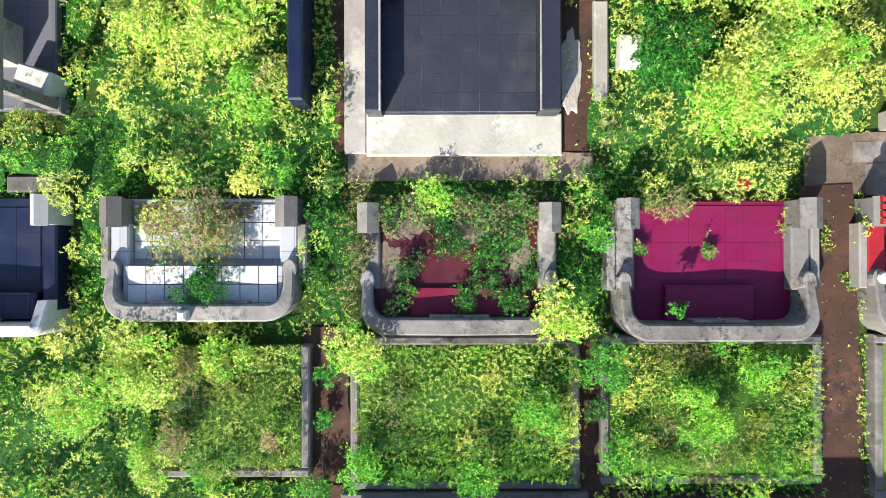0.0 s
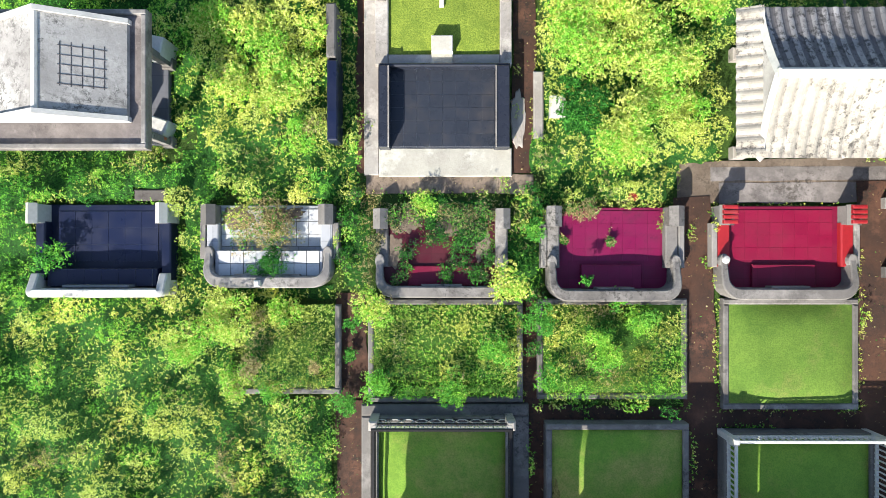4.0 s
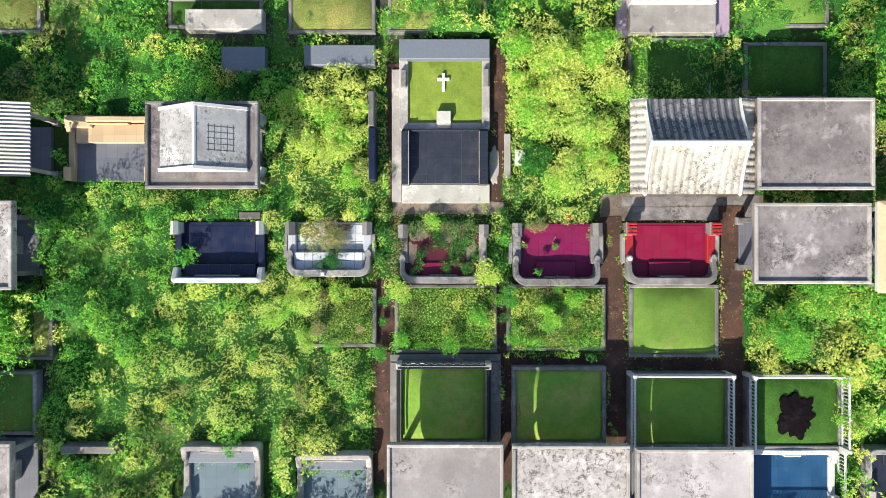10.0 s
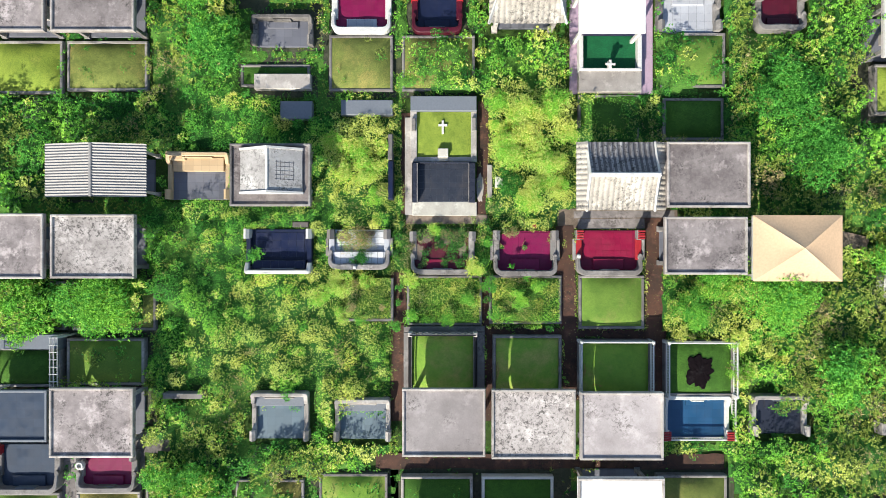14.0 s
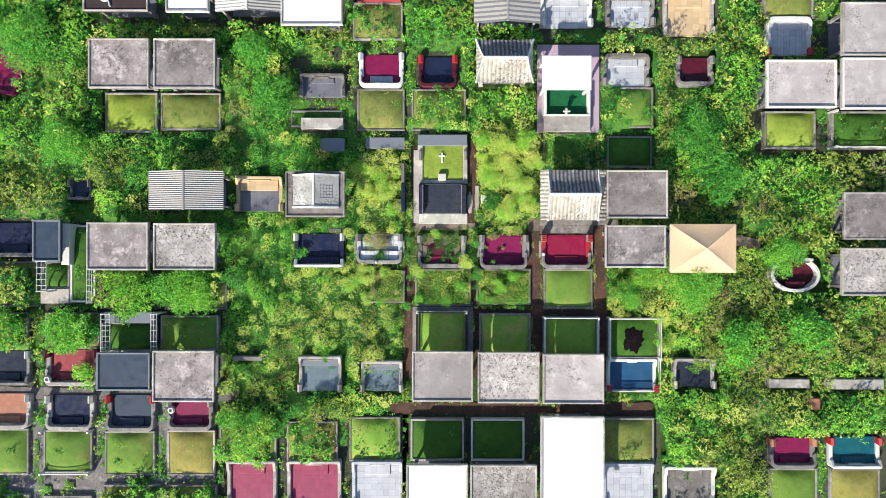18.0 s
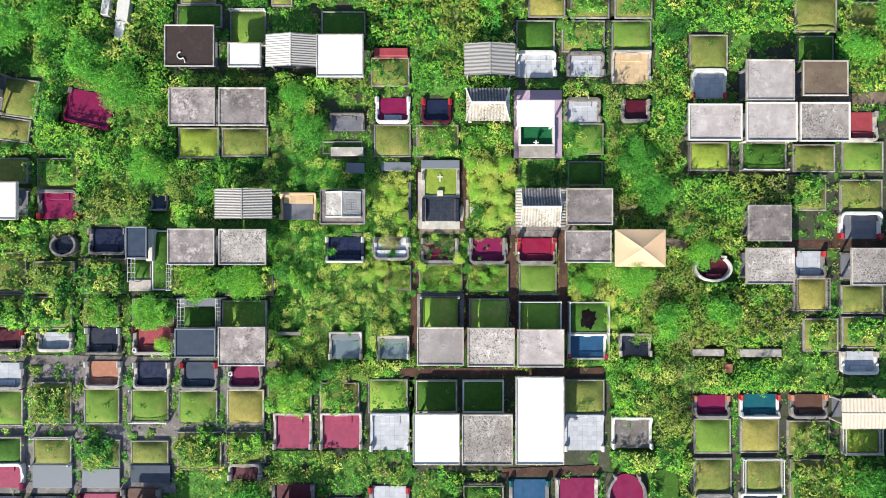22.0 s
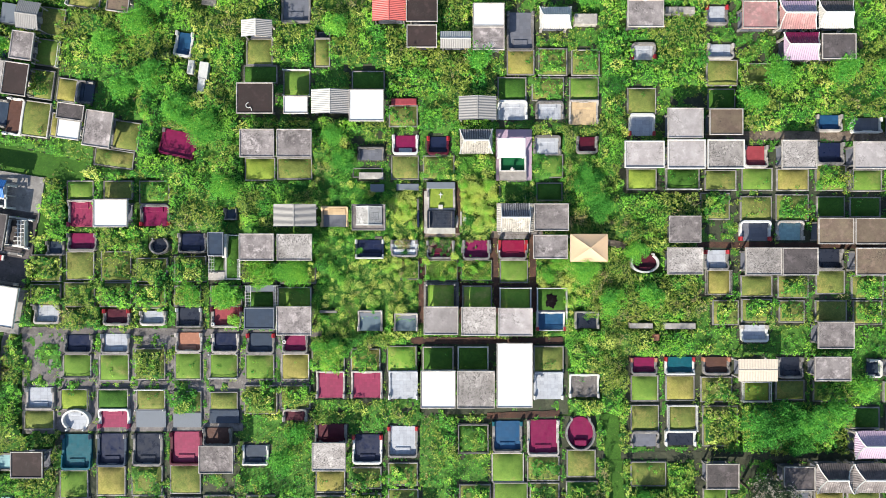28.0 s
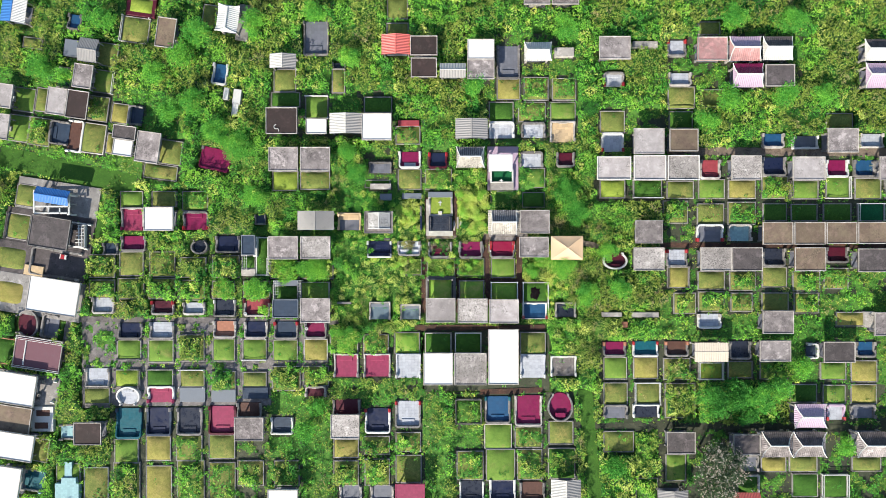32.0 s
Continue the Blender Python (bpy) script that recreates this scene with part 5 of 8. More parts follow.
block("slab", -24.25, -19.20, 3.37, 1.49, 0.35, "slate", "slate tiled slab before a grave mound", "slab")
plot(-20.13, -17.29, 3.75, 3.29, "lawnolive", "grey", over=0.8)
plot(-16.20, -16.99, 3.37, 2.69, "lawnolive", "grey", over=0.5)
tomb(-16.24, -18.97, 2.83, 1.41, "s", "maroon", "pale", "pale")
tomb(-40.99, -23.19, 3.43, 3.95, "n", "teal", "teal", "slate")
plot(-41.36, -26.92, 3.22, 3.29, "lawn", "grey")
tomb(-37.00, -22.97, 3.36, 3.65, "n", "navy", "slate", "grey")
plot(-37.13, -26.51, 3.30, 3.37, "lawntan", "grey")
tomb(-32.94, -22.94, 3.43, 3.57, "n", "black", "grey", "grey")
plot(-33.05, -26.48, 3.52, 3.44, "lawnolive", "grey", over=0.4)
tomb(-28.58, -22.79, 3.66, 3.72, "n", "pink", "maroon", "maroon")
plot(-28.71, -26.34, 3.52, 3.29, "lawnolive", "grey")
slab_roof(-24.51, -23.43, 3.80, 3.06, "roofgrey")
tomb(-25.04, -21.53, 3.28, 2.08, "n", "brown", "grey", "grey")
tomb(-20.72, -23.55, 2.98, 2.23, "n", "slate", "whitepaint", "whitepaint", curve=False)
slab_roof(-45.36, -23.99, 3.58, 2.92, "roofbrown")
tomb(-49.04, -24.33, 2.09, 2.08, "w", "aqua", "grey", "grey", curve=False)
slab_roof(-12.07, -23.11, 3.73, 3.14, "rooffleck")
tomb(-12.18, -21.25, 3.66, 2.38, "n", "maroon", "grey", "grey")
plot(-12.24, -26.58, 3.37, 2.54, "lawntan", "grey")
tomb(-8.04, -22.89, 3.43, 3.28, "n", "navy", "whitepaint", "red")
tomb(-4.02, -22.04, 3.43, 3.50, "n", "white", "grey", "red")
plot(-8.16, -26.18, 3.45, 2.47, "lawnolive", "grey", over=0.5)
plot(-4.00, -25.73, 3.37, 2.62, "lawnolive", "grey", over=0.5)
plot(3.97, -21.66, 3.45, 3.29, "lawndark", "grey", fence="grey:nsew", over=0.35)
tomb(7.84, -21.46, 3.43, 3.50, "n", "blue", "grey", "teal")
plot(7.90, -25.00, 3.67, 3.37, "lawn", "pale")
tomb(11.90, -21.58, 3.66, 4.02, "n", "magenta", "pale", "pale")
plot(11.94, -25.11, 3.67, 2.84, "lawnolive", "grey", over=0.4)
round_tomb(16.11, -21.04, 3.37, 3.88, "magenta", "grey")
plot(16.25, -24.52, 3.30, 3.14, "lawnolive", "grey")
plot(-44.54, -2.36, 3.37, 3.14, "lawnolive", "grey", over=0.95)
plot(-44.58, -5.39, 3.45, 2.47, "lawnolive", "grey", over=0.95)
plot(-40.73, -5.36, 3.52, 2.84, "lawnolive", "grey", over=0.95)
plot(-36.65, -5.36, 3.60, 2.84, "lawnolive", "grey", over=0.95)
plot(-32.49, -2.56, 3.52, 2.77, "lawnolive", "grey", over=0.95)
plot(-32.68, -5.56, 3.45, 2.77, "lawnolive", "grey", over=0.95)
plot(-28.15, -2.45, 3.67, 2.99, "lawnolive", "grey", over=0.95)
plot(-28.49, -5.52, 3.00, 2.39, "lawnolive", "grey", over=0.95)
plot(-24.08, -5.53, 3.60, 2.39, "lawnolive", "grey", over=0.95)
plot(-20.33, -2.91, 3.90, 2.39, "lawnolive", "grey", over=0.95)
plot(-15.95, -2.92, 4.12, 2.39, "lawnolive", "grey", over=0.95)

# south edge
plot(-45.37, -31.37, 3.30, 4.71, "lawnolive", "bluegrey")
plot(-41.33, -31.04, 3.60, 5.39, "lawnolive", "grey", over=0.8)
plot(-37.06, -31.27, 3.45, 4.94, "lawntan", "grey")
plot(-32.83, -30.94, 3.68, 5.61, "lawnolive", "grey", over=0.6)
plot(-28.68, -31.06, 3.60, 5.39, "lawnolive", "grey", over=0.3)
plot(-24.90, -29.82, 3.52, 3.37, "lawnolive", "grey", over=0.8)
plot(-20.11, -29.83, 3.37, 3.37, "lawnolive", "grey", over=0.7)
slab_roof(-20.15, -32.64, 3.95, 2.77, "roofwhite")
plot(-12.25, -29.84, 3.37, 3.37, "lawnolive", "grey", over=0.7)
plot(-8.13, -29.73, 3.37, 3.59, "lawnolive", "grey", over=0.7)
plot(-3.97, -29.29, 3.45, 3.74, "lawnolive", "grey")
slab_roof(-3.68, -32.11, 3.87, 3.14, "pink", rim="pink")
tomb(-11.63, -32.77, 2.99, 2.46, "n", "greytile", "pale", "pale")
tomb(-7.46, -32.77, 3.13, 2.46, "n", "greytile", "pale", "pale")
plot(4.19, -28.85, 3.60, 3.89, "lawnolive", "grey", over=0.5)
plot(8.22, -28.78, 3.89, 4.26, "lawn", "grey", wall=0.35)
tomb(4.39, -32.27, 3.28, 2.76, "n", "black", "whitepaint", "whitepaint", curve=False)
tomb(8.46, -32.16, 3.51, 2.98, "n", "navy", "whitepaint", "whitepaint")
plot(12.09, -28.75, 3.37, 4.12, "lawnolive", "grey", over=0.5)
plot(16.32, -28.60, 3.60, 4.12, "lawndark", "grey", over=0.6)
gable(16.53, -31.58, 3.89, 3.00, "tinwhite", "tingrey", "y")
tomb(12.41, -32.35, 3.36, 2.61, "n", "brown", "grey", "grey")

# large family graves along the west lane
block("terrace", -50.46, 6.18, 11.01, 5.23, 0.21, "midgrey", "grey concrete terrace of a family grave", "terrace", rz=-9.0)
plot(-54.59, 7.01, 2.70, 2.99, "lawnolive", "grey", rz=-9.0)
block("terrace", -51.57, 2.14, 11.76, 5.23, 0.24, "roofdark", "dark grey concrete terrace of a family grave", "terrace", rz=-9.0)
plot(-55.49, 2.85, 3.30, 3.51, "lawnolive", "pale", rz=-9.0, fence="grey:ew")
slab_roof(-50.24, 2.01, 5.12, 4.08, "roofdark", rz=-9.0, rim="grey")
tomb(-47.43, 1.68, 2.84, 3.42, "e", "black", "whitepaint", "whitepaint", rz=-9.0, curve=False)
g = thing("white_lattice", -47.23, 1.61, 0, 0, "white painted lattice screen of a family grave", "screen")
part("bar", box(-0.162, 1.369, 0.3, 0.878, 1.471, 0.9, 0.02), "whitepaint", g)
part("bar", box(-0.237, 0.909, 0.3, 0.803, 1.011, 0.9, 0.02), "whitepaint", g)
part("bar", box(-0.312, 0.448, 0.3, 0.728, 0.551, 0.9, 0.02), "whitepaint", g)
part("bar", box(-0.387, -0.012, 0.3, 0.653, 0.091, 0.9, 0.02), "whitepaint", g)
part("bar", box(-0.462, -0.472, 0.3, 0.578, -0.369, 0.9, 0.02), "whitepaint", g)
part("bar", box(-0.537, -0.932, 0.3, 0.503, -0.829, 0.9, 0.02), "whitepaint", g)
part("bar", box(-0.612, -1.392, 0.3, 0.428, -1.290, 0.9, 0.02), "whitepaint", g)
part("upright", box(-0.068, -1.423, 0.3, 0.026, 1.471, 0.94, 0.02), "whitepaint", g)
part("upright", box(0.303, -1.423, 0.3, 0.397, 1.470, 0.94, 0.02), "whitepaint", g)
part("upright", box(0.674, -1.424, 0.3, 0.768, 1.470, 0.94, 0.02), "whitepaint", g)
block("terrace", -52.72, -2.13, 12.13, 5.07, 0.27, "roofdark", "dark grey concrete terrace of a family grave", "terrace", rz=-9.0)
plot(-56.55, -1.30, 4.20, 3.14, "lawnolive", "pale", rz=-9.0)
tomb(-50.57, -2.05, 6.71, 3.72, "e", "black", "grey", "pale", rz=-9.0)
g = thing("offering_table", -49.50, -1.15, -9, 0.14, "small red and white offering table on a dark grave court", "table")
part("tabletop", box(-0.45, -0.30, 0.42, 0.45, 0.30, 0.48, 0.02), "whitepaint", g)
part("runner", box(-0.30, -0.31, 0.484, 0.20, 0.31, 0.50, 0.01), "red", g, "red cloth runner")
for a in (-0.38, 0.38):
    for b in (-0.23, 0.23):
        part("leg", box(a - 0.03, b - 0.03, 0, a + 0.03, b + 0.03, 0.42, 0.01), "whitepaint", g)
block("slab", -53.46, -2.94, 2.54, 1.34, 0.5, "tan", "cream curved head wall of a family grave", "slab", rz=-9.0)
block("terrace", -53.04, -6.39, 11.75, 5.22, 0.3, "midgrey", "grey concrete terrace of a family grave", "terrace", rz=-9.0)
plot(-56.78, -5.86, 4.05, 3.29, "lawntan", "grey", rz=-9.0)
slab_roof(-49.81, -6.24, 6.58, 4.52, "roofwhite", rz=-9.0)
round_tomb(-54.29, -9.97, 3.74, 3.13, "maroon", "grey", rz=90.0)
tomb(-51.40, -10.32, 2.09, 3.28, "e", "greytile", "grey", "grey", rz=-9.0)
plot(-57.55, -13.55, 2.92, 3.43, "lawndark", "peach", rz=-9.0, wall=0.4)
g = slab_roof(-52.46, -13.86, 6.22, 4.28, "plum", rz=-9.0, z=1.2)
for a in (-2.06, -1.84, 1.62, 1.84, 2.06):           # white rails along both long edges
    part("rail", box(-3.05, a - 0.03, 1.36, 3.05, a + 0.03, 1.42, 0.01), "whitepaint", g, "white painted rail")
    for b in (-2.9, -1.0, 1.0, 2.9):
        part("rail_post", box(b - 0.03, a - 0.025, 1.2, b + 0.03, a + 0.025, 1.36, 0.01), "whitepaint", g)
part("partition", box(-1.75, -1.7, 1.2, -1.60, 1.5, 1.34, 0.02), "whitepaint", g)
block("terrace", -54.65, -18.57, 8.83, 4.18, 0.33, "midgrey", "grey concrete terrace of a family grave", "terrace", rz=-9.0)
slab_roof(-55.09, -18.13, 5.99, 4.08, "roofwhite", rz=-9.0)
tomb(-51.86, -18.81, 2.69, 2.98, "e", "black", "grey", "whitepaint", rz=-9.0, curve=False)
urn = new("urn", mesh_of("urn", *lathe([(0.16, 0.45), (0.22, 0.62), (0.17, 0.75), (0.11, 0.75), (0.10, 0.62)], 14), ["pale"])); urn.location = (-52.31, -17.47, 0); tagged(urn, "round pale stone incense urn on a dark altar", "urn"); stand = part("stand", lathe([(0.14, 0), (0.10, 0.2), (0.15, 0.46)], 12), "grey", urn)
urn = new("urn", mesh_of("urn", *lathe([(0.16, 0.45), (0.22, 0.62), (0.17, 0.75), (0.11, 0.75), (0.10, 0.62)], 14), ["pale"])); urn.location = (-52.68, -19.41, 0); tagged(urn, "round pale stone incense urn on a dark altar", "urn"); stand = part("stand", lathe([(0.14, 0), (0.10, 0.2), (0.15, 0.46)], 12), "grey", urn)
slab_roof(-55.82, -22.24, 5.45, 3.52, "roofclay", rz=-9.0, z=1.6)
g = thing("double_tomb", -52.55, -22.70, 0, 0, "white slab tomb with two sunken dark openings", "tomb")
take(-52.55, -22.70, 3.22, 3.44)
part("slab", box(-1.326, -1.510, 0, 1.664, 1.771, 0.5, 0.02), "whitepaint", g)
part("opening", box(-0.571, 0.507, 0.5, 1.221, 1.326, 0.508, 0.02), "brown", g, "dark sunken panel")
part("opening", box(-0.798, -1.135, 0.5, 0.994, -0.316, 0.508, 0.02), "brown", g, "dark sunken panel")
slab_roof(-55.25, -25.58, 5.70, 3.50, "roofwhite", rz=-9.0)
plot(-52.70, -26.76, 2.10, 3.14, "lawnolive", "pale", rz=-9.0)
slab_roof(-56.13, -30.54, 3.95, 4.67, "roofwhite", rz=-9.0)
tomb(-53.67, -30.74, 2.99, 2.98, "e", "teal", "pale", "aqua", rz=-9.0, curve=False)
plot(-49.08, -29.68, 3.22, 2.39, "lawn", "grey")
g = thing("aqua_tomb", -49.24, -32.28, 0, 0, "pale aqua tiled tomb with a narrow raised walk", "tomb")
take(-49.24, -32.28, 3.15, 2.84)
part("slab", box(-1.319, -1.254, 0, 1.812, 1.275, 0.7, 0.02), "aqua", g)
part("walk", box(-0.111, 1.313, 0, 0.863, 4.071, 0.6, 0.02), "aqua", g)
part("shoulder", box(-0.464, 1.222, 0, 1.471, 2.039, 0.75, 0.02), "aqua", g)

# the grave with a white cross on its lawn
g = thing("cross_grave", 0.32, 4.53, 0, 0, "family grave with black tiled court, lime lawn and white cross", "tomb")
take(0.32, 4.53, 3.86, 5.97)
part("head_wall", box(-1.644, 2.142, 0, 1.585, 2.854, 0.55, 0.02), "bluegrey", g, "grey stone slab at the head")
part("kerb", box(-1.662, -0.327, 0, -1.340, 2.219, 0.32, 0.02), "pale", g)
part("kerb", box(1.320, -0.327, 0, 1.604, 2.218, 0.32, 0.02), "pale", g)
part("kerb", box(-1.340, -0.322, 0, 1.321, -0.076, 0.3, 0.02), "pale", g)
part("lawn", mound_mesh(2.70, 2.34, 0.12, 0.2, "lawnlime", 91), "lawnlime", g).location = (-0.010, 1.075, 0)
cross = part("cross", join(box(-0.055, -0.33, 0.28, 0.055, 0.33, 0.36, 0.01), box(-0.22, 0.05, 0.283, 0.22, 0.16, 0.363, 0.01)), "whitepaint", g, "white cross laid on the lawn")
cross.location = (-0.067, 1.371, 0)
part("headstone", box(-0.310, -0.094, 0, 0.197, 0.301, 0.55, 0.02), "step", g, "white marble headstone")
part("step", box(-0.312, -0.316, 0, 0.199, -0.051, 0.36, 0.02), "step", g)
part("flower_box", box(-1.591, 1.180, 0.3, -1.403, 1.782, 0.5, 0.02), "grey", g, "concrete box with small flowers")
part("flower_box", box(1.364, 1.179, 0.3, 1.552, 1.819, 0.5, 0.02), "grey", g, "concrete box with small flowers")
part("court", box(-1.348, -2.284, 0, 1.254, -0.332, 0.16, 0.02), "black", g)
part("side_wall", box(-1.543, -2.337, 0, -1.301, -0.427, 0.62, 0.02), "black", g)
part("side_wall", box(1.189, -2.336, 0, 1.525, -0.428, 0.62, 0.02), "black", g)
part("coping", box(-1.326, -2.340, 0.624, -1.290, -0.434, 0.65, 0.02), "pale", g)
part("coping", box(1.187, -2.340, 0.624, 1.224, -0.434, 0.65, 0.02), "pale", g)
part("rear_wall", box(-1.553, -0.421, 0, 1.534, -0.346, 0.5, 0.02), "black", g)
part("step", box(-1.578, -2.972, 0, 1.619, -2.283, 0.15, 0.02), "step", g, "cream concrete front step")
part("apron", box(-1.945, -2.932, 0, -1.583, 1.903, 0.12, 0.02), "pale", g, "worn concrete strip")
patch_of("concrete_patch", 2.10, 2.96, 0.25, 0.87, 0.07, "pale", "broken pale concrete patch beside a grave", "paving", 0.02, 0.08, 3.0, 0.45)
tile_floor(g, -1.310, -2.265, 1.216, -0.370, 0.162, 0.315, "black_piece")
block("wall", -2.30, 4.86, 0.22, 1.25, 0.8, "grey", "low grey side wall in the weeds", "wall")
block("wall", -2.27, 3.25, 0.24, 1.86, 0.8, "navy", "low navy tiled side wall in the weeds", "wall")

# paving round the fenced lawns
block("paving", 0.33, -4.03, 3.99, 0.27, 0.3, "grey", "grey concrete edging round a fenced lawn", "paving", kind="structure")
block("paving", -1.54, -5.67, 0.25, 2.98, 0.3, "grey", "grey concrete edging round a fenced lawn", "paving", kind="structure")
block("paving", 2.13, -5.67, 0.40, 2.98, 0.3, "grey", "grey concrete edging round a fenced lawn", "paving", kind="structure")
patch_of("soot_patch", 12.78, -6.05, 0.92, 1.00, 0.575, "ash", "black soot of a burnt offering on grass", "soot patch", 0.05)

# the pink paved grave
g = thing("roofed_grave", 8.56, 10.47, 0, 0, "rose paved grave with white roof, green turf and small cross", "tomb")
take(8.56, 10.47, 4.10, 5.80)
part("paving", box(-2.026, -2.866, 0, 2.094, 2.955, 0.12, 0.02), "rose", g, "rose coloured paving")
part("roof", box(-2.015, -0.556, 2.0, 1.076, 1.589, 2.15, 0.02), "roofwhite", g, "bright white flat roof")
part("column", box(-1.918, 1.398, 0.12, -1.765, 1.551, 2.0, 0.02), "whitepaint", g)
part("column", box(0.880, 1.403, 0.12, 1.034, 1.557, 2.0, 0.02), "whitepaint", g)
part("column", box(-1.915, -0.443, 0.12, -1.762, -0.289, 2.0, 0.02), "whitepaint", g)
part("column", box(0.883, -0.438, 0.12, 1.036, -0.284, 2.0, 0.02), "whitepaint", g)
part("turf", box(-1.415, -1.739, 0.1, 1.257, -0.058, 0.3, 0.02), "turf", g, "dark green artificial turf")
part("side_wall", box(-1.675, -1.862, 0.1, -1.480, -0.161, 0.7, 0.02), "whitepaint", g)
part("side_wall", box(1.171, -1.857, 0.1, 1.367, -0.156, 0.7, 0.02), "whitepaint", g)
part("head_slab", box(-1.651, -2.863, 0.1, 1.402, -1.826, 0.55, 0.02), "pale", g)
part("end_wall", box(-1.565, -1.872, 0.1, 1.278, -1.768, 0.75, 0.02), "whitepaint", g)
part("cross_upright", box(-0.327, -1.864, 0.7, -0.210, -1.472, 1.1, 0.02), "whitepaint", g)
part("cross_bar", box(-0.507, -1.731, 1.05, -0.037, -1.632, 1.12, 0.02), "whitepaint", g)

# blue-roofed pavilion
gable(-49.72, 6.72, 4.37, 1.95, "bluepaint", "bluepaint", "x", z=2.4, rise=0.4, rz=-9.0)
g = thing("pavilion_frame", -51.04, 6.25, 0, 0, "white painted open frame round a blue-roofed pavilion", "frame")
part("beam", box(-1.235, -0.946, 2.0, 3.442, -0.732, 2.14, 0.02), "whitepaint", g)
part("beam", box(-1.237, -1.823, 2.0, 3.002, -1.608, 2.14, 0.02), "whitepaint", g)
part("beam", box(-1.383, -1.603, 2.0, -1.158, 1.320, 2.14, 0.02), "whitepaint", g)
part("beam", box(3.147, -1.901, 2.0, 3.371, 0.730, 2.14, 0.02), "whitepaint", g)
part("beam", box(0.517, -1.752, 2.0, 0.665, -0.875, 2.14, 0.02), "whitepaint", g)
part("beam", box(1.978, -1.826, 2.0, 2.126, -1.023, 2.14, 0.02), "whitepaint", g)
part("post", box(-1.477, -1.668, 0, -1.257, -1.449, 2.0, 0.02), "whitepaint", g)
part("post", box(2.915, -1.966, 0, 3.135, -1.747, 2.0, 0.02), "whitepaint", g)
part("post", box(-1.472, 1.114, 0, -1.252, 1.333, 2.0, 0.02), "whitepaint", g)
part("post", box(3.065, 0.523, 0, 3.285, 0.742, 2.0, 0.02), "whitepaint", g)
block("slab", -27.99, 20.39, 0.67, 1.56, 0.6, "whitepaint", "white painted grave slab among the weeds", "slab", rz=-8.0)
block("slab", -26.54, 19.98, 1.05, 1.94, 0.6, "whitepaint", "white painted grave slab among the weeds", "slab", rz=-8.0)
block("slab", -26.80, 18.30, 0.82, 1.71, 0.6, "whitepaint", "white painted grave slab among the weeds", "slab", rz=-8.0)

# small things near the middle
block("board", -6.42, 4.50, 0.42, 0.50, 0.8, "whitepaint", "white board leaning in the weeds beside a shelter", "board", rz=-12.0, veg=False)
block("board", -6.52, 2.69, 0.57, 0.48, 0.5, "whitepaint", "white board lying in the weeds", "board", rz=-18.0, veg=False)
pipe = new("pipe", mesh_of("pipe", *tube((-0.35, 0.1, 0.55), (0.3, -0.12, 0.55), 0.035, 8), ["rust"]))
pipe.location = (-6.51, 2.51, 0); tagged(pipe, "rusty orange pipe lying on a white board", "pipe")
block("stone", -4.01, -0.98, 0.14, 0.15, 0.82, "whitepaint", "small white marker on a grave wall", "marker", veg=False)
block("slab", 3.02, 3.22, 0.36, 0.51, 0.35, "whitepaint", "pale slab half hidden in lime weeds", "slab", veg=False)
block("kerb", 2.58, 3.28, 0.24, 1.62, 0.18, "pale", "long pale concrete kerb beside the weeds", "kerb", kind="structure")
block("slab", -6.80, 1.12, 0.79, 0.28, 0.1, "lane", "worn grey slab before a navy tomb", "slab")
hook = new("bent_pipe", mesh_of("bent_pipe", *sweep([(0.28 * math.cos(a * math.pi / 8) + 0.0, 0.28 * math.sin(a * math.pi / 8)) for a in range(4, 15)] + [(0.3, -0.35), (0.35, -0.6)], 0.035, [2.33] * 13, 2.2, 0.01), ["whitepaint"]))
hook.location = (-20.91, 15.65, 0); tagged(hook, "bent white pipe lying on a brown roof", "pipe")
g = thing("red_flower", 4.75, 1.04, 0, 0, "small red flowers among the weeds", "flower")
part("stem", tube((0, 0, 0), (0, 0, 0.42), 0.012, 5), "bark", g)
for i in range(6):
    part("petal", lathe([(0.015, 0.42), (0.05, 0.45), (0.045, 0.47), (0.01, 0.47)], 7, 0.075 * math.cos(i * 1.05), 0.06 * math.sin(i * 1.05)), "red", g)
g = thing("pergola", -21.88, -5.70, 0, 0, "white painted iron pergola beside a grave plot", "pergola", "pergolas")
part("long_bar", box(0.384, -1.055, 1.5, 0.421, 1.398, 1.55, 0.02), "whitepaint", g)
part("long_bar", box(0.672, -1.055, 1.5, 0.709, 1.398, 1.55, 0.02), "whitepaint", g)
part("long_bar", box(0.961, -1.054, 1.5, 0.998, 1.399, 1.55, 0.02), "whitepaint", g)
part("cross_bar", box(0.385, 1.386, 1.555, 1.034, 1.419, 1.59, 0.02), "whitepaint", g)
part("cross_bar", box(0.386, 1.036, 1.555, 1.035, 1.069, 1.59, 0.02), "whitepaint", g)
part("cross_bar", box(0.387, 0.686, 1.555, 1.036, 0.719, 1.59, 0.02), "whitepaint", g)
part("cross_bar", box(0.388, 0.336, 1.555, 1.037, 0.369, 1.59, 0.02), "whitepaint", g)
part("cross_bar", box(0.389, -0.014, 1.555, 1.038, 0.019, 1.59, 0.02), "whitepaint", g)
part("cross_bar", box(0.390, -0.365, 1.555, 1.038, -0.331, 1.59, 0.02), "whitepaint", g)
part("cross_bar", box(0.391, -0.715, 1.555, 1.039, -0.681, 1.59, 0.02), "whitepaint", g)
part("cross_bar", box(0.392, -1.065, 1.555, 1.040, -1.031, 1.59, 0.02), "whitepaint", g)
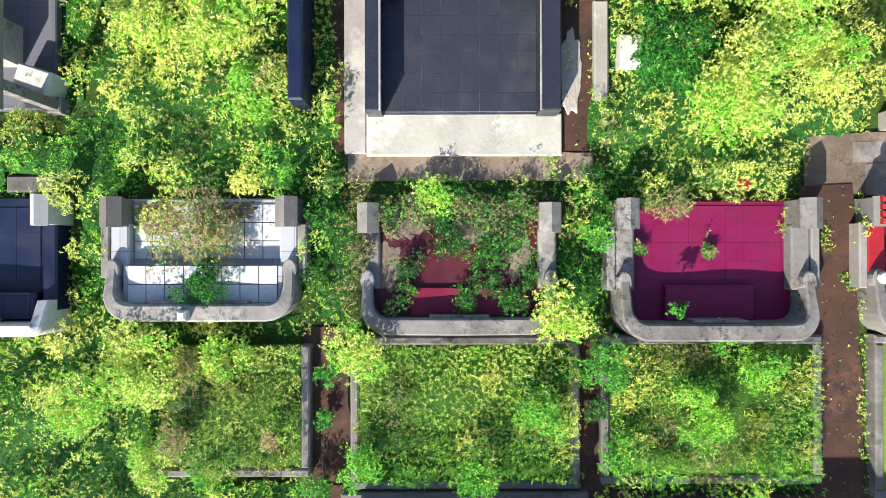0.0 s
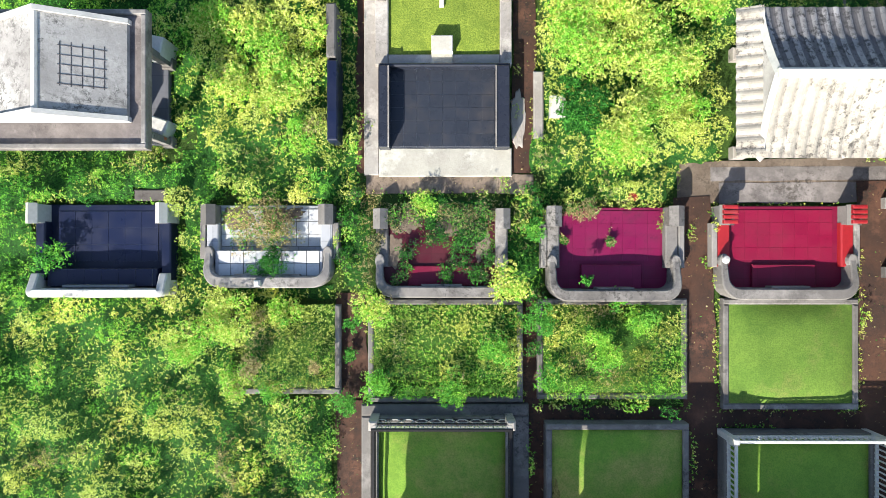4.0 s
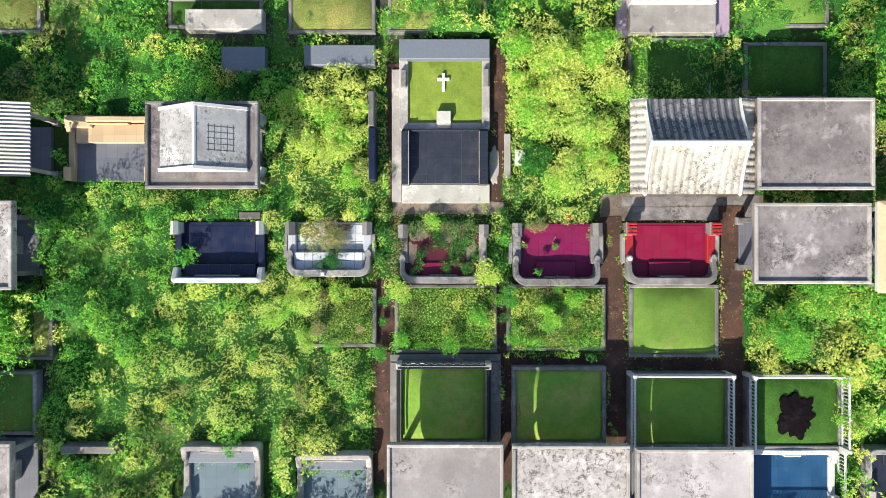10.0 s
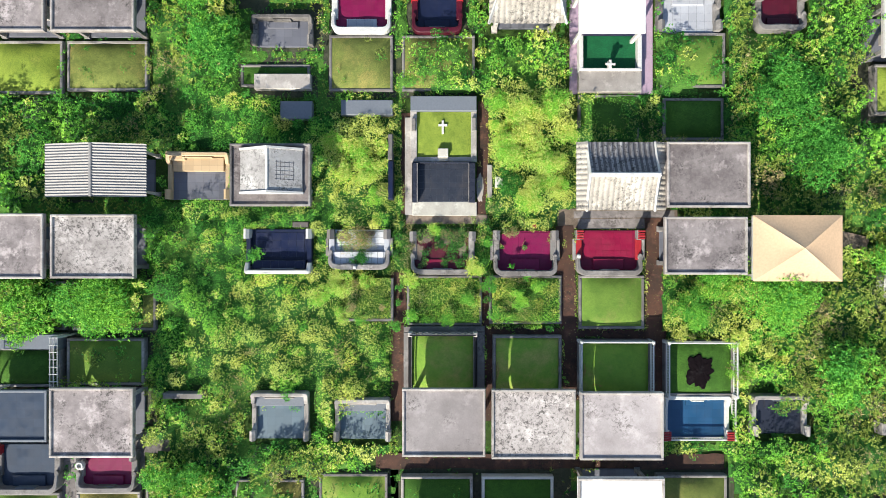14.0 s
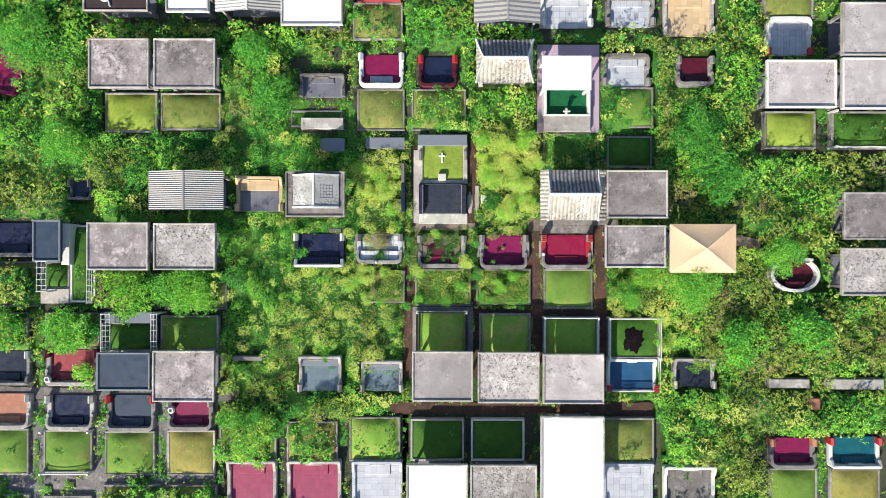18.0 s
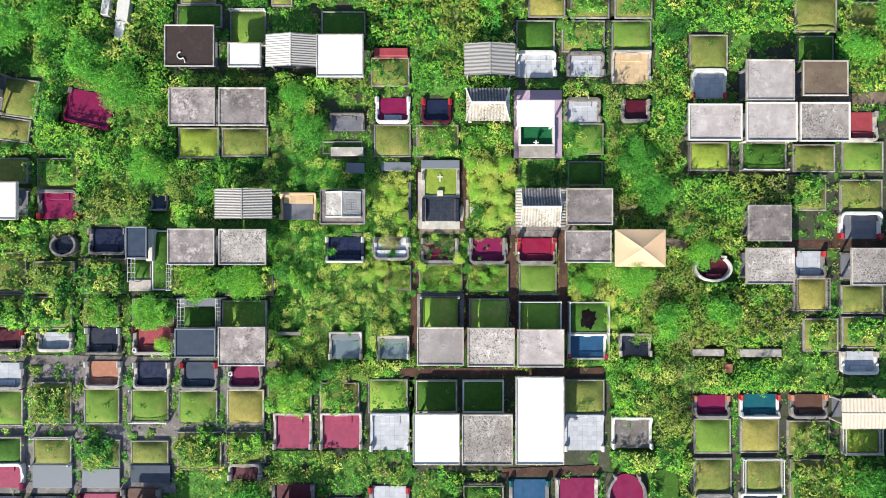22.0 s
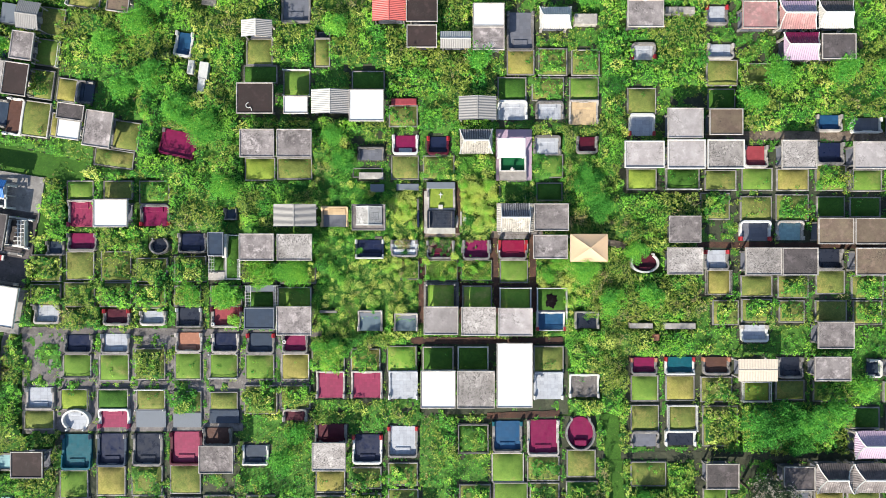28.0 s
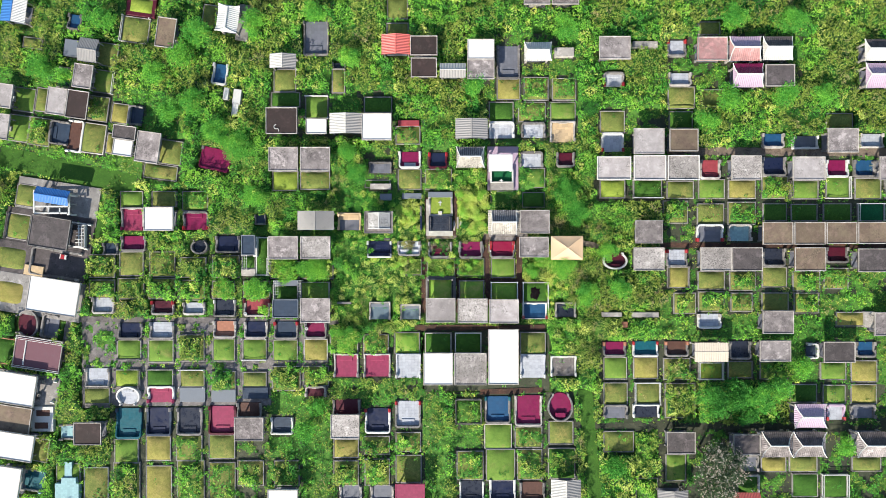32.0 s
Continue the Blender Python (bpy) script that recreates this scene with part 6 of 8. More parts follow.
part("post", box(0.328, 1.349, 0, 0.414, 1.436, 1.5, 0.02), "whitepaint", g)
part("post", box(0.334, -1.107, 0, 0.420, -1.020, 1.5, 0.02), "whitepaint", g)
part("post", box(0.906, 1.350, 0, 0.992, 1.437, 1.5, 0.02), "whitepaint", g)
part("post", box(0.912, -1.106, 0, 0.998, -1.019, 1.5, 0.02), "whitepaint", g)
g = thing("pergola", -18.71, -6.92, 0, 0, "white painted iron pergola beside a grave plot", "pergola", "pergolas")
part("long_bar", box(0.396, -2.207, 1.5, 0.428, 2.626, 1.55, 0.02), "whitepaint", g)
part("long_bar", box(0.576, -2.207, 1.5, 0.608, 2.627, 1.55, 0.02), "whitepaint", g)
part("long_bar", box(0.757, -2.206, 1.5, 0.788, 2.627, 1.55, 0.02), "whitepaint", g)
part("cross_bar", box(0.389, 2.614, 1.555, 0.822, 2.647, 1.59, 0.02), "whitepaint", g)
part("cross_bar", box(0.390, 2.269, 1.555, 0.822, 2.302, 1.59, 0.02), "whitepaint", g)
part("cross_bar", box(0.391, 1.924, 1.555, 0.823, 1.957, 1.59, 0.02), "whitepaint", g)
part("cross_bar", box(0.392, 1.579, 1.555, 0.824, 1.613, 1.59, 0.02), "whitepaint", g)
part("cross_bar", box(0.392, 1.234, 1.555, 0.825, 1.268, 1.59, 0.02), "whitepaint", g)
part("cross_bar", box(0.393, 0.890, 1.555, 0.826, 0.923, 1.59, 0.02), "whitepaint", g)
part("cross_bar", box(0.394, 0.545, 1.555, 0.827, 0.578, 1.59, 0.02), "whitepaint", g)
part("cross_bar", box(0.395, 0.200, 1.555, 0.827, 0.233, 1.59, 0.02), "whitepaint", g)
part("cross_bar", box(0.396, -0.145, 1.555, 0.828, -0.112, 1.59, 0.02), "whitepaint", g)
part("cross_bar", box(0.397, -0.490, 1.555, 0.829, -0.457, 1.59, 0.02), "whitepaint", g)
part("cross_bar", box(0.397, -0.835, 1.555, 0.830, -0.802, 1.59, 0.02), "whitepaint", g)
part("cross_bar", box(0.398, -1.180, 1.555, 0.831, -1.147, 1.59, 0.02), "whitepaint", g)
part("cross_bar", box(0.399, -1.524, 1.555, 0.831, -1.491, 1.59, 0.02), "whitepaint", g)
part("cross_bar", box(0.400, -1.869, 1.555, 0.832, -1.836, 1.59, 0.02), "whitepaint", g)
part("cross_bar", box(0.401, -2.214, 1.555, 0.833, -2.181, 1.59, 0.02), "whitepaint", g)
part("post", box(0.339, 2.577, 0, 0.425, 2.664, 1.5, 0.02), "whitepaint", g)
part("post", box(0.350, -2.262, 0, 0.437, -2.175, 1.5, 0.02), "whitepaint", g)
part("post", box(0.700, 2.578, 0, 0.787, 2.665, 1.5, 0.02), "whitepaint", g)
part("post", box(0.712, -2.261, 0, 0.798, -2.175, 1.5, 0.02), "whitepaint", g)
g = thing("pergola", -26.11, -1.96, 0, 0, "white painted iron pergola beside a grave plot", "pergola", "pergolas")
part("long_bar", box(0.497, -0.901, 1.5, 0.535, 1.011, 1.55, 0.02), "whitepaint", g)
part("long_bar", box(0.803, -0.900, 1.5, 0.842, 1.012, 1.55, 0.02), "whitepaint", g)
part("long_bar", box(1.110, -0.900, 1.5, 1.148, 1.012, 1.55, 0.02), "whitepaint", g)
part("cross_bar", box(0.504, 0.996, 1.555, 1.189, 1.029, 1.59, 0.02), "whitepaint", g)
part("cross_bar", box(0.505, 0.614, 1.555, 1.190, 0.647, 1.59, 0.02), "whitepaint", g)
part("cross_bar", box(0.506, 0.232, 1.555, 1.191, 0.265, 1.59, 0.02), "whitepaint", g)
part("cross_bar", box(0.507, -0.150, 1.555, 1.192, -0.117, 1.59, 0.02), "whitepaint", g)
part("cross_bar", box(0.508, -0.532, 1.555, 1.193, -0.499, 1.59, 0.02), "whitepaint", g)
part("cross_bar", box(0.509, -0.914, 1.555, 1.194, -0.881, 1.59, 0.02), "whitepaint", g)
part("post", box(0.437, 0.967, 0, 0.523, 1.054, 1.5, 0.02), "whitepaint", g)
part("post", box(0.442, -0.948, 0, 0.528, -0.861, 1.5, 0.02), "whitepaint", g)
part("post", box(1.051, 0.968, 0, 1.137, 1.055, 1.5, 0.02), "whitepaint", g)
part("post", box(1.056, -0.947, 0, 1.142, -0.860, 1.5, 0.02), "whitepaint", g)
g = thing("pergola", -22.95, -2.55, 0, 0, "white painted iron pergola beside a grave plot", "pergola", "pergolas")
part("long_bar", box(0.543, -1.027, 1.5, 0.580, 1.174, 1.55, 0.02), "whitepaint", g)
part("long_bar", box(0.705, -1.026, 1.5, 0.743, 1.175, 1.55, 0.02), "whitepaint", g)
part("long_bar", box(0.867, -1.026, 1.5, 0.905, 1.175, 1.55, 0.02), "whitepaint", g)
part("cross_bar", box(0.546, 1.159, 1.555, 0.943, 1.192, 1.59, 0.02), "whitepaint", g)
part("cross_bar", box(0.547, 0.793, 1.555, 0.943, 0.826, 1.59, 0.02), "whitepaint", g)
part("cross_bar", box(0.548, 0.426, 1.555, 0.944, 0.459, 1.59, 0.02), "whitepaint", g)
part("cross_bar", box(0.549, 0.060, 1.555, 0.945, 0.093, 1.59, 0.02), "whitepaint", g)
part("cross_bar", box(0.550, -0.307, 1.555, 0.946, -0.274, 1.59, 0.02), "whitepaint", g)
part("cross_bar", box(0.551, -0.673, 1.555, 0.947, -0.640, 1.59, 0.02), "whitepaint", g)
part("cross_bar", box(0.552, -1.039, 1.555, 0.948, -1.006, 1.59, 0.02), "whitepaint", g)
part("post", box(0.486, 1.129, 0, 0.573, 1.216, 1.5, 0.02), "whitepaint", g)
part("post", box(0.492, -1.074, 0, 0.578, -0.988, 1.5, 0.02), "whitepaint", g)
part("post", box(0.812, 1.130, 0, 0.898, 1.217, 1.5, 0.02), "whitepaint", g)
part("post", box(0.817, -1.074, 0, 0.904, -0.987, 1.5, 0.02), "whitepaint", g)
urn = new("urn", mesh_of("urn", *lathe([(0.16, 0.45), (0.24, 0.62), (0.18, 0.75), (0.11, 0.75), (0.10, 0.62)], 14), ["whitepaint"])); urn.location = (-25.44, -8.65, 0); tagged(urn, "round white incense urn beside a grave forecourt", "urn"); part("stand", lathe([(0.14, 0), (0.10, 0.2), (0.15, 0.46)], 12), "grey", urn)
urn = new("urn", mesh_of("urn", *lathe([(0.16, 0.45), (0.24, 0.62), (0.18, 0.75), (0.11, 0.75), (0.10, 0.62)], 14), ["whitepaint"])); urn.location = (-17.38, -10.64, 0); tagged(urn, "round white incense urn beside a grave forecourt", "urn"); part("stand", lathe([(0.14, 0), (0.10, 0.2), (0.15, 0.46)], 12), "grey", urn)
for k, (x, y, rx, ry) in enumerate(((0.62, 0.42, 0.95, 0.34), (-0.72, 0.46, 0.55, 0.36), (-0.95, -0.25, 0.36, 0.50), (1.22, -0.05, 0.32, 0.45))):
    patch_of("dirt_drift", x, y, rx, ry, 0.146, "dust", "brown earth and dead leaves drifted over a maroon floor", "dirt", 0.02, 0.03, 3.0 + k)
# dry grass patches whose tan colour and shape stand in for sunlit spots
for k, (x, y, rx, ry, z) in enumerate(((2.99, -6.04, 0.17, 0.55, 0.425), (3.42, -6.72, 0.26, 0.13, 0.44), (7.28, -6.00, 0.17, 0.58, 0.42), (7.95, -6.62, 0.36, 0.24, 0.50))):
    patch_of("sunlit_straw_patch", x, y, rx, ry, z, "lawntan", "dry tan grass at the edge of a lawn, sunlight in its colour and shape", "dry grass", 0.04, 0.20, 11.0 + k, 1.3)
patch_of("dust_smear", -4.68, 0.56, 0.53, 0.40, 0.162, "dust", "grey dust and dirt drifted over white floor tiles", "dirt", 0.012, 0.03, 4.0)
patch_of("dust_smear", -3.60, 0.65, 0.66, 0.25, 0.162, "dust", "grey dust and dirt drifted over white floor tiles", "dirt", 0.012, 0.03, 7.0)

# paths
lane("path", 6.29, 1.07, 6.67, -7.60, 0.93, "soil", "red-brown trodden earth path between the plots")
lane("path", 10.75, 1.46, 10.79, -7.40, 0.96, "soil", "red-brown trodden earth path between the plots")
lane("path", -1.93, -1.25, -1.96, -8.62, 0.73, "soil", "red-brown trodden earth path between the plots")
lane("path", 2.57, -3.95, 2.63, -8.61, 0.50, "soil", "red-brown trodden earth path between the plots")
lane("path", -1.58, 6.66, -1.54, 1.65, 0.50, "soil", "narrow earth path beside a grave")
lane("path", 2.28, 7.24, 2.22, 1.65, 0.54, "soil", "narrow earth path beside a grave")
lane("path", -1.58, 1.38, 2.47, 1.38, 0.46, "dust", "dusty earth path before a grave")
lane("path", 5.94, 1.42, 11.90, 1.65, 1.00, "dust", "dusty worn lane between rows of graves", veg=False)
take(8.95, 1.42, 5.9, 0.95)
lane("pavement", 6.75, 1.63, 11.75, 1.66, 0.34, "lane", "cracked concrete paving strip before a tiled pavilion", veg=False)
lane("pavement", 6.95, 1.17, 11.75, 1.22, 0.50, "lane", "cracked concrete paving strip before a tiled pavilion", veg=False)
lane("path", 2.38, -1.35, 2.42, -3.95, 0.42, "soil", "dark earth gap between two overgrown plots")
lane("path", -1.96, -4.10, 11.33, -4.32, 0.46, "soil", "dark earth path between the plots")
lane("path", 5.56, -19.17, 13.83, -18.88, 0.68, "soil", "brown earth path along a row of roofs")
lane("path", -3.06, -10.60, 14.21, -10.62, 0.75, "soil", "dark earth path between the plots")
lane("path", 30.38, 12.79, 59.51, 12.60, 1.05, "dust", "dusty lane along the row of roofs")
lane("path", 29.61, 0.32, 59.51, 0.14, 0.68, "soil", "earth lane between rows of roofs")
# lane darkened: tree shade is put into its yard colour
lane("path", 16.83, -23.55, 59.49, -24.05, 0.90, "yard", "earth lane between rows, tree shade in its dark colour")
lane("path", -47.73, -9.42, -13.20, -9.84, 0.75, "lane", "concrete lane between rows of graves")
lane("path", -43.25, -20.47, -22.22, -20.49, 0.90, "lane", "concrete lane between rows of graves")
lane("path", -45.83, 7.47, -49.99, -15.05, 0.90, "lane", "grey lane along the family graves")
lane("path", -58.20, 12.36, -40.20, 8.21, 3.0, "lawndark", "grassy track between the blocks")
lane("path", 19.46, -18.89, 20.72, -33.32, 1.95, "lawndark", "grassy track between the blocks")
lane("path", -45.83, 8.22, -44.71, 1.46, 1.65, "lawndark", "grassy track between the blocks")
lane("path", 19.10, 0.64, 21.35, 0.18, 0.75, "dust", "dusty trodden gap in the weeds")

# tones

TONES = [    # tint of the thicket: x, y, reach in x and y, more lime, more dry stalks, taller
    (0.9, 2.2, 6.1, 6.1, 0.06, 0.0, 0),
    (4.8, 4.5, 2.3, 3.3, 0.50, -0.1, 0.3),
    (-3.7, 4.8, 1.6, 2.6, 0.50, 0.04, 0.2),
    (-10.1, 5.0, 4.6, 3.2, -0.1, 0, 0.1),
    (-8.6, 0.5, 6.1, 1.3, -0.24, -0.08, 0.05),
    (-8.6, -2.4, 6.1, 1.5, -0.04, -0.10, -0.05),
    (-7.9, -5.4, 5.6, 1.5, 0.10, 0.02, -0.05),
    (-4.8, -2.0, 1.5, 0.8, 0.25, 0.05, 0.2),
    (13.1, -2.6, 2.0, 1.2, 0.08, 0.05, 0.2),
    (0.8, -2.6, 5.4, 1.2, 0.22, 0.25, -0.05),
    (0.2, 0.0, 2.3, 1.2, -0.24, 0.20, -0.25),
    (21.5, -6.4, 10.1, 4.8, 0.10, 0.05, 0.1),
    (17.0, -2.6, 4.0, 2.6, 0.14, -0.06, 0.1),
    (5.4, 4.5, 1.2, 3.8, 0.1, 0, 0.1),
    (-42.3, 27.6, 15.7, 5.2, 0.0, 0.08, 0.1),
    (25.8, -7.6, 9.0, 4.5, 0.05, 0.05, 0),
    (-1.5, -0.1, 0.5, 1.5, 0.0, 0.18, 0),
    (-0.0, -0.1, 1.3, 1.0, -0.06, 0.06, 0),
    (37.5, -6.8, 7.0, 4.5, 0.1, 0.04, 0),
]


# ---- the ground ----
tagged(new("ground", mesh_of("ground", [(-2500, -2500, 0), (2500, -2500, 0), (2500, 2500, 0), (-2500, 2500, 0)], [(0, 1, 2, 3)], ["ground"])),
       "weedy earth between the graves, reaching far off", "ground", "", "structure")


# ---- weeds: one thicket, leaf by leaf ----
rng = np.random.default_rng(7)
CELL = 0.1
GX, GY = 63.0, 36.5
nx, ny = int(2 * GX / CELL), int(2 * GY / CELL)
gx = (np.arange(nx) + 0.5) * CELL - GX
gy = (np.arange(ny) + 0.5) * CELL - GY
base = np.zeros((ny, nx), np.float32)


def smooth_noise(step, seed):
    """Value noise on the grid."""
    g = np.random.default_rng(seed).random((int(2 * GY / step) + 3, int(2 * GX / step) + 3))
    xs, ys = (gx + GX) / step, (gy + GY) / step
    xi, yi = xs.astype(int), ys.astype(int)
    xf, yf = xs - xi, ys - yi
    xf, yf = xf * xf * (3 - 2 * xf), yf * yf * (3 - 2 * yf)
    a = g[yi][:, xi] * (1 - xf) + g[yi][:, xi + 1] * xf
    b = g[yi + 1][:, xi] * (1 - xf) + g[yi + 1][:, xi + 1] * xf
    return a * (1 - yf[:, None]) + b * yf[:, None]


patchy = 0.5 * smooth_noise(0.9, 31) + 0.5 * smooth_noise(0.35, 32)
free = np.ones((ny, nx), np.float32)
rims = np.zeros((ny, nx), bool)
for tx, ty, hw, hd, turn, cover in TAKEN:
    r = math.hypot(hw, hd) + 0.2
    i0, i1 = max(0, int((tx - r + GX) / CELL)), min(nx, int((tx + r + GX) / CELL) + 1)
    j0, j1 = max(0, int((ty - r + GY) / CELL)), min(ny, int((ty + r + GY) / CELL) + 1)
    if i0 >= i1 or j0 >= j1:
        continue
    dx, dy = gx[i0:i1][None, :] - tx, gy[j0:j1][:, None] - ty
    u, v = dx * math.cos(turn) + dy * math.sin(turn), -dx * math.sin(turn) + dy * math.cos(turn)
    inside = (np.abs(u) < hw) & (np.abs(v) < hd)
    if cover is None:
        free[j0:j1, i0:i1][inside] = 0
    else:
        free[j0:j1, i0:i1][inside] = cover[1]
        if len(cover) == 2:                  # the kerb of an overgrown plot
            rims[j0:j1, i0:i1] |= inside & ((np.abs(u) > hw - 0.12) | (np.abs(v) > hd - 0.12))
        if len(cover) > 2:                   # patchy cover
            gone = inside & (patchy[j0:j1, i0:i1] > cover[2])
            free[j0:j1, i0:i1][gone] = 0
        base[j0:j1, i0:i1][inside] = cover[0]


tone = 0.08 + 0.5 * smooth_noise(4.5, 11) + 0.3 * smooth_noise(1.6, 12) + 0.2 * smooth_noise(0.6, 13)
dry = 0.6 * smooth_noise(2.8, 14) + 0.4 * smooth_noise(0.7, 15)
tall = 0.55 * smooth_noise(3.0, 16) + 0.45 * smooth_noise(1.0, 17)
for tx, ty, rx, ry, lime, arid, high in TONES:
    g = np.exp(-(((gx[None, :] - tx) / rx) ** 4 + ((gy[:, None] - ty) / ry) ** 4))
    tone += lime * g
    dry += arid * g
    tall += high * g

# bare margins along kerbs and walls
bare = (free == 0) | rims
edge = bare.copy()
for sh in (1, 2):
    for ax in (0, 1):
        for sg in (-sh, sh):
            edge |= np.roll(bare, sg, ax)
keep = 0.55 * smooth_noise(1.3, 21) + 0.45 * smooth_noise(0.5, 22)
far_off = np.clip((np.maximum(np.abs(gx)[None, :], np.abs(gy)[:, None] * 1.78) - 9) / 12, 0, 1)
free[edge & (keep < 0.22 + 0.34 * far_off)] = 0

grassy = np.zeros((ny, nx), bool)
fine = grassy.copy()
for x, y, hw, hd in FINE:
    fine |= (np.abs(gx[None, :] - x) < hw) & (np.abs(gy[:, None] - y) < hd)
for x, y, hw, hd in GRASSY:
    grassy |= (np.abs(gx[None, :] - x) < hw) & (np.abs(gy[:, None] - y) < hd)
canopy = np.full((ny, nx), 0.10, np.float32)
spot = np.zeros((ny, nx), np.float32)
plant = np.zeros((ny, nx), np.float32)
for _ in range(42000):                       # domes of single weeds and bushes
    cx, cy = rng.uniform(-GX, GX), rng.uniform(-GY, GY)
    i, j = min(int((cx + GX) / CELL), nx - 1), min(int((cy + GY) / CELL), ny - 1)
    fr = free[j, i]
    if fr == 0:
        continue
    k = tall[j, i]
    r = rng.uniform(0.15, 0.62) * (0.6 + 0.7 * k) * (0.72 + 0.78 * far_off[j, i])
    h = min(1.7, (0.25 + 1.2 * rng.random() ** 1.4) * (0.45 + k)) * fr * (0.66 + 0.34 * far_off[j, i])
    m = int(r / CELL) + 1
    i0, i1, j0, j1 = max(0, i - m), min(nx, i + m + 1), max(0, j - m), min(ny, j + m + 1)
    e = 1 - ((gx[i0:i1][None, :] - cx) ** 2 + (gy[j0:j1][:, None] - cy) ** 2) / (r * r)
    dome = h * np.clip(e, 0, 1) ** 0.6
    win = canopy[j0:j1, i0:i1]
    on = dome > win
    win[on] = dome[on]
    # tops lightened, rims darkened: light put into each plant's tone
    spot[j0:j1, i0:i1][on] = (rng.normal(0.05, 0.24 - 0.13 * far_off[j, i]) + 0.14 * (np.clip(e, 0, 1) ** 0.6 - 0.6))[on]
    plant[j0:j1, i0:i1][on] = rng.random()
for _ in range(4600):                        # large bushes, away from the middle
    cx, cy = rng.uniform(-GX, GX), rng.uniform(-GY, GY)
    i, j = min(int((cx + GX) / CELL), nx - 1), min(int((cy + GY) / CELL), ny - 1)
    if free[j, i] < 0.5 or far_off[j, i] < 0.03 and max(abs(cx), 1.78 * abs(cy)) < 6:
        continue
    r, h = rng.uniform(0.5, 1.4) * (0.5 + 0.5 * far_off[j, i]), rng.uniform(0.8, 2.0) * (0.5 + 0.5 * far_off[j, i])
    m = int(r / CELL) + 1
    i0, i1, j0, j1 = max(0, i - m), min(nx, i + m + 1), max(0, j - m), min(ny, j + m + 1)
    e = 1 - ((gx[i0:i1][None, :] - cx) ** 2 + (gy[j0:j1][:, None] - cy) ** 2) / (r * r)
    dome = h * np.clip(e, 0, 1) ** 0.6 * np.minimum(1, free[j0:j1, i0:i1])
    win = canopy[j0:j1, i0:i1]
    on = dome > win
    win[on] = dome[on]
    spot[j0:j1, i0:i1][on] = (rng.normal(0.03, 0.15) + 0.16 * (np.clip(e, 0, 1) ** 0.6 - 0.6))[on]       # lit dome tops put into the tone
    plant[j0:j1, i0:i1][on] = rng.random()
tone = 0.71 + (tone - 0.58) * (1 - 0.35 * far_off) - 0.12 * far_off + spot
canopy *= 0.20 + 0.50 * smooth_noise(1.1, 53) + 0.70 * smooth_noise(0.42, 51) + (0.20 + 0.25 * far_off) * smooth_noise(0.2, 52) + 0.12 * (1 - far_off)


def leaf_mesh(name, px, py, pz, a, tilt, size, slim, rows):
    """Small pointed leaves that start at the given places; rows: material index of each."""
    n = len(px)
    ca, sa, ct, st = np.cos(a), np.sin(a), np.cos(tilt), np.sin(tilt)
    d = np.stack([ca * ct, sa * ct, st], 1)
    roll = rng.normal(0, 0.45, n) * np.where(np.hypot(px, py) > 14, 0.55, 1.0)
    s = np.stack([-sa * np.cos(roll), ca * np.cos(roll), np.sin(roll)], 1)
    c = np.stack([px, py, pz], 1)
    L, W = size[:, None], (size * slim)[:, None]
    droop = np.zeros((n, 3))
    droop[:, 2] = size * 0.16
    v = np.empty((n, 3, 3), np.float32)
    v[:, 0] = c + d * L * 0.15 - s * W * 0.5
    v[:, 1] = c + d * L * 0.15 + s * W * 0.5
    v[:, 2] = c + d * L - droop
    me = bpy.data.meshes.new(name)
    me.vertices.add(3 * n)
    me.vertices.foreach_set("co", v.ravel())
    me.loops.add(3 * n)
    me.loops.foreach_set("vertex_index", np.arange(3 * n, dtype=np.int32))
    me.polygons.add(n)
    me.polygons.foreach_set("loop_start", np.arange(0, 3 * n, 3, dtype=np.int32))
    for m in ("leaf_lime", "leaf_green", "leaf_deep", "leaf_dry", "leaf_fresh", "leaf_pale", "leaf_bloom", "leaf_dull", "leaf_olive"):
        me.materials.append(M[m])
    me.polygons.foreach_set("material_index", rows.astype(np.int32))
    me.update(calc_edges=True)
    me.validate()
    return me


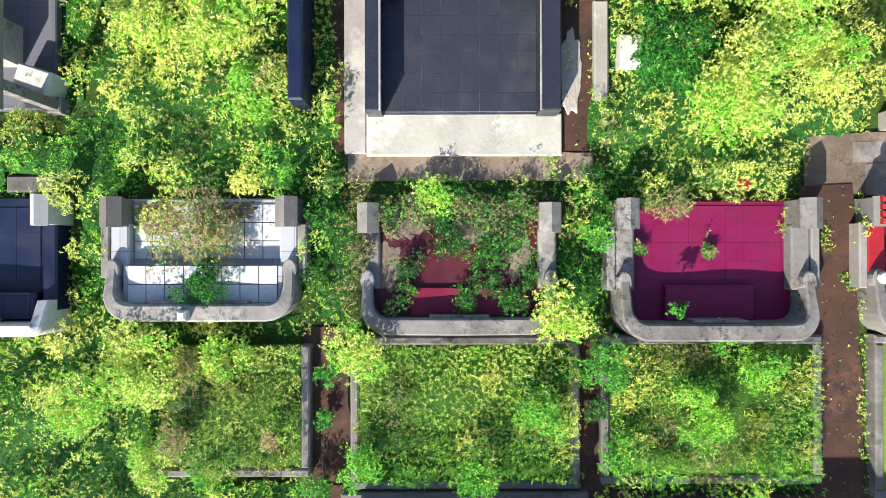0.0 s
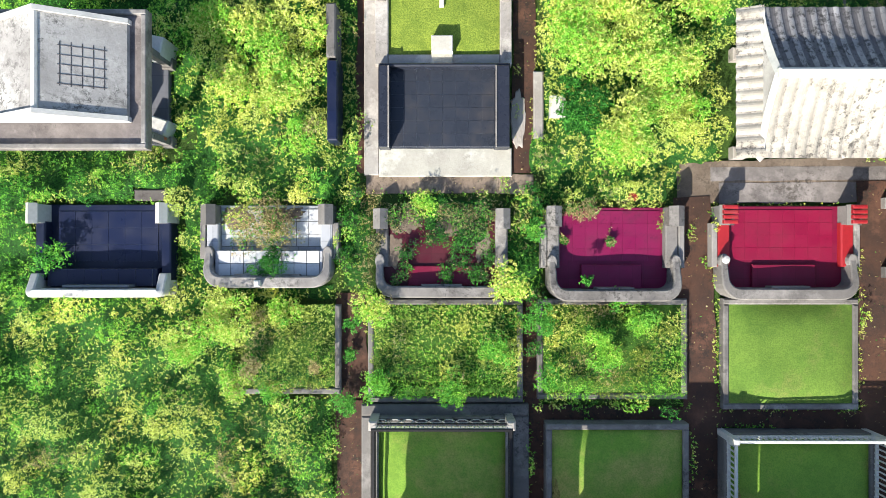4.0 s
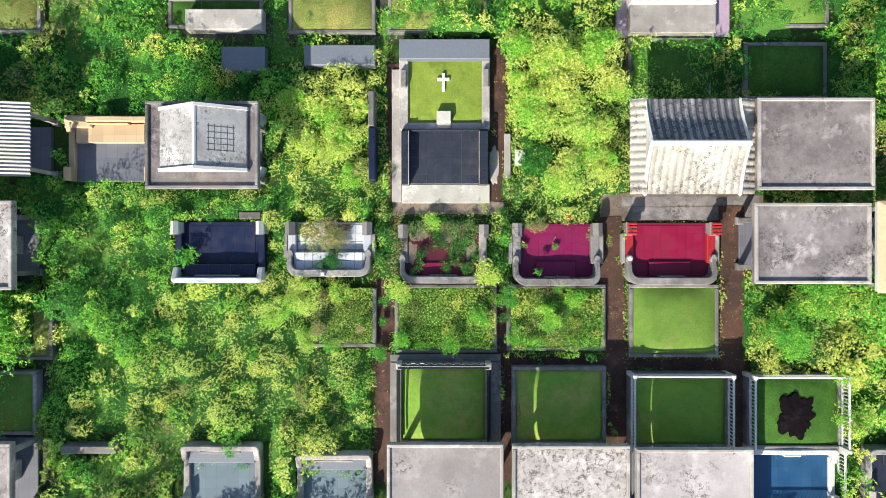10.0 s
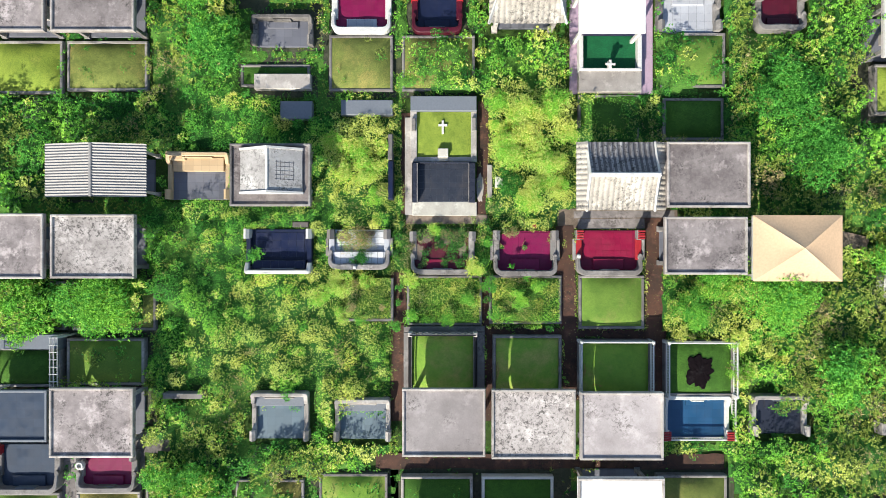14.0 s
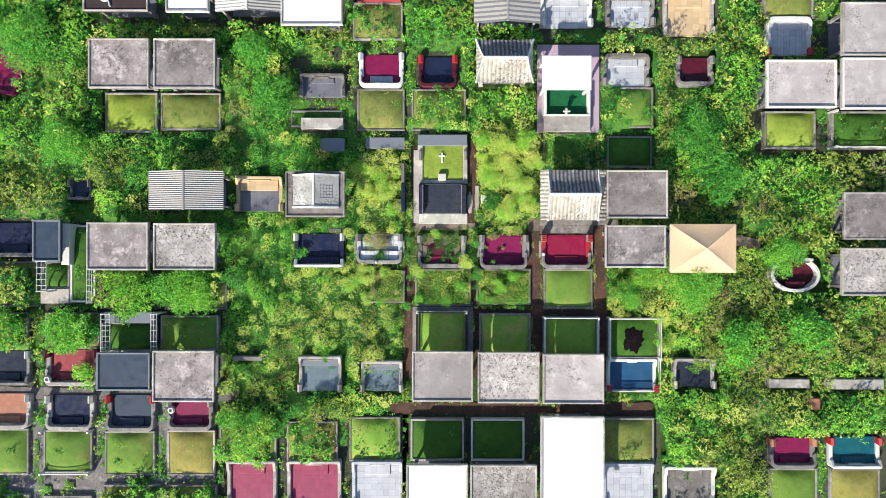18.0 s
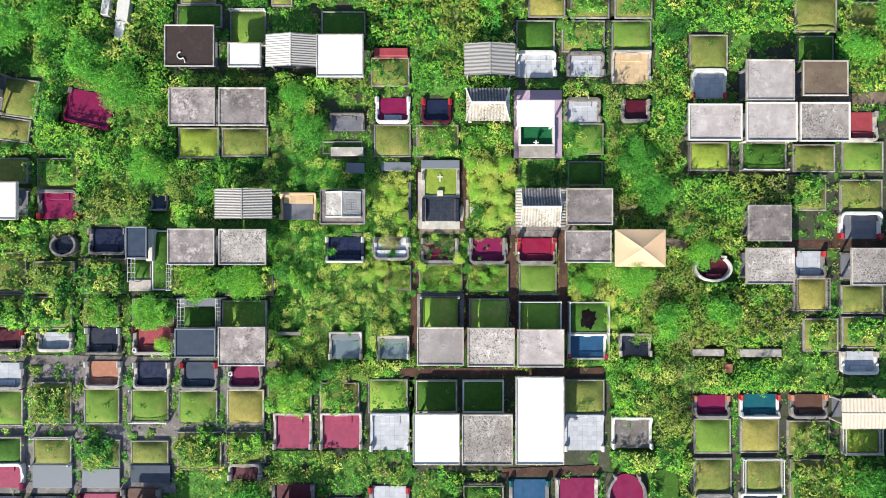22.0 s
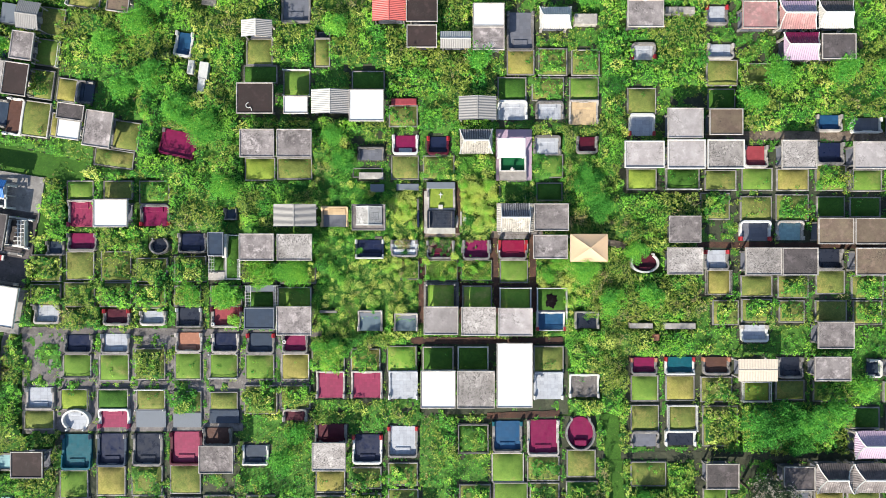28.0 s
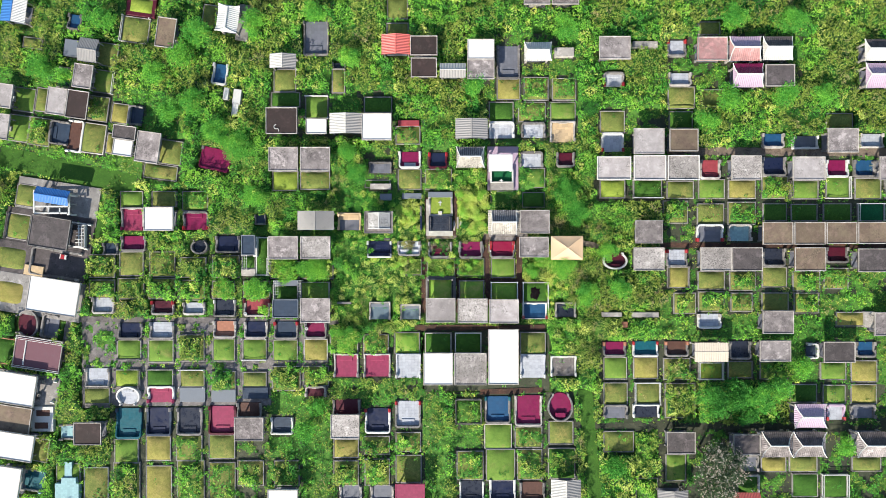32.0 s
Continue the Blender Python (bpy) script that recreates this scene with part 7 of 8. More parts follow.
def sprigs(name, px, py, pz, size, rows, each=6, slim=0.44, blade=None):
    """Tufts of leaves that spread from a stem tip."""
    n = len(px)
    rep = np.repeat(np.arange(n), each)
    m = len(rep)
    k = np.tile(np.arange(each), n)
    stem = np.repeat(rng.uniform(0, 6.28, n), each)
    frond = np.repeat(rng.random(n) < 0.55, each)            # leaves in two rows along a stem, or all round its tip
    a = np.where(frond, stem + np.where(k % 2 == 0, 1.0, -1.0) * (1.05 - 0.12 * k), stem + k * 2 * math.pi / each) + rng.normal(0, 0.3, m)
    along = np.where(frond, (k // 2 - 0.8) * 0.62, 0.0) * size[rep]
    tilt = 0.30 + rng.normal(0, 0.40, m) * np.where(np.hypot(px, py) > 14, 0.58, 1.0)[rep]
    stalk = rows[rep] == 3 if blade is None else (rows[rep] == 3) | blade[rep]
    tilt = np.where(stalk, tilt + 0.45, tilt)
    thin = np.where(stalk, 0.16, rng.uniform(0.7, 1.2, m) * (slim[rep] if isinstance(slim, np.ndarray) else slim))
    grow = np.where(stalk, 1.8, 1.0)
    sz = size[rep] * rng.uniform(0.65, 1.25, m) * grow
    back = sz * 0.12
    return leaf_mesh(name, px[rep] + along * np.cos(stem) + rng.normal(0, 0.12, m) * size[rep] - back * np.cos(a), py[rep] + along * np.sin(stem) + rng.normal(0, 0.12, m) * size[rep] - back * np.sin(a),
                     pz[rep] + rng.normal(0, 0.25, m) * size[rep], a, tilt, sz, thin, rows[rep])


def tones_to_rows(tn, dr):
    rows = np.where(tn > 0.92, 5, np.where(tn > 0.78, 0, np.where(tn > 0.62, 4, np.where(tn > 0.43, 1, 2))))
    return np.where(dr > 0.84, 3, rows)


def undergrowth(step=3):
    """One sheet for stems and old leaves below the tips, over all grown ground; gap shade in its colour."""
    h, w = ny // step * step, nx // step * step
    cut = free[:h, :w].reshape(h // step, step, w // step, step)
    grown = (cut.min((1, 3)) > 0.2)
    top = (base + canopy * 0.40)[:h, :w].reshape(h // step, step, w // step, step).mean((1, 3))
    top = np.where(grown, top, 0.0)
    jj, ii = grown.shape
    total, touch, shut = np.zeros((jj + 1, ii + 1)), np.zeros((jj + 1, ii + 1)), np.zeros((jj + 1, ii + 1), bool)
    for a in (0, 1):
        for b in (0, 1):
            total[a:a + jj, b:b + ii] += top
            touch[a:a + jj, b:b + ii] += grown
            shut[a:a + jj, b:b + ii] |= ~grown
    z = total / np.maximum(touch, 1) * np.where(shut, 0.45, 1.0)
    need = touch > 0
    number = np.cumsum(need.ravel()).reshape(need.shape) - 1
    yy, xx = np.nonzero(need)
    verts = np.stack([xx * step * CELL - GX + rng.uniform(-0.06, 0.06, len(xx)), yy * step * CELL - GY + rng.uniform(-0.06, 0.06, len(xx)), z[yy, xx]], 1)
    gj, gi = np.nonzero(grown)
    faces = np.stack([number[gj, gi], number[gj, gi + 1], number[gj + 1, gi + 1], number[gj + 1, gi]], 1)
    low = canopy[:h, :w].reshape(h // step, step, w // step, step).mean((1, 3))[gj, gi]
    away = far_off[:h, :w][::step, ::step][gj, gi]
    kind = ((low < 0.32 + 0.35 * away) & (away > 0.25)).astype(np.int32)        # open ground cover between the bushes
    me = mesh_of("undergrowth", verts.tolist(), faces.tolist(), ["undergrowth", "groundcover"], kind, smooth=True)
    return tagged(new("undergrowth", me), "dark green undergrowth sheet between the graves, gap shade in its colour", "undergrowth", "", "stuff")


def scatter(name, label, layers=1.3):
    """Weeds over all open ground; finer towards the middle of the place."""
    jy, jx = np.nonzero(free > 0)
    far = np.maximum(np.abs(gx[jx]), np.abs(gy[jy]) * 1.78)
    size = np.clip(0.0049 * far, 0.051, 0.146)
    low = grassy[jy, jx] | fine[jy, jx]
    size = np.where(low, size * 0.82, size)
    want = layers * CELL * CELL / (size * size * 1.35)
    short = np.where(grassy[jy, jx], 1.15, np.where(fine[jy, jx], 0.70, 0.60 - 0.25 * far_off[jy, jx]))
    want = want * (0.98 - 0.13 * far_off[jy, jx]) * np.clip((canopy[jy, jx] - 0.10) / (0.24 + 0.3 * far_off[jy, jx]), short, 1.25)
    count = rng.poisson(want)
    pick = np.repeat(np.arange(len(jx)), count)
    jx, jy, size, far = jx[pick], jy[pick], size[pick], far[pick]
    m = len(jx)
    px, py = gx[jx] + rng.uniform(-0.06, 0.06, m), gy[jy] + rng.uniform(-0.06, 0.06, m)
    deep = rng.random(m) ** 1.5                   # how far below the tips; lit tips and inner shade go into tone
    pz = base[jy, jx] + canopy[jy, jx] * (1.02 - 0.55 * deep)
    pz = np.maximum(pz, base[jy, jx] + 0.03)
    blend = 0.55 - 0.05 * far_off[jy, jx]
    wx = np.clip(jx + np.round(rng.normal(0, 1, m) * blend).astype(int), 0, nx - 1)     # neighbours mingle
    wy = np.clip(jy + np.round(rng.normal(0, 1, m) * blend).astype(int), 0, ny - 1)
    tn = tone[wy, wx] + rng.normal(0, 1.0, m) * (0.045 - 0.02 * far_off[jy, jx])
    tn += far_off[jy, jx] * np.clip(0.45 * (canopy[jy, jx] - 0.55), -0.14, 0.09)          # sunlight put into tone: tall bushes lighter, low growth darker
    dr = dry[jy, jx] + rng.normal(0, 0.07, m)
    # tips lighter, inner leaves darker: canopy shade put into the tone
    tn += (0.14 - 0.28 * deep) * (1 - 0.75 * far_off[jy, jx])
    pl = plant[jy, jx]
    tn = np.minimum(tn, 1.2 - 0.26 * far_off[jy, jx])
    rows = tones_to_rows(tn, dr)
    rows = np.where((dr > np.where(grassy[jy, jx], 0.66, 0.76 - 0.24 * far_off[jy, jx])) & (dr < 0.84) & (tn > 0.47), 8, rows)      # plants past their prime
    rows = np.where(rng.random(m) < (0.012 + 0.12 * far_off[jy, jx]) * (0.4 + 1.2 * pl), 7, rows)      # dull leaves, commoner outwards: haze and gap shade put into colour
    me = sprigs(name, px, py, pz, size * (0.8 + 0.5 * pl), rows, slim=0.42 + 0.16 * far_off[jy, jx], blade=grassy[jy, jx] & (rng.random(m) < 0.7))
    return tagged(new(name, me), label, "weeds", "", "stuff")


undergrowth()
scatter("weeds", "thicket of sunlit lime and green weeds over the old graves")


# fallen leaves, twigs and pebbles on the paths
lx, ly = [], []
for tx, ty, ln, wd, turn in TRODDEN:
    m = int(ln * wd * (22 if abs(tx) < 14 and abs(ty) < 9 else 5))
    u, v = rng.uniform(-ln / 2, ln / 2, m), rng.normal(0, wd * 0.33, m)
    lx.append(tx + u * math.cos(turn) - v * math.sin(turn))
    ly.append(ty + u * math.sin(turn) + v * math.cos(turn))
lx, ly = np.concatenate(lx), np.concatenate(ly)
kind = rng.choice(np.array([3, 3, 3, 3, 3, 1, 7]), len(lx))
tagged(new("leaf_litter", leaf_mesh("leaf_litter", lx, ly, np.full(len(lx), 0.10), rng.uniform(0, 6.28, len(lx)), rng.normal(0, 0.15, len(lx)),
                                    rng.uniform(0.02, 0.06, len(lx)), rng.uniform(0.2, 0.7, len(lx)), kind)), "fallen leaves and twigs strewn on the earth paths", "litter", "", "stuff")


# ---- single shrubs and trees ----
def shrub(x, y, r, h, lime, arid=0.0, z=0.0, leaf=0.09, label="leafy green shrub growing wild among the graves", name="shrub", trunk=0.03, dense=1.0, bloom=0.0, dull=0.0):
    """Stem, limbs and a crown of leaf tufts in several lumps."""
    ob = thing(name, x, y, 0, z, label, name, "wild shrubs" if name == "shrub" else "trees")
    limbs = []
    lumps = []
    n = max(8, min(14, int(r * 14))) if name == "shrub" else 16
    for i in range(n):
        a = rng.uniform(0, 6.28)
        q = r * math.sqrt(rng.random()) * 0.62
        c = (q * math.cos(a), q * math.sin(a), h * rng.uniform(0.55, 0.95) * (1 - 0.35 * (q / r) ** 2))
        lumps.append((c, r * rng.uniform(0.30, 0.52)))
        limbs.append(tube((0, 0, h * 0.25), c, trunk * 0.5, 5, trunk * 0.12))
    part("stem" if name == "shrub" else "trunk", join(tube((0, 0, -0.02), (0, 0, h * 0.45), trunk * 1.3, 7, trunk * 0.7), *limbs), "bark", ob)
    per = max(10, int(dense * 0.85 * (r * 0.37) ** 2 * 4 / (leaf * leaf)))
    p, t = [], []
    for c, lr in lumps:
        d = rng.normal(0, 1, (per, 3))
        d /= np.linalg.norm(d, axis=1)[:, None]
        d[:, 2] = np.abs(d[:, 2]) * 1.1 - 0.25
        p.append(np.array(c) + d * lr * rng.uniform(0.45, 1.2, (per, 1)))
        t.append(np.full(per, 0.58 + lime + rng.normal(0, 0.06)))
    p, t = np.concatenate(p), np.concatenate(t)
    rows = tones_to_rows(t + rng.normal(0, 0.06, len(p)), rng.normal(0.5 + arid, 0.1, len(p)))
    if dull:
        rows = np.where(rng.random(len(p)) < dull, 7, rows)
    if bloom:
        rows = np.where(rng.random(len(p)) < bloom, 6, 7)
    me = sprigs("crown", p[:, 0], p[:, 1], p[:, 2], np.full(len(p), leaf), rows, 6, 0.5)
    part("crown", me, None, ob)
    return ob


shrub(-0.15, 0.88, 0.41, 0.5, 0.3, 0, 0.0, label="bright lime shrub in a weedy forecourt", leaf=0.05)
shrub(1.80, -1.01, 0.61, 1.0, 0.36, 0.05, 0.0, label="pale lime shrub over a grave wall", leaf=0.05)
shrub(-1.37, -1.54, 0.61, 0.9, 0.34, 0.15, 0.0, label="pale yellowish shrub at a kerb", leaf=0.05)
shrub(-3.90, 0.30, 0.95, 0.35, -0.05, 0.42, 0.15, leaf=0.042, dense=0.5, label="dried grey weed tangle on a white tiled floor")
shrub(-3.84, -0.50, 0.52, 0.6, -0.28, 0.05, 0.14, label="dark green bush in a white tiled forecourt", leaf=0.05)
shrub(-4.71, -1.79, 0.79, 0.9, 0.36, 0.05, 0.0, leaf=0.05, label="pale lime shrub in the weeds")
shrub(-5.85, -2.32, 0.70, 0.9, 0.34, 0.05, 0.0, leaf=0.05, label="pale lime shrub in the weeds")
shrub(-4.55, -3.30, 0.55, 0.55, 0.34, 0.22, 0.05, leaf=0.05, label="pale yellowish grass clump at an overgrown plot", trunk=0.015)
shrub(-3.75, -3.62, 0.42, 0.40, 0.06, 0.05, 0.05, leaf=0.05, label="green weeds over a low kerb", trunk=0.015)
shrub(-3.45, -1.62, 0.50, 0.50, 0.30, 0.10, 0.10, leaf=0.05, label="pale lime shrub behind a white tiled tomb")
shrub(-1.88, -1.95, 0.26, 0.40, -0.12, 0.0, 0.0, leaf=0.05, label="green weeds beside an earth path", trunk=0.015)
shrub(-1.95, -2.75, 0.22, 0.35, -0.10, 0.05, 0.0, leaf=0.05, label="green weeds beside an earth path", trunk=0.015)
shrub(-2.05, -3.95, 0.40, 0.45, -0.02, 0.0, 0.0, leaf=0.05, label="green weeds beside an earth path", trunk=0.015)
shrub(2.80, -3.17, 0.43, 0.7, 0.0, 0, 0.0, leaf=0.05)
shrub(2.56, -1.82, 0.53, 0.8, -0.08, 0, 0.0, leaf=0.05)
shrub(2.45, 0.30, 0.36, 0.7, -0.05, 0, 0.0, leaf=0.05)
shrub(3.95, -2.66, 0.52, 0.6, 0.16, 0, 0.3, leaf=0.05)
shrub(4.90, -1.88, 0.44, 0.6, 0.16, 0, 0.3, leaf=0.05)
shrub(3.86, -2.23, 0.39, 0.6, 0.2, 0, 0.3, leaf=0.05)
shrub(-1.28, -3.38, 0.44, 0.6, 0.16, 0.05, 0.2, leaf=0.05)
shrub(0.47, -3.44, 0.52, 0.6, 0.1, 0.1, 0.3, leaf=0.05)
shrub(1.60, -2.57, 0.52, 0.6, 0.12, 0.15, 0.3, leaf=0.05)
shrub(4.45, -1.38, 0.35, 0.4, 0.05, 0, 0.3, leaf=0.05)
shrub(-2.68, -2.89, 0.23, 0.45, 0.1, 0.6, 0.35, leaf=0.05, label="heap of dry tan grass on a mound", trunk=0.015)
shrub(-4.20, -2.86, 0.40, 0.4, 0.1, 0.5, 0.3, leaf=0.05, label="dry tan grass tuft on a mound", trunk=0.015)
shrub(-4.05, -1.82, 0.27, 0.3, 0.1, 0.5, 0.3, leaf=0.05, label="dry tan grass tuft on a mound", trunk=0.015)
shrub(3.67, 0.74, 0.38, 0.3, -0.1, 0.42, 0.12, leaf=0.045, label="brown withered creeper on a magenta floor", trunk=0.015)
shrub(3.26, 0.71, 0.27, 0.3, -0.1, 0.36, 0.12, leaf=0.045, label="brown withered creeper on a magenta floor", trunk=0.015)
shrub(4.29, -0.01, 0.13, 0.2, -0.1, 0.3, 0.12, leaf=0.05, label="withered sprig on a magenta floor", trunk=0.012)
shrub(3.15, 0.03, 0.13, 0.2, -0.1, 0.3, 0.12, leaf=0.05, label="withered sprig on a magenta floor", trunk=0.012)
shrub(3.61, -0.91, 0.14, 0.3, -0.1, 0.1, 0.5, leaf=0.05, label="small green weed on an altar", trunk=0.012)
shrub(-0.86, 0.40, 0.28, 0.28, -0.22, 0.36, 0.12, leaf=0.038, label="fine creeping weeds over a maroon forecourt", trunk=0.012, dull=0.45)
shrub(-0.50, -0.23, 0.32, 0.28, -0.24, 0.16, 0.12, leaf=0.038, label="fine creeping weeds over a maroon forecourt", trunk=0.012, dull=0.45)
shrub(0.13, 0.13, 0.37, 0.28, -0.27, 0.21, 0.12, leaf=0.038, label="fine creeping weeds over a maroon forecourt", trunk=0.012, dull=0.45)
shrub(0.67, -0.50, 0.32, 0.28, -0.27, 0.16, 0.12, leaf=0.038, label="fine creeping weeds over a maroon forecourt", trunk=0.012, dull=0.45)
shrub(0.86, 0.49, 0.30, 0.28, -0.17, 0.41, 0.12, leaf=0.038, label="fine creeping weeds over a maroon forecourt", trunk=0.012, dull=0.45)
shrub(0.32, 0.65, 0.28, 0.28, -0.12, 0.46, 0.12, leaf=0.038, label="fine creeping weeds over a maroon forecourt", trunk=0.012, dull=0.45)
shrub(-0.77, -0.86, 0.26, 0.28, -0.22, 0.26, 0.12, leaf=0.038, label="fine creeping weeds over a maroon forecourt", trunk=0.012, dull=0.45)
shrub(-1.31, -0.05, 0.30, 0.28, -0.02, 0.46, 0.12, leaf=0.038, label="fine creeping weeds over a maroon forecourt", trunk=0.012, dull=0.45)
shrub(-1.18, 0.49, 0.26, 0.28, 0.08, 0.41, 0.12, leaf=0.038, label="fine creeping weeds over a maroon forecourt", trunk=0.012, dull=0.45)
shrub(1.21, -0.87, 0.24, 0.28, -0.22, 0.16, 0.12, leaf=0.038, label="fine creeping weeds over a maroon forecourt", trunk=0.012, dull=0.45)
for x, y, r, lime, arid in ((-1.05, 0.62, 0.36, 0.0, 0.30), (-0.45, 0.72, 0.38, 0.05, 0.32), (0.55, 0.66, 0.46, 0.06, 0.32), (1.05, 0.30, 0.38, 0.0, 0.28), (1.35, 0.72, 0.36, 0.05, 0.30), (0.75, -0.02, 0.40, -0.16, 0.10),
                         (0.35, -0.86, 0.34, -0.2, 0.12), (1.00, -0.80, 0.34, -0.18, 0.05), (1.38, -0.45, 0.28, -0.15, 0.05), (-0.62, -0.62, 0.22, -0.1, 0.2)):
    shrub(x, y, r, 0.26, lime, arid, 0.12, leaf=0.034, dense=0.8, label="low tangle of dry and green weeds over a maroon forecourt", trunk=0.010, dull=0.4)
shrub(14.85, -6.15, 0.85, 0.9, 0.22, 0.24, 0.0, leaf=0.07, label="tan withering bush beside a lattice fence")
shrub(14.75, -4.60, 0.75, 1.0, 0.30, 0.10, 0.0, leaf=0.07, label="pale lime bush beside a lattice fence")
for x, y, r in ((2.45, -2.55, 0.26), (2.40, -1.30, 0.30), (2.52, 0.85, 0.30), (-1.95, 0.55, 0.34), (-2.10, -0.45, 0.30), (-1.75, 1.15, 0.28), (2.35, 1.25, 0.26)):
    shrub(x, y, r, 0.40, -0.12, 0.16, 0.0, leaf=0.045, label="dull green weed tuft in the gap between two tombs", trunk=0.012, dull=0.3)
shrub(-8.89, -0.43, 0.53, 0.5, -0.05, 0, 0.15, leaf=0.08, label="small green bush on navy floor tiles")
shrub(-3.36, 3.70, 0.93, 1.0, 0.34, 0, 0.0, leaf=0.06)
shrub(-3.94, 4.76, 0.75, 0.9, 0.34, 0, 0.0, leaf=0.06)
shrub(5.95, 2.85, 0.75, 1.1, 0.38, 0, 0.0, leaf=0.06)
shrub(6.15, 5.60, 0.85, 1.2, 0.36, 0, 0.0, leaf=0.06)
shrub(4.45, 5.55, 0.85, 1.3, 0.40, 0, 0.0, leaf=0.06)
shrub(2.95, 5.75, 0.65, 1.0, 0.34, 0, 0.0, leaf=0.06)
shrub(5.35, 3.30, 0.70, 1.2, 0.40, 0, 0.0, leaf=0.06)
shrub(-4.70, 3.55, 0.75, 0.9, 0.34, 0, 0.0, leaf=0.06)
shrub(-5.15, 4.95, 0.75, 0.9, 0.32, 0, 0.0, leaf=0.06)
shrub(-2.75, 4.95, 0.60, 0.9, 0.36, 0, 0.0, leaf=0.06)
shrub(-3.05, 2.55, 0.60, 0.7, 0.30, 0, 0.0, leaf=0.06)
shrub(3.61, 3.17, 0.84, 1.0, -0.2, 0, 0.0, leaf=0.06)
shrub(4.20, 6.34, 1.10, 1.4, 0.36, 0, 0.0, leaf=0.06)
shrub(3.48, 4.70, 1.11, 1.3, 0.32, 0, 0.0, leaf=0.06)
shrub(5.32, 4.33, 1.11, 1.3, 0.38, 0, 0.0, leaf=0.06)
shrub(4.60, 2.50, 1.02, 1.2, 0.36, 0, 0.0, leaf=0.06)
shrub(5.69, 6.92, 0.92, 1.3, 0.3, 0, 0.0, leaf=0.06)
shrub(2.94, 6.94, 0.74, 1.2, 0.2, 0, 0.0, leaf=0.06)
shrub(12.32, -3.03, 1.11, 1.3, 0.1, 0, 0.0, leaf=0.06)
shrub(13.42, -1.93, 1.11, 1.3, 0.15, 0, 0.0, leaf=0.06)
shrub(-24.04, 6.55, 2.15, 1.6, 0.12, 0, 0.0, leaf=0.10)
shrub(-11.89, 12.40, 1.56, 1.8, -0.02, 0, 0.0, leaf=0.10)
shrub(-10.72, 9.67, 1.75, 1.8, -0.05, 0, 0.0, leaf=0.10)
shrub(16.21, -2.37, 2.34, 1.8, 0.1, 0, 0.0, leaf=0.10)
shrub(18.16, 4.65, 1.95, 1.8, -0.1, 0, 0.0, leaf=0.10)
shrub(16.65, 7.40, 1.96, 1.6, -0.1, 0, 0.0, leaf=0.10)
shrub(22.14, -0.42, 1.56, 1.6, 0.1, 0, 0.0, leaf=0.10)
shrub(-20.57, -2.45, 1.57, 1.4, 0.12, 0, 0.0, leaf=0.10)
shrub(-16.26, -2.25, 1.77, 1.4, 0.1, 0, 0.0, leaf=0.10)
shrub(-28.01, -5.21, 1.57, 1.4, 0.05, 0, 0.0, leaf=0.10)
shrub(-23.90, -5.40, 1.57, 1.4, 0.05, 0, 0.0, leaf=0.10)
shrub(-26.14, 13.45, 2.32, 2.2, 0.0, 0, 0.0, leaf=0.10)
shrub(-28.18, 14.66, 1.55, 2.0, 0.0, 0, 0.0, leaf=0.10)
shrub(-11.88, -11.81, 1.76, 1.6, 0.02, 0, 0.0, leaf=0.10)
shrub(-13.51, -11.08, 0.98, 1.3, 0.0, 0, 0.0, leaf=0.10)
shrub(35.27, -19.86, 2.46, 4.0, -0.16, 0, 0.0, label="dark green leafy tree standing among the graves", name="tree", leaf=0.17, trunk=0.14)
shrub(38.16, -19.06, 2.18, 3.6, -0.18, 0, 0.0, label="dark green leafy tree standing among the graves", name="tree", leaf=0.17, trunk=0.14)
shrub(41.29, -19.36, 2.32, 4.0, -0.06, 0, 0.0, label="dark green leafy tree standing among the graves", name="tree", leaf=0.17, trunk=0.14)
shrub(44.06, -18.37, 1.89, 3.4, -0.02, 0, 0.0, label="dark green leafy tree standing among the graves", name="tree", leaf=0.17, trunk=0.14)
shrub(39.82, -21.72, 1.76, 3.0, -0.18, 0, 0.0, label="dark green leafy tree standing among the graves", name="tree", leaf=0.17, trunk=0.14)
shrub(34.49, -26.72, 2.69, 6.5, 0.0, 0, 0.0, label="greyish tree with pale blossom over the graves", bloom=0.22, name="tree", leaf=0.17, trunk=0.14)
shrub(37.18, -27.93, 2.55, 6.5, 0.0, 0, 0.0, label="greyish tree with pale blossom over the graves", bloom=0.22, name="tree", leaf=0.17, trunk=0.14)
shrub(35.21, -29.69, 2.71, 6.0, 0.0, 0, 0.0, label="greyish tree with pale blossom over the graves", bloom=0.22, name="tree", leaf=0.17, trunk=0.14)
shrub(-31.18, 27.82, 2.20, 2.6, 0, 0, 0.0, leaf=0.15, trunk=0.06)
shrub(-33.38, 24.89, 2.06, 2.6, 0.05, 0, 0.0, leaf=0.15, trunk=0.06)
shrub(-37.12, 22.73, 1.91, 2.4, 0.08, 0, 0.0, leaf=0.15, trunk=0.06)
shrub(-31.93, 19.02, 2.20, 2.6, 0.0, 0, 0.0, leaf=0.15, trunk=0.06)
shrub(-29.05, 15.38, 2.06, 2.4, 0.05, 0, 0.0, leaf=0.15, trunk=0.06)
shrub(-34.93, 17.59, 1.91, 2.4, 0, 0, 0.0, leaf=0.15, trunk=0.06)
shrub(-51.73, 23.44, 2.06, 2.6, 0, 0, 0.0, leaf=0.15, trunk=0.06)
shrub(-48.97, 22.05, 1.62, 2.2, 0.08, 0, 0.0, leaf=0.15, trunk=0.06)
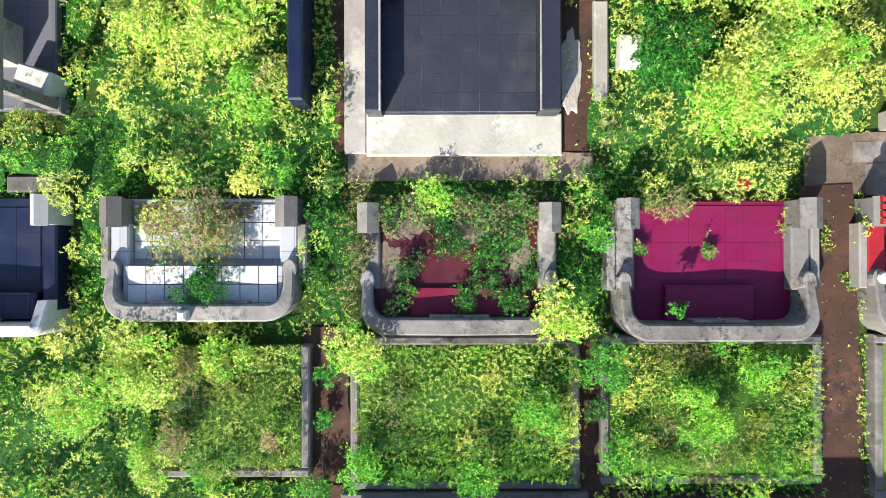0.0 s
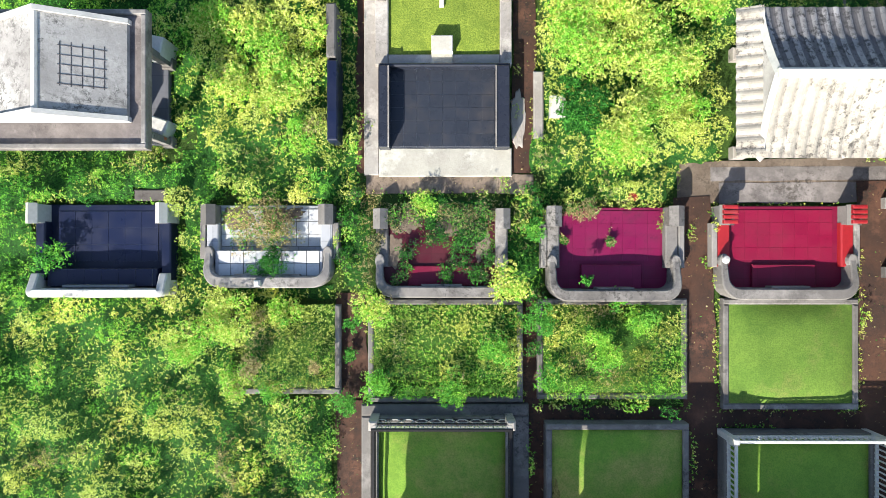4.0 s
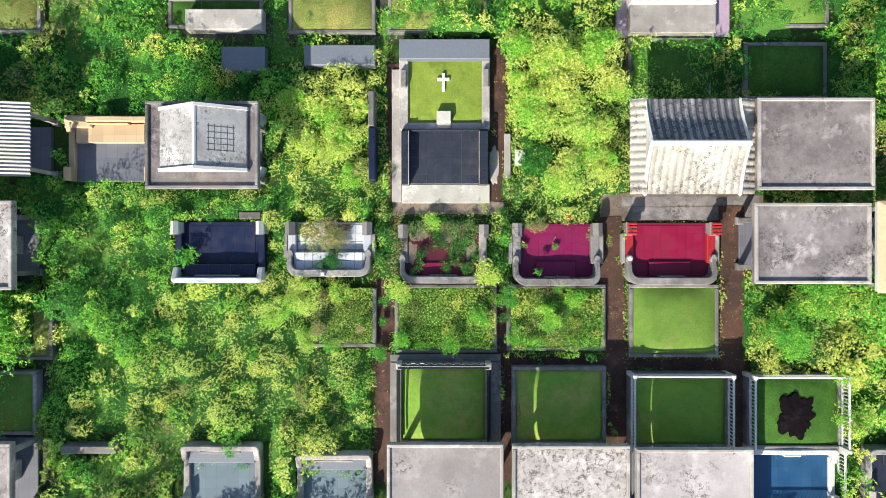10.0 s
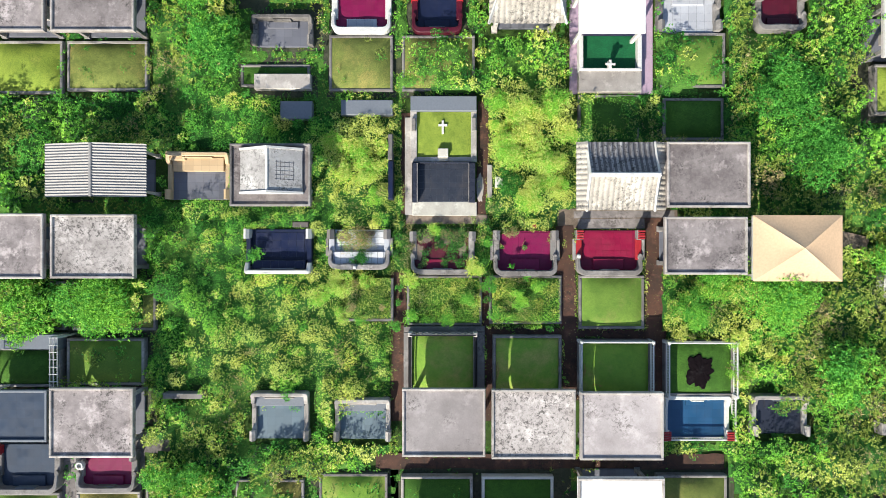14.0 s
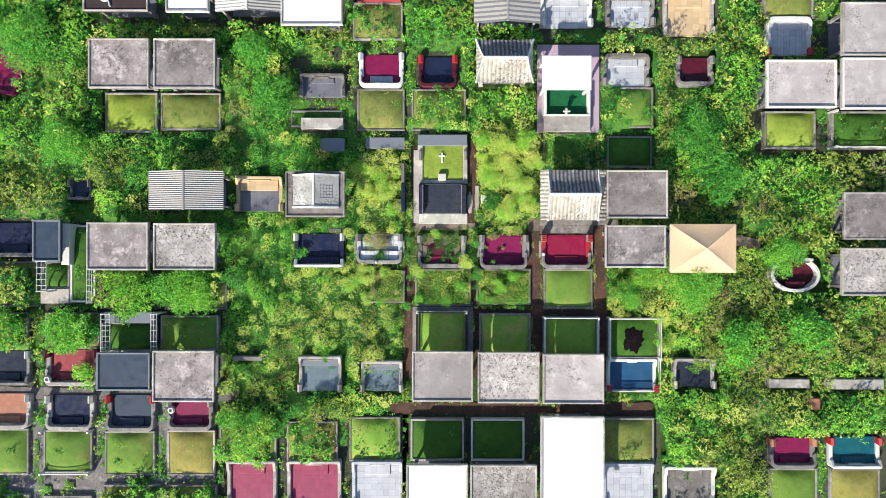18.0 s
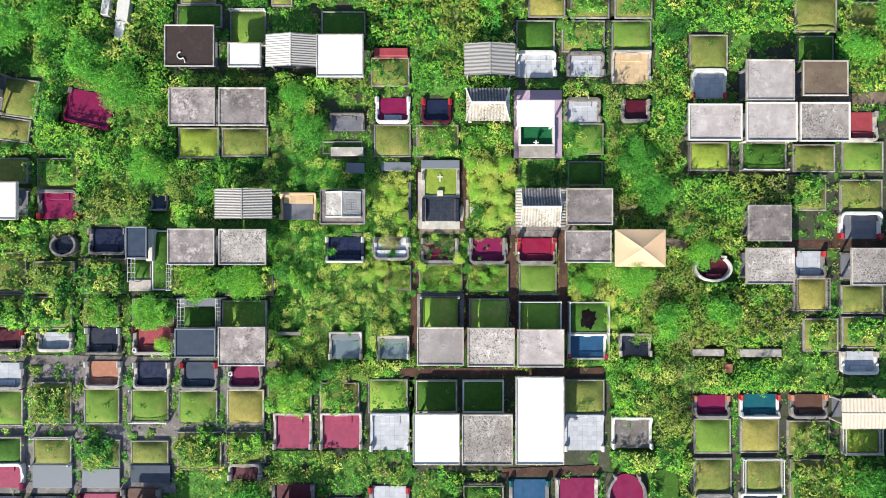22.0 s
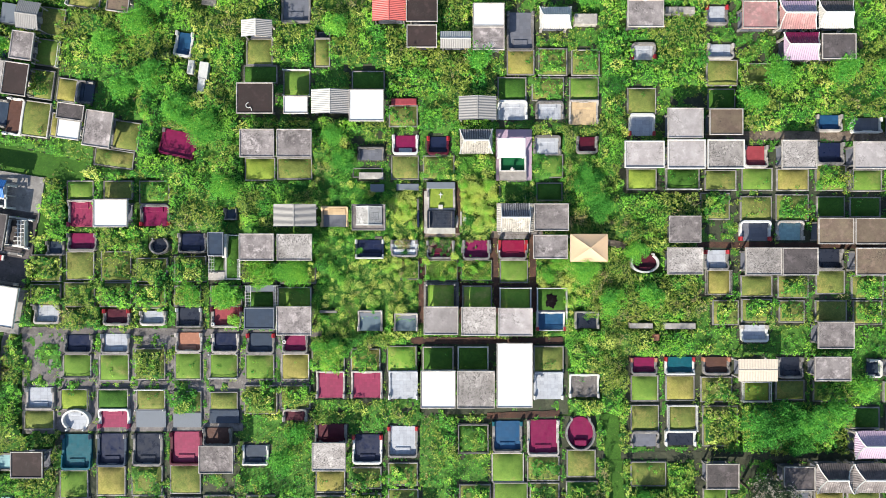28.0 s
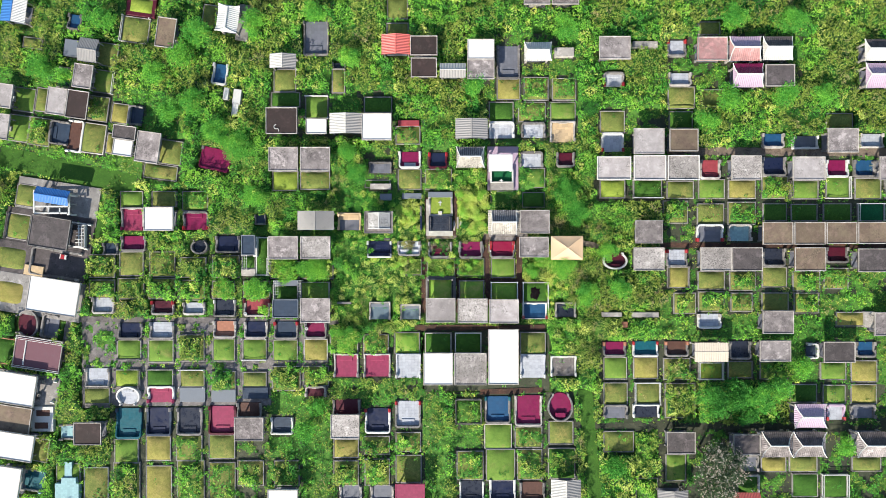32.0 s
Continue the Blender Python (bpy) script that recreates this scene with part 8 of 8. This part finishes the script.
shrub(-43.72, 29.35, 2.06, 2.4, 0, 0, 0.0, leaf=0.15, trunk=0.06)
shrub(-15.80, 30.79, 1.91, 2.4, 0.05, 0, 0.0, leaf=0.15, trunk=0.06)
shrub(-23.88, 29.33, 1.91, 2.4, 0.05, 0, 0.0, leaf=0.15, trunk=0.06)
shrub(-11.42, 24.96, 1.77, 2.2, 0.08, 0, 0.0, leaf=0.15, trunk=0.06)
shrub(4.77, 21.22, 1.91, 2.4, -0.05, 0, 0.0, leaf=0.15, trunk=0.06)
shrub(16.57, 28.61, 1.92, 2.2, 0.0, 0, 0.0, leaf=0.15, trunk=0.06)
shrub(37.85, 19.71, 1.91, 2.4, 0.02, 0, 0.0, leaf=0.15, trunk=0.06)
shrub(45.21, 20.07, 1.91, 2.4, 0.02, 0, 0.0, leaf=0.15, trunk=0.06)
shrub(50.35, 20.07, 1.76, 2.4, 0.05, 0, 0.0, leaf=0.15, trunk=0.06)
shrub(34.97, 16.44, 1.92, 2.2, 0.05, 0, 0.0, leaf=0.15, trunk=0.06)
shrub(45.79, 29.52, 2.20, 2.8, 0.0, 0, 0.0, leaf=0.15, trunk=0.06)
shrub(38.53, 29.95, 2.06, 2.6, 0, 0, 0.0, leaf=0.15, trunk=0.06)
shrub(47.47, -15.62, 1.77, 2.2, 0.1, 0, 0.0, leaf=0.15, trunk=0.06)
shrub(53.36, -25.95, 1.62, 2.2, 0.08, 0, 0.0, leaf=0.15, trunk=0.06)
shrub(-17.34, -23.61, 1.76, 2.4, 0, 0, 0.0, leaf=0.15, trunk=0.06)
shrub(-15.93, -20.74, 1.48, 2.0, 0, 0, 0.0, leaf=0.15, trunk=0.06)
shrub(23.14, -28.86, 1.77, 2.2, -0.08, 0, 0.0, leaf=0.15, trunk=0.06)
shrub(19.48, -6.01, 1.77, 2.2, 0.05, 0, 0.0, leaf=0.15, trunk=0.06)
shrub(23.94, -5.29, 1.77, 2.0, 0.02, 0, 0.0, leaf=0.15, trunk=0.06)
shrub(-12.36, -12.05, 1.91, 1.3, 0.3, 0.0, 0.0, leaf=0.09, label="dense pale green bush over a grave plot")
shrub(-22.98, -8.24, 0.89, 0.9, 0.2, 0.08, 0.0, leaf=0.11, label="lime bush spilling over a red forecourt")
shrub(-24.45, -5.64, 1.62, 1.1, 0.05, 0.1, 0.0, leaf=0.12, label="bushy weeds over a grave plot")
shrub(-22.65, -5.46, 1.11, 1.0, -0.15, 0, 0.0, leaf=0.11)
shrub(-20.04, -3.24, 1.84, 1.1, 0.14, 0, 0.0, leaf=0.12, label="leafy bush behind a flat-roofed shelter")
shrub(-15.99, -3.23, 1.77, 1.1, 0.12, 0, 0.0, leaf=0.12, label="leafy bush behind a flat-roofed shelter")
shrub(-17.87, -2.69, 1.33, 1.0, 0.0, 0, 0.0, leaf=0.12)
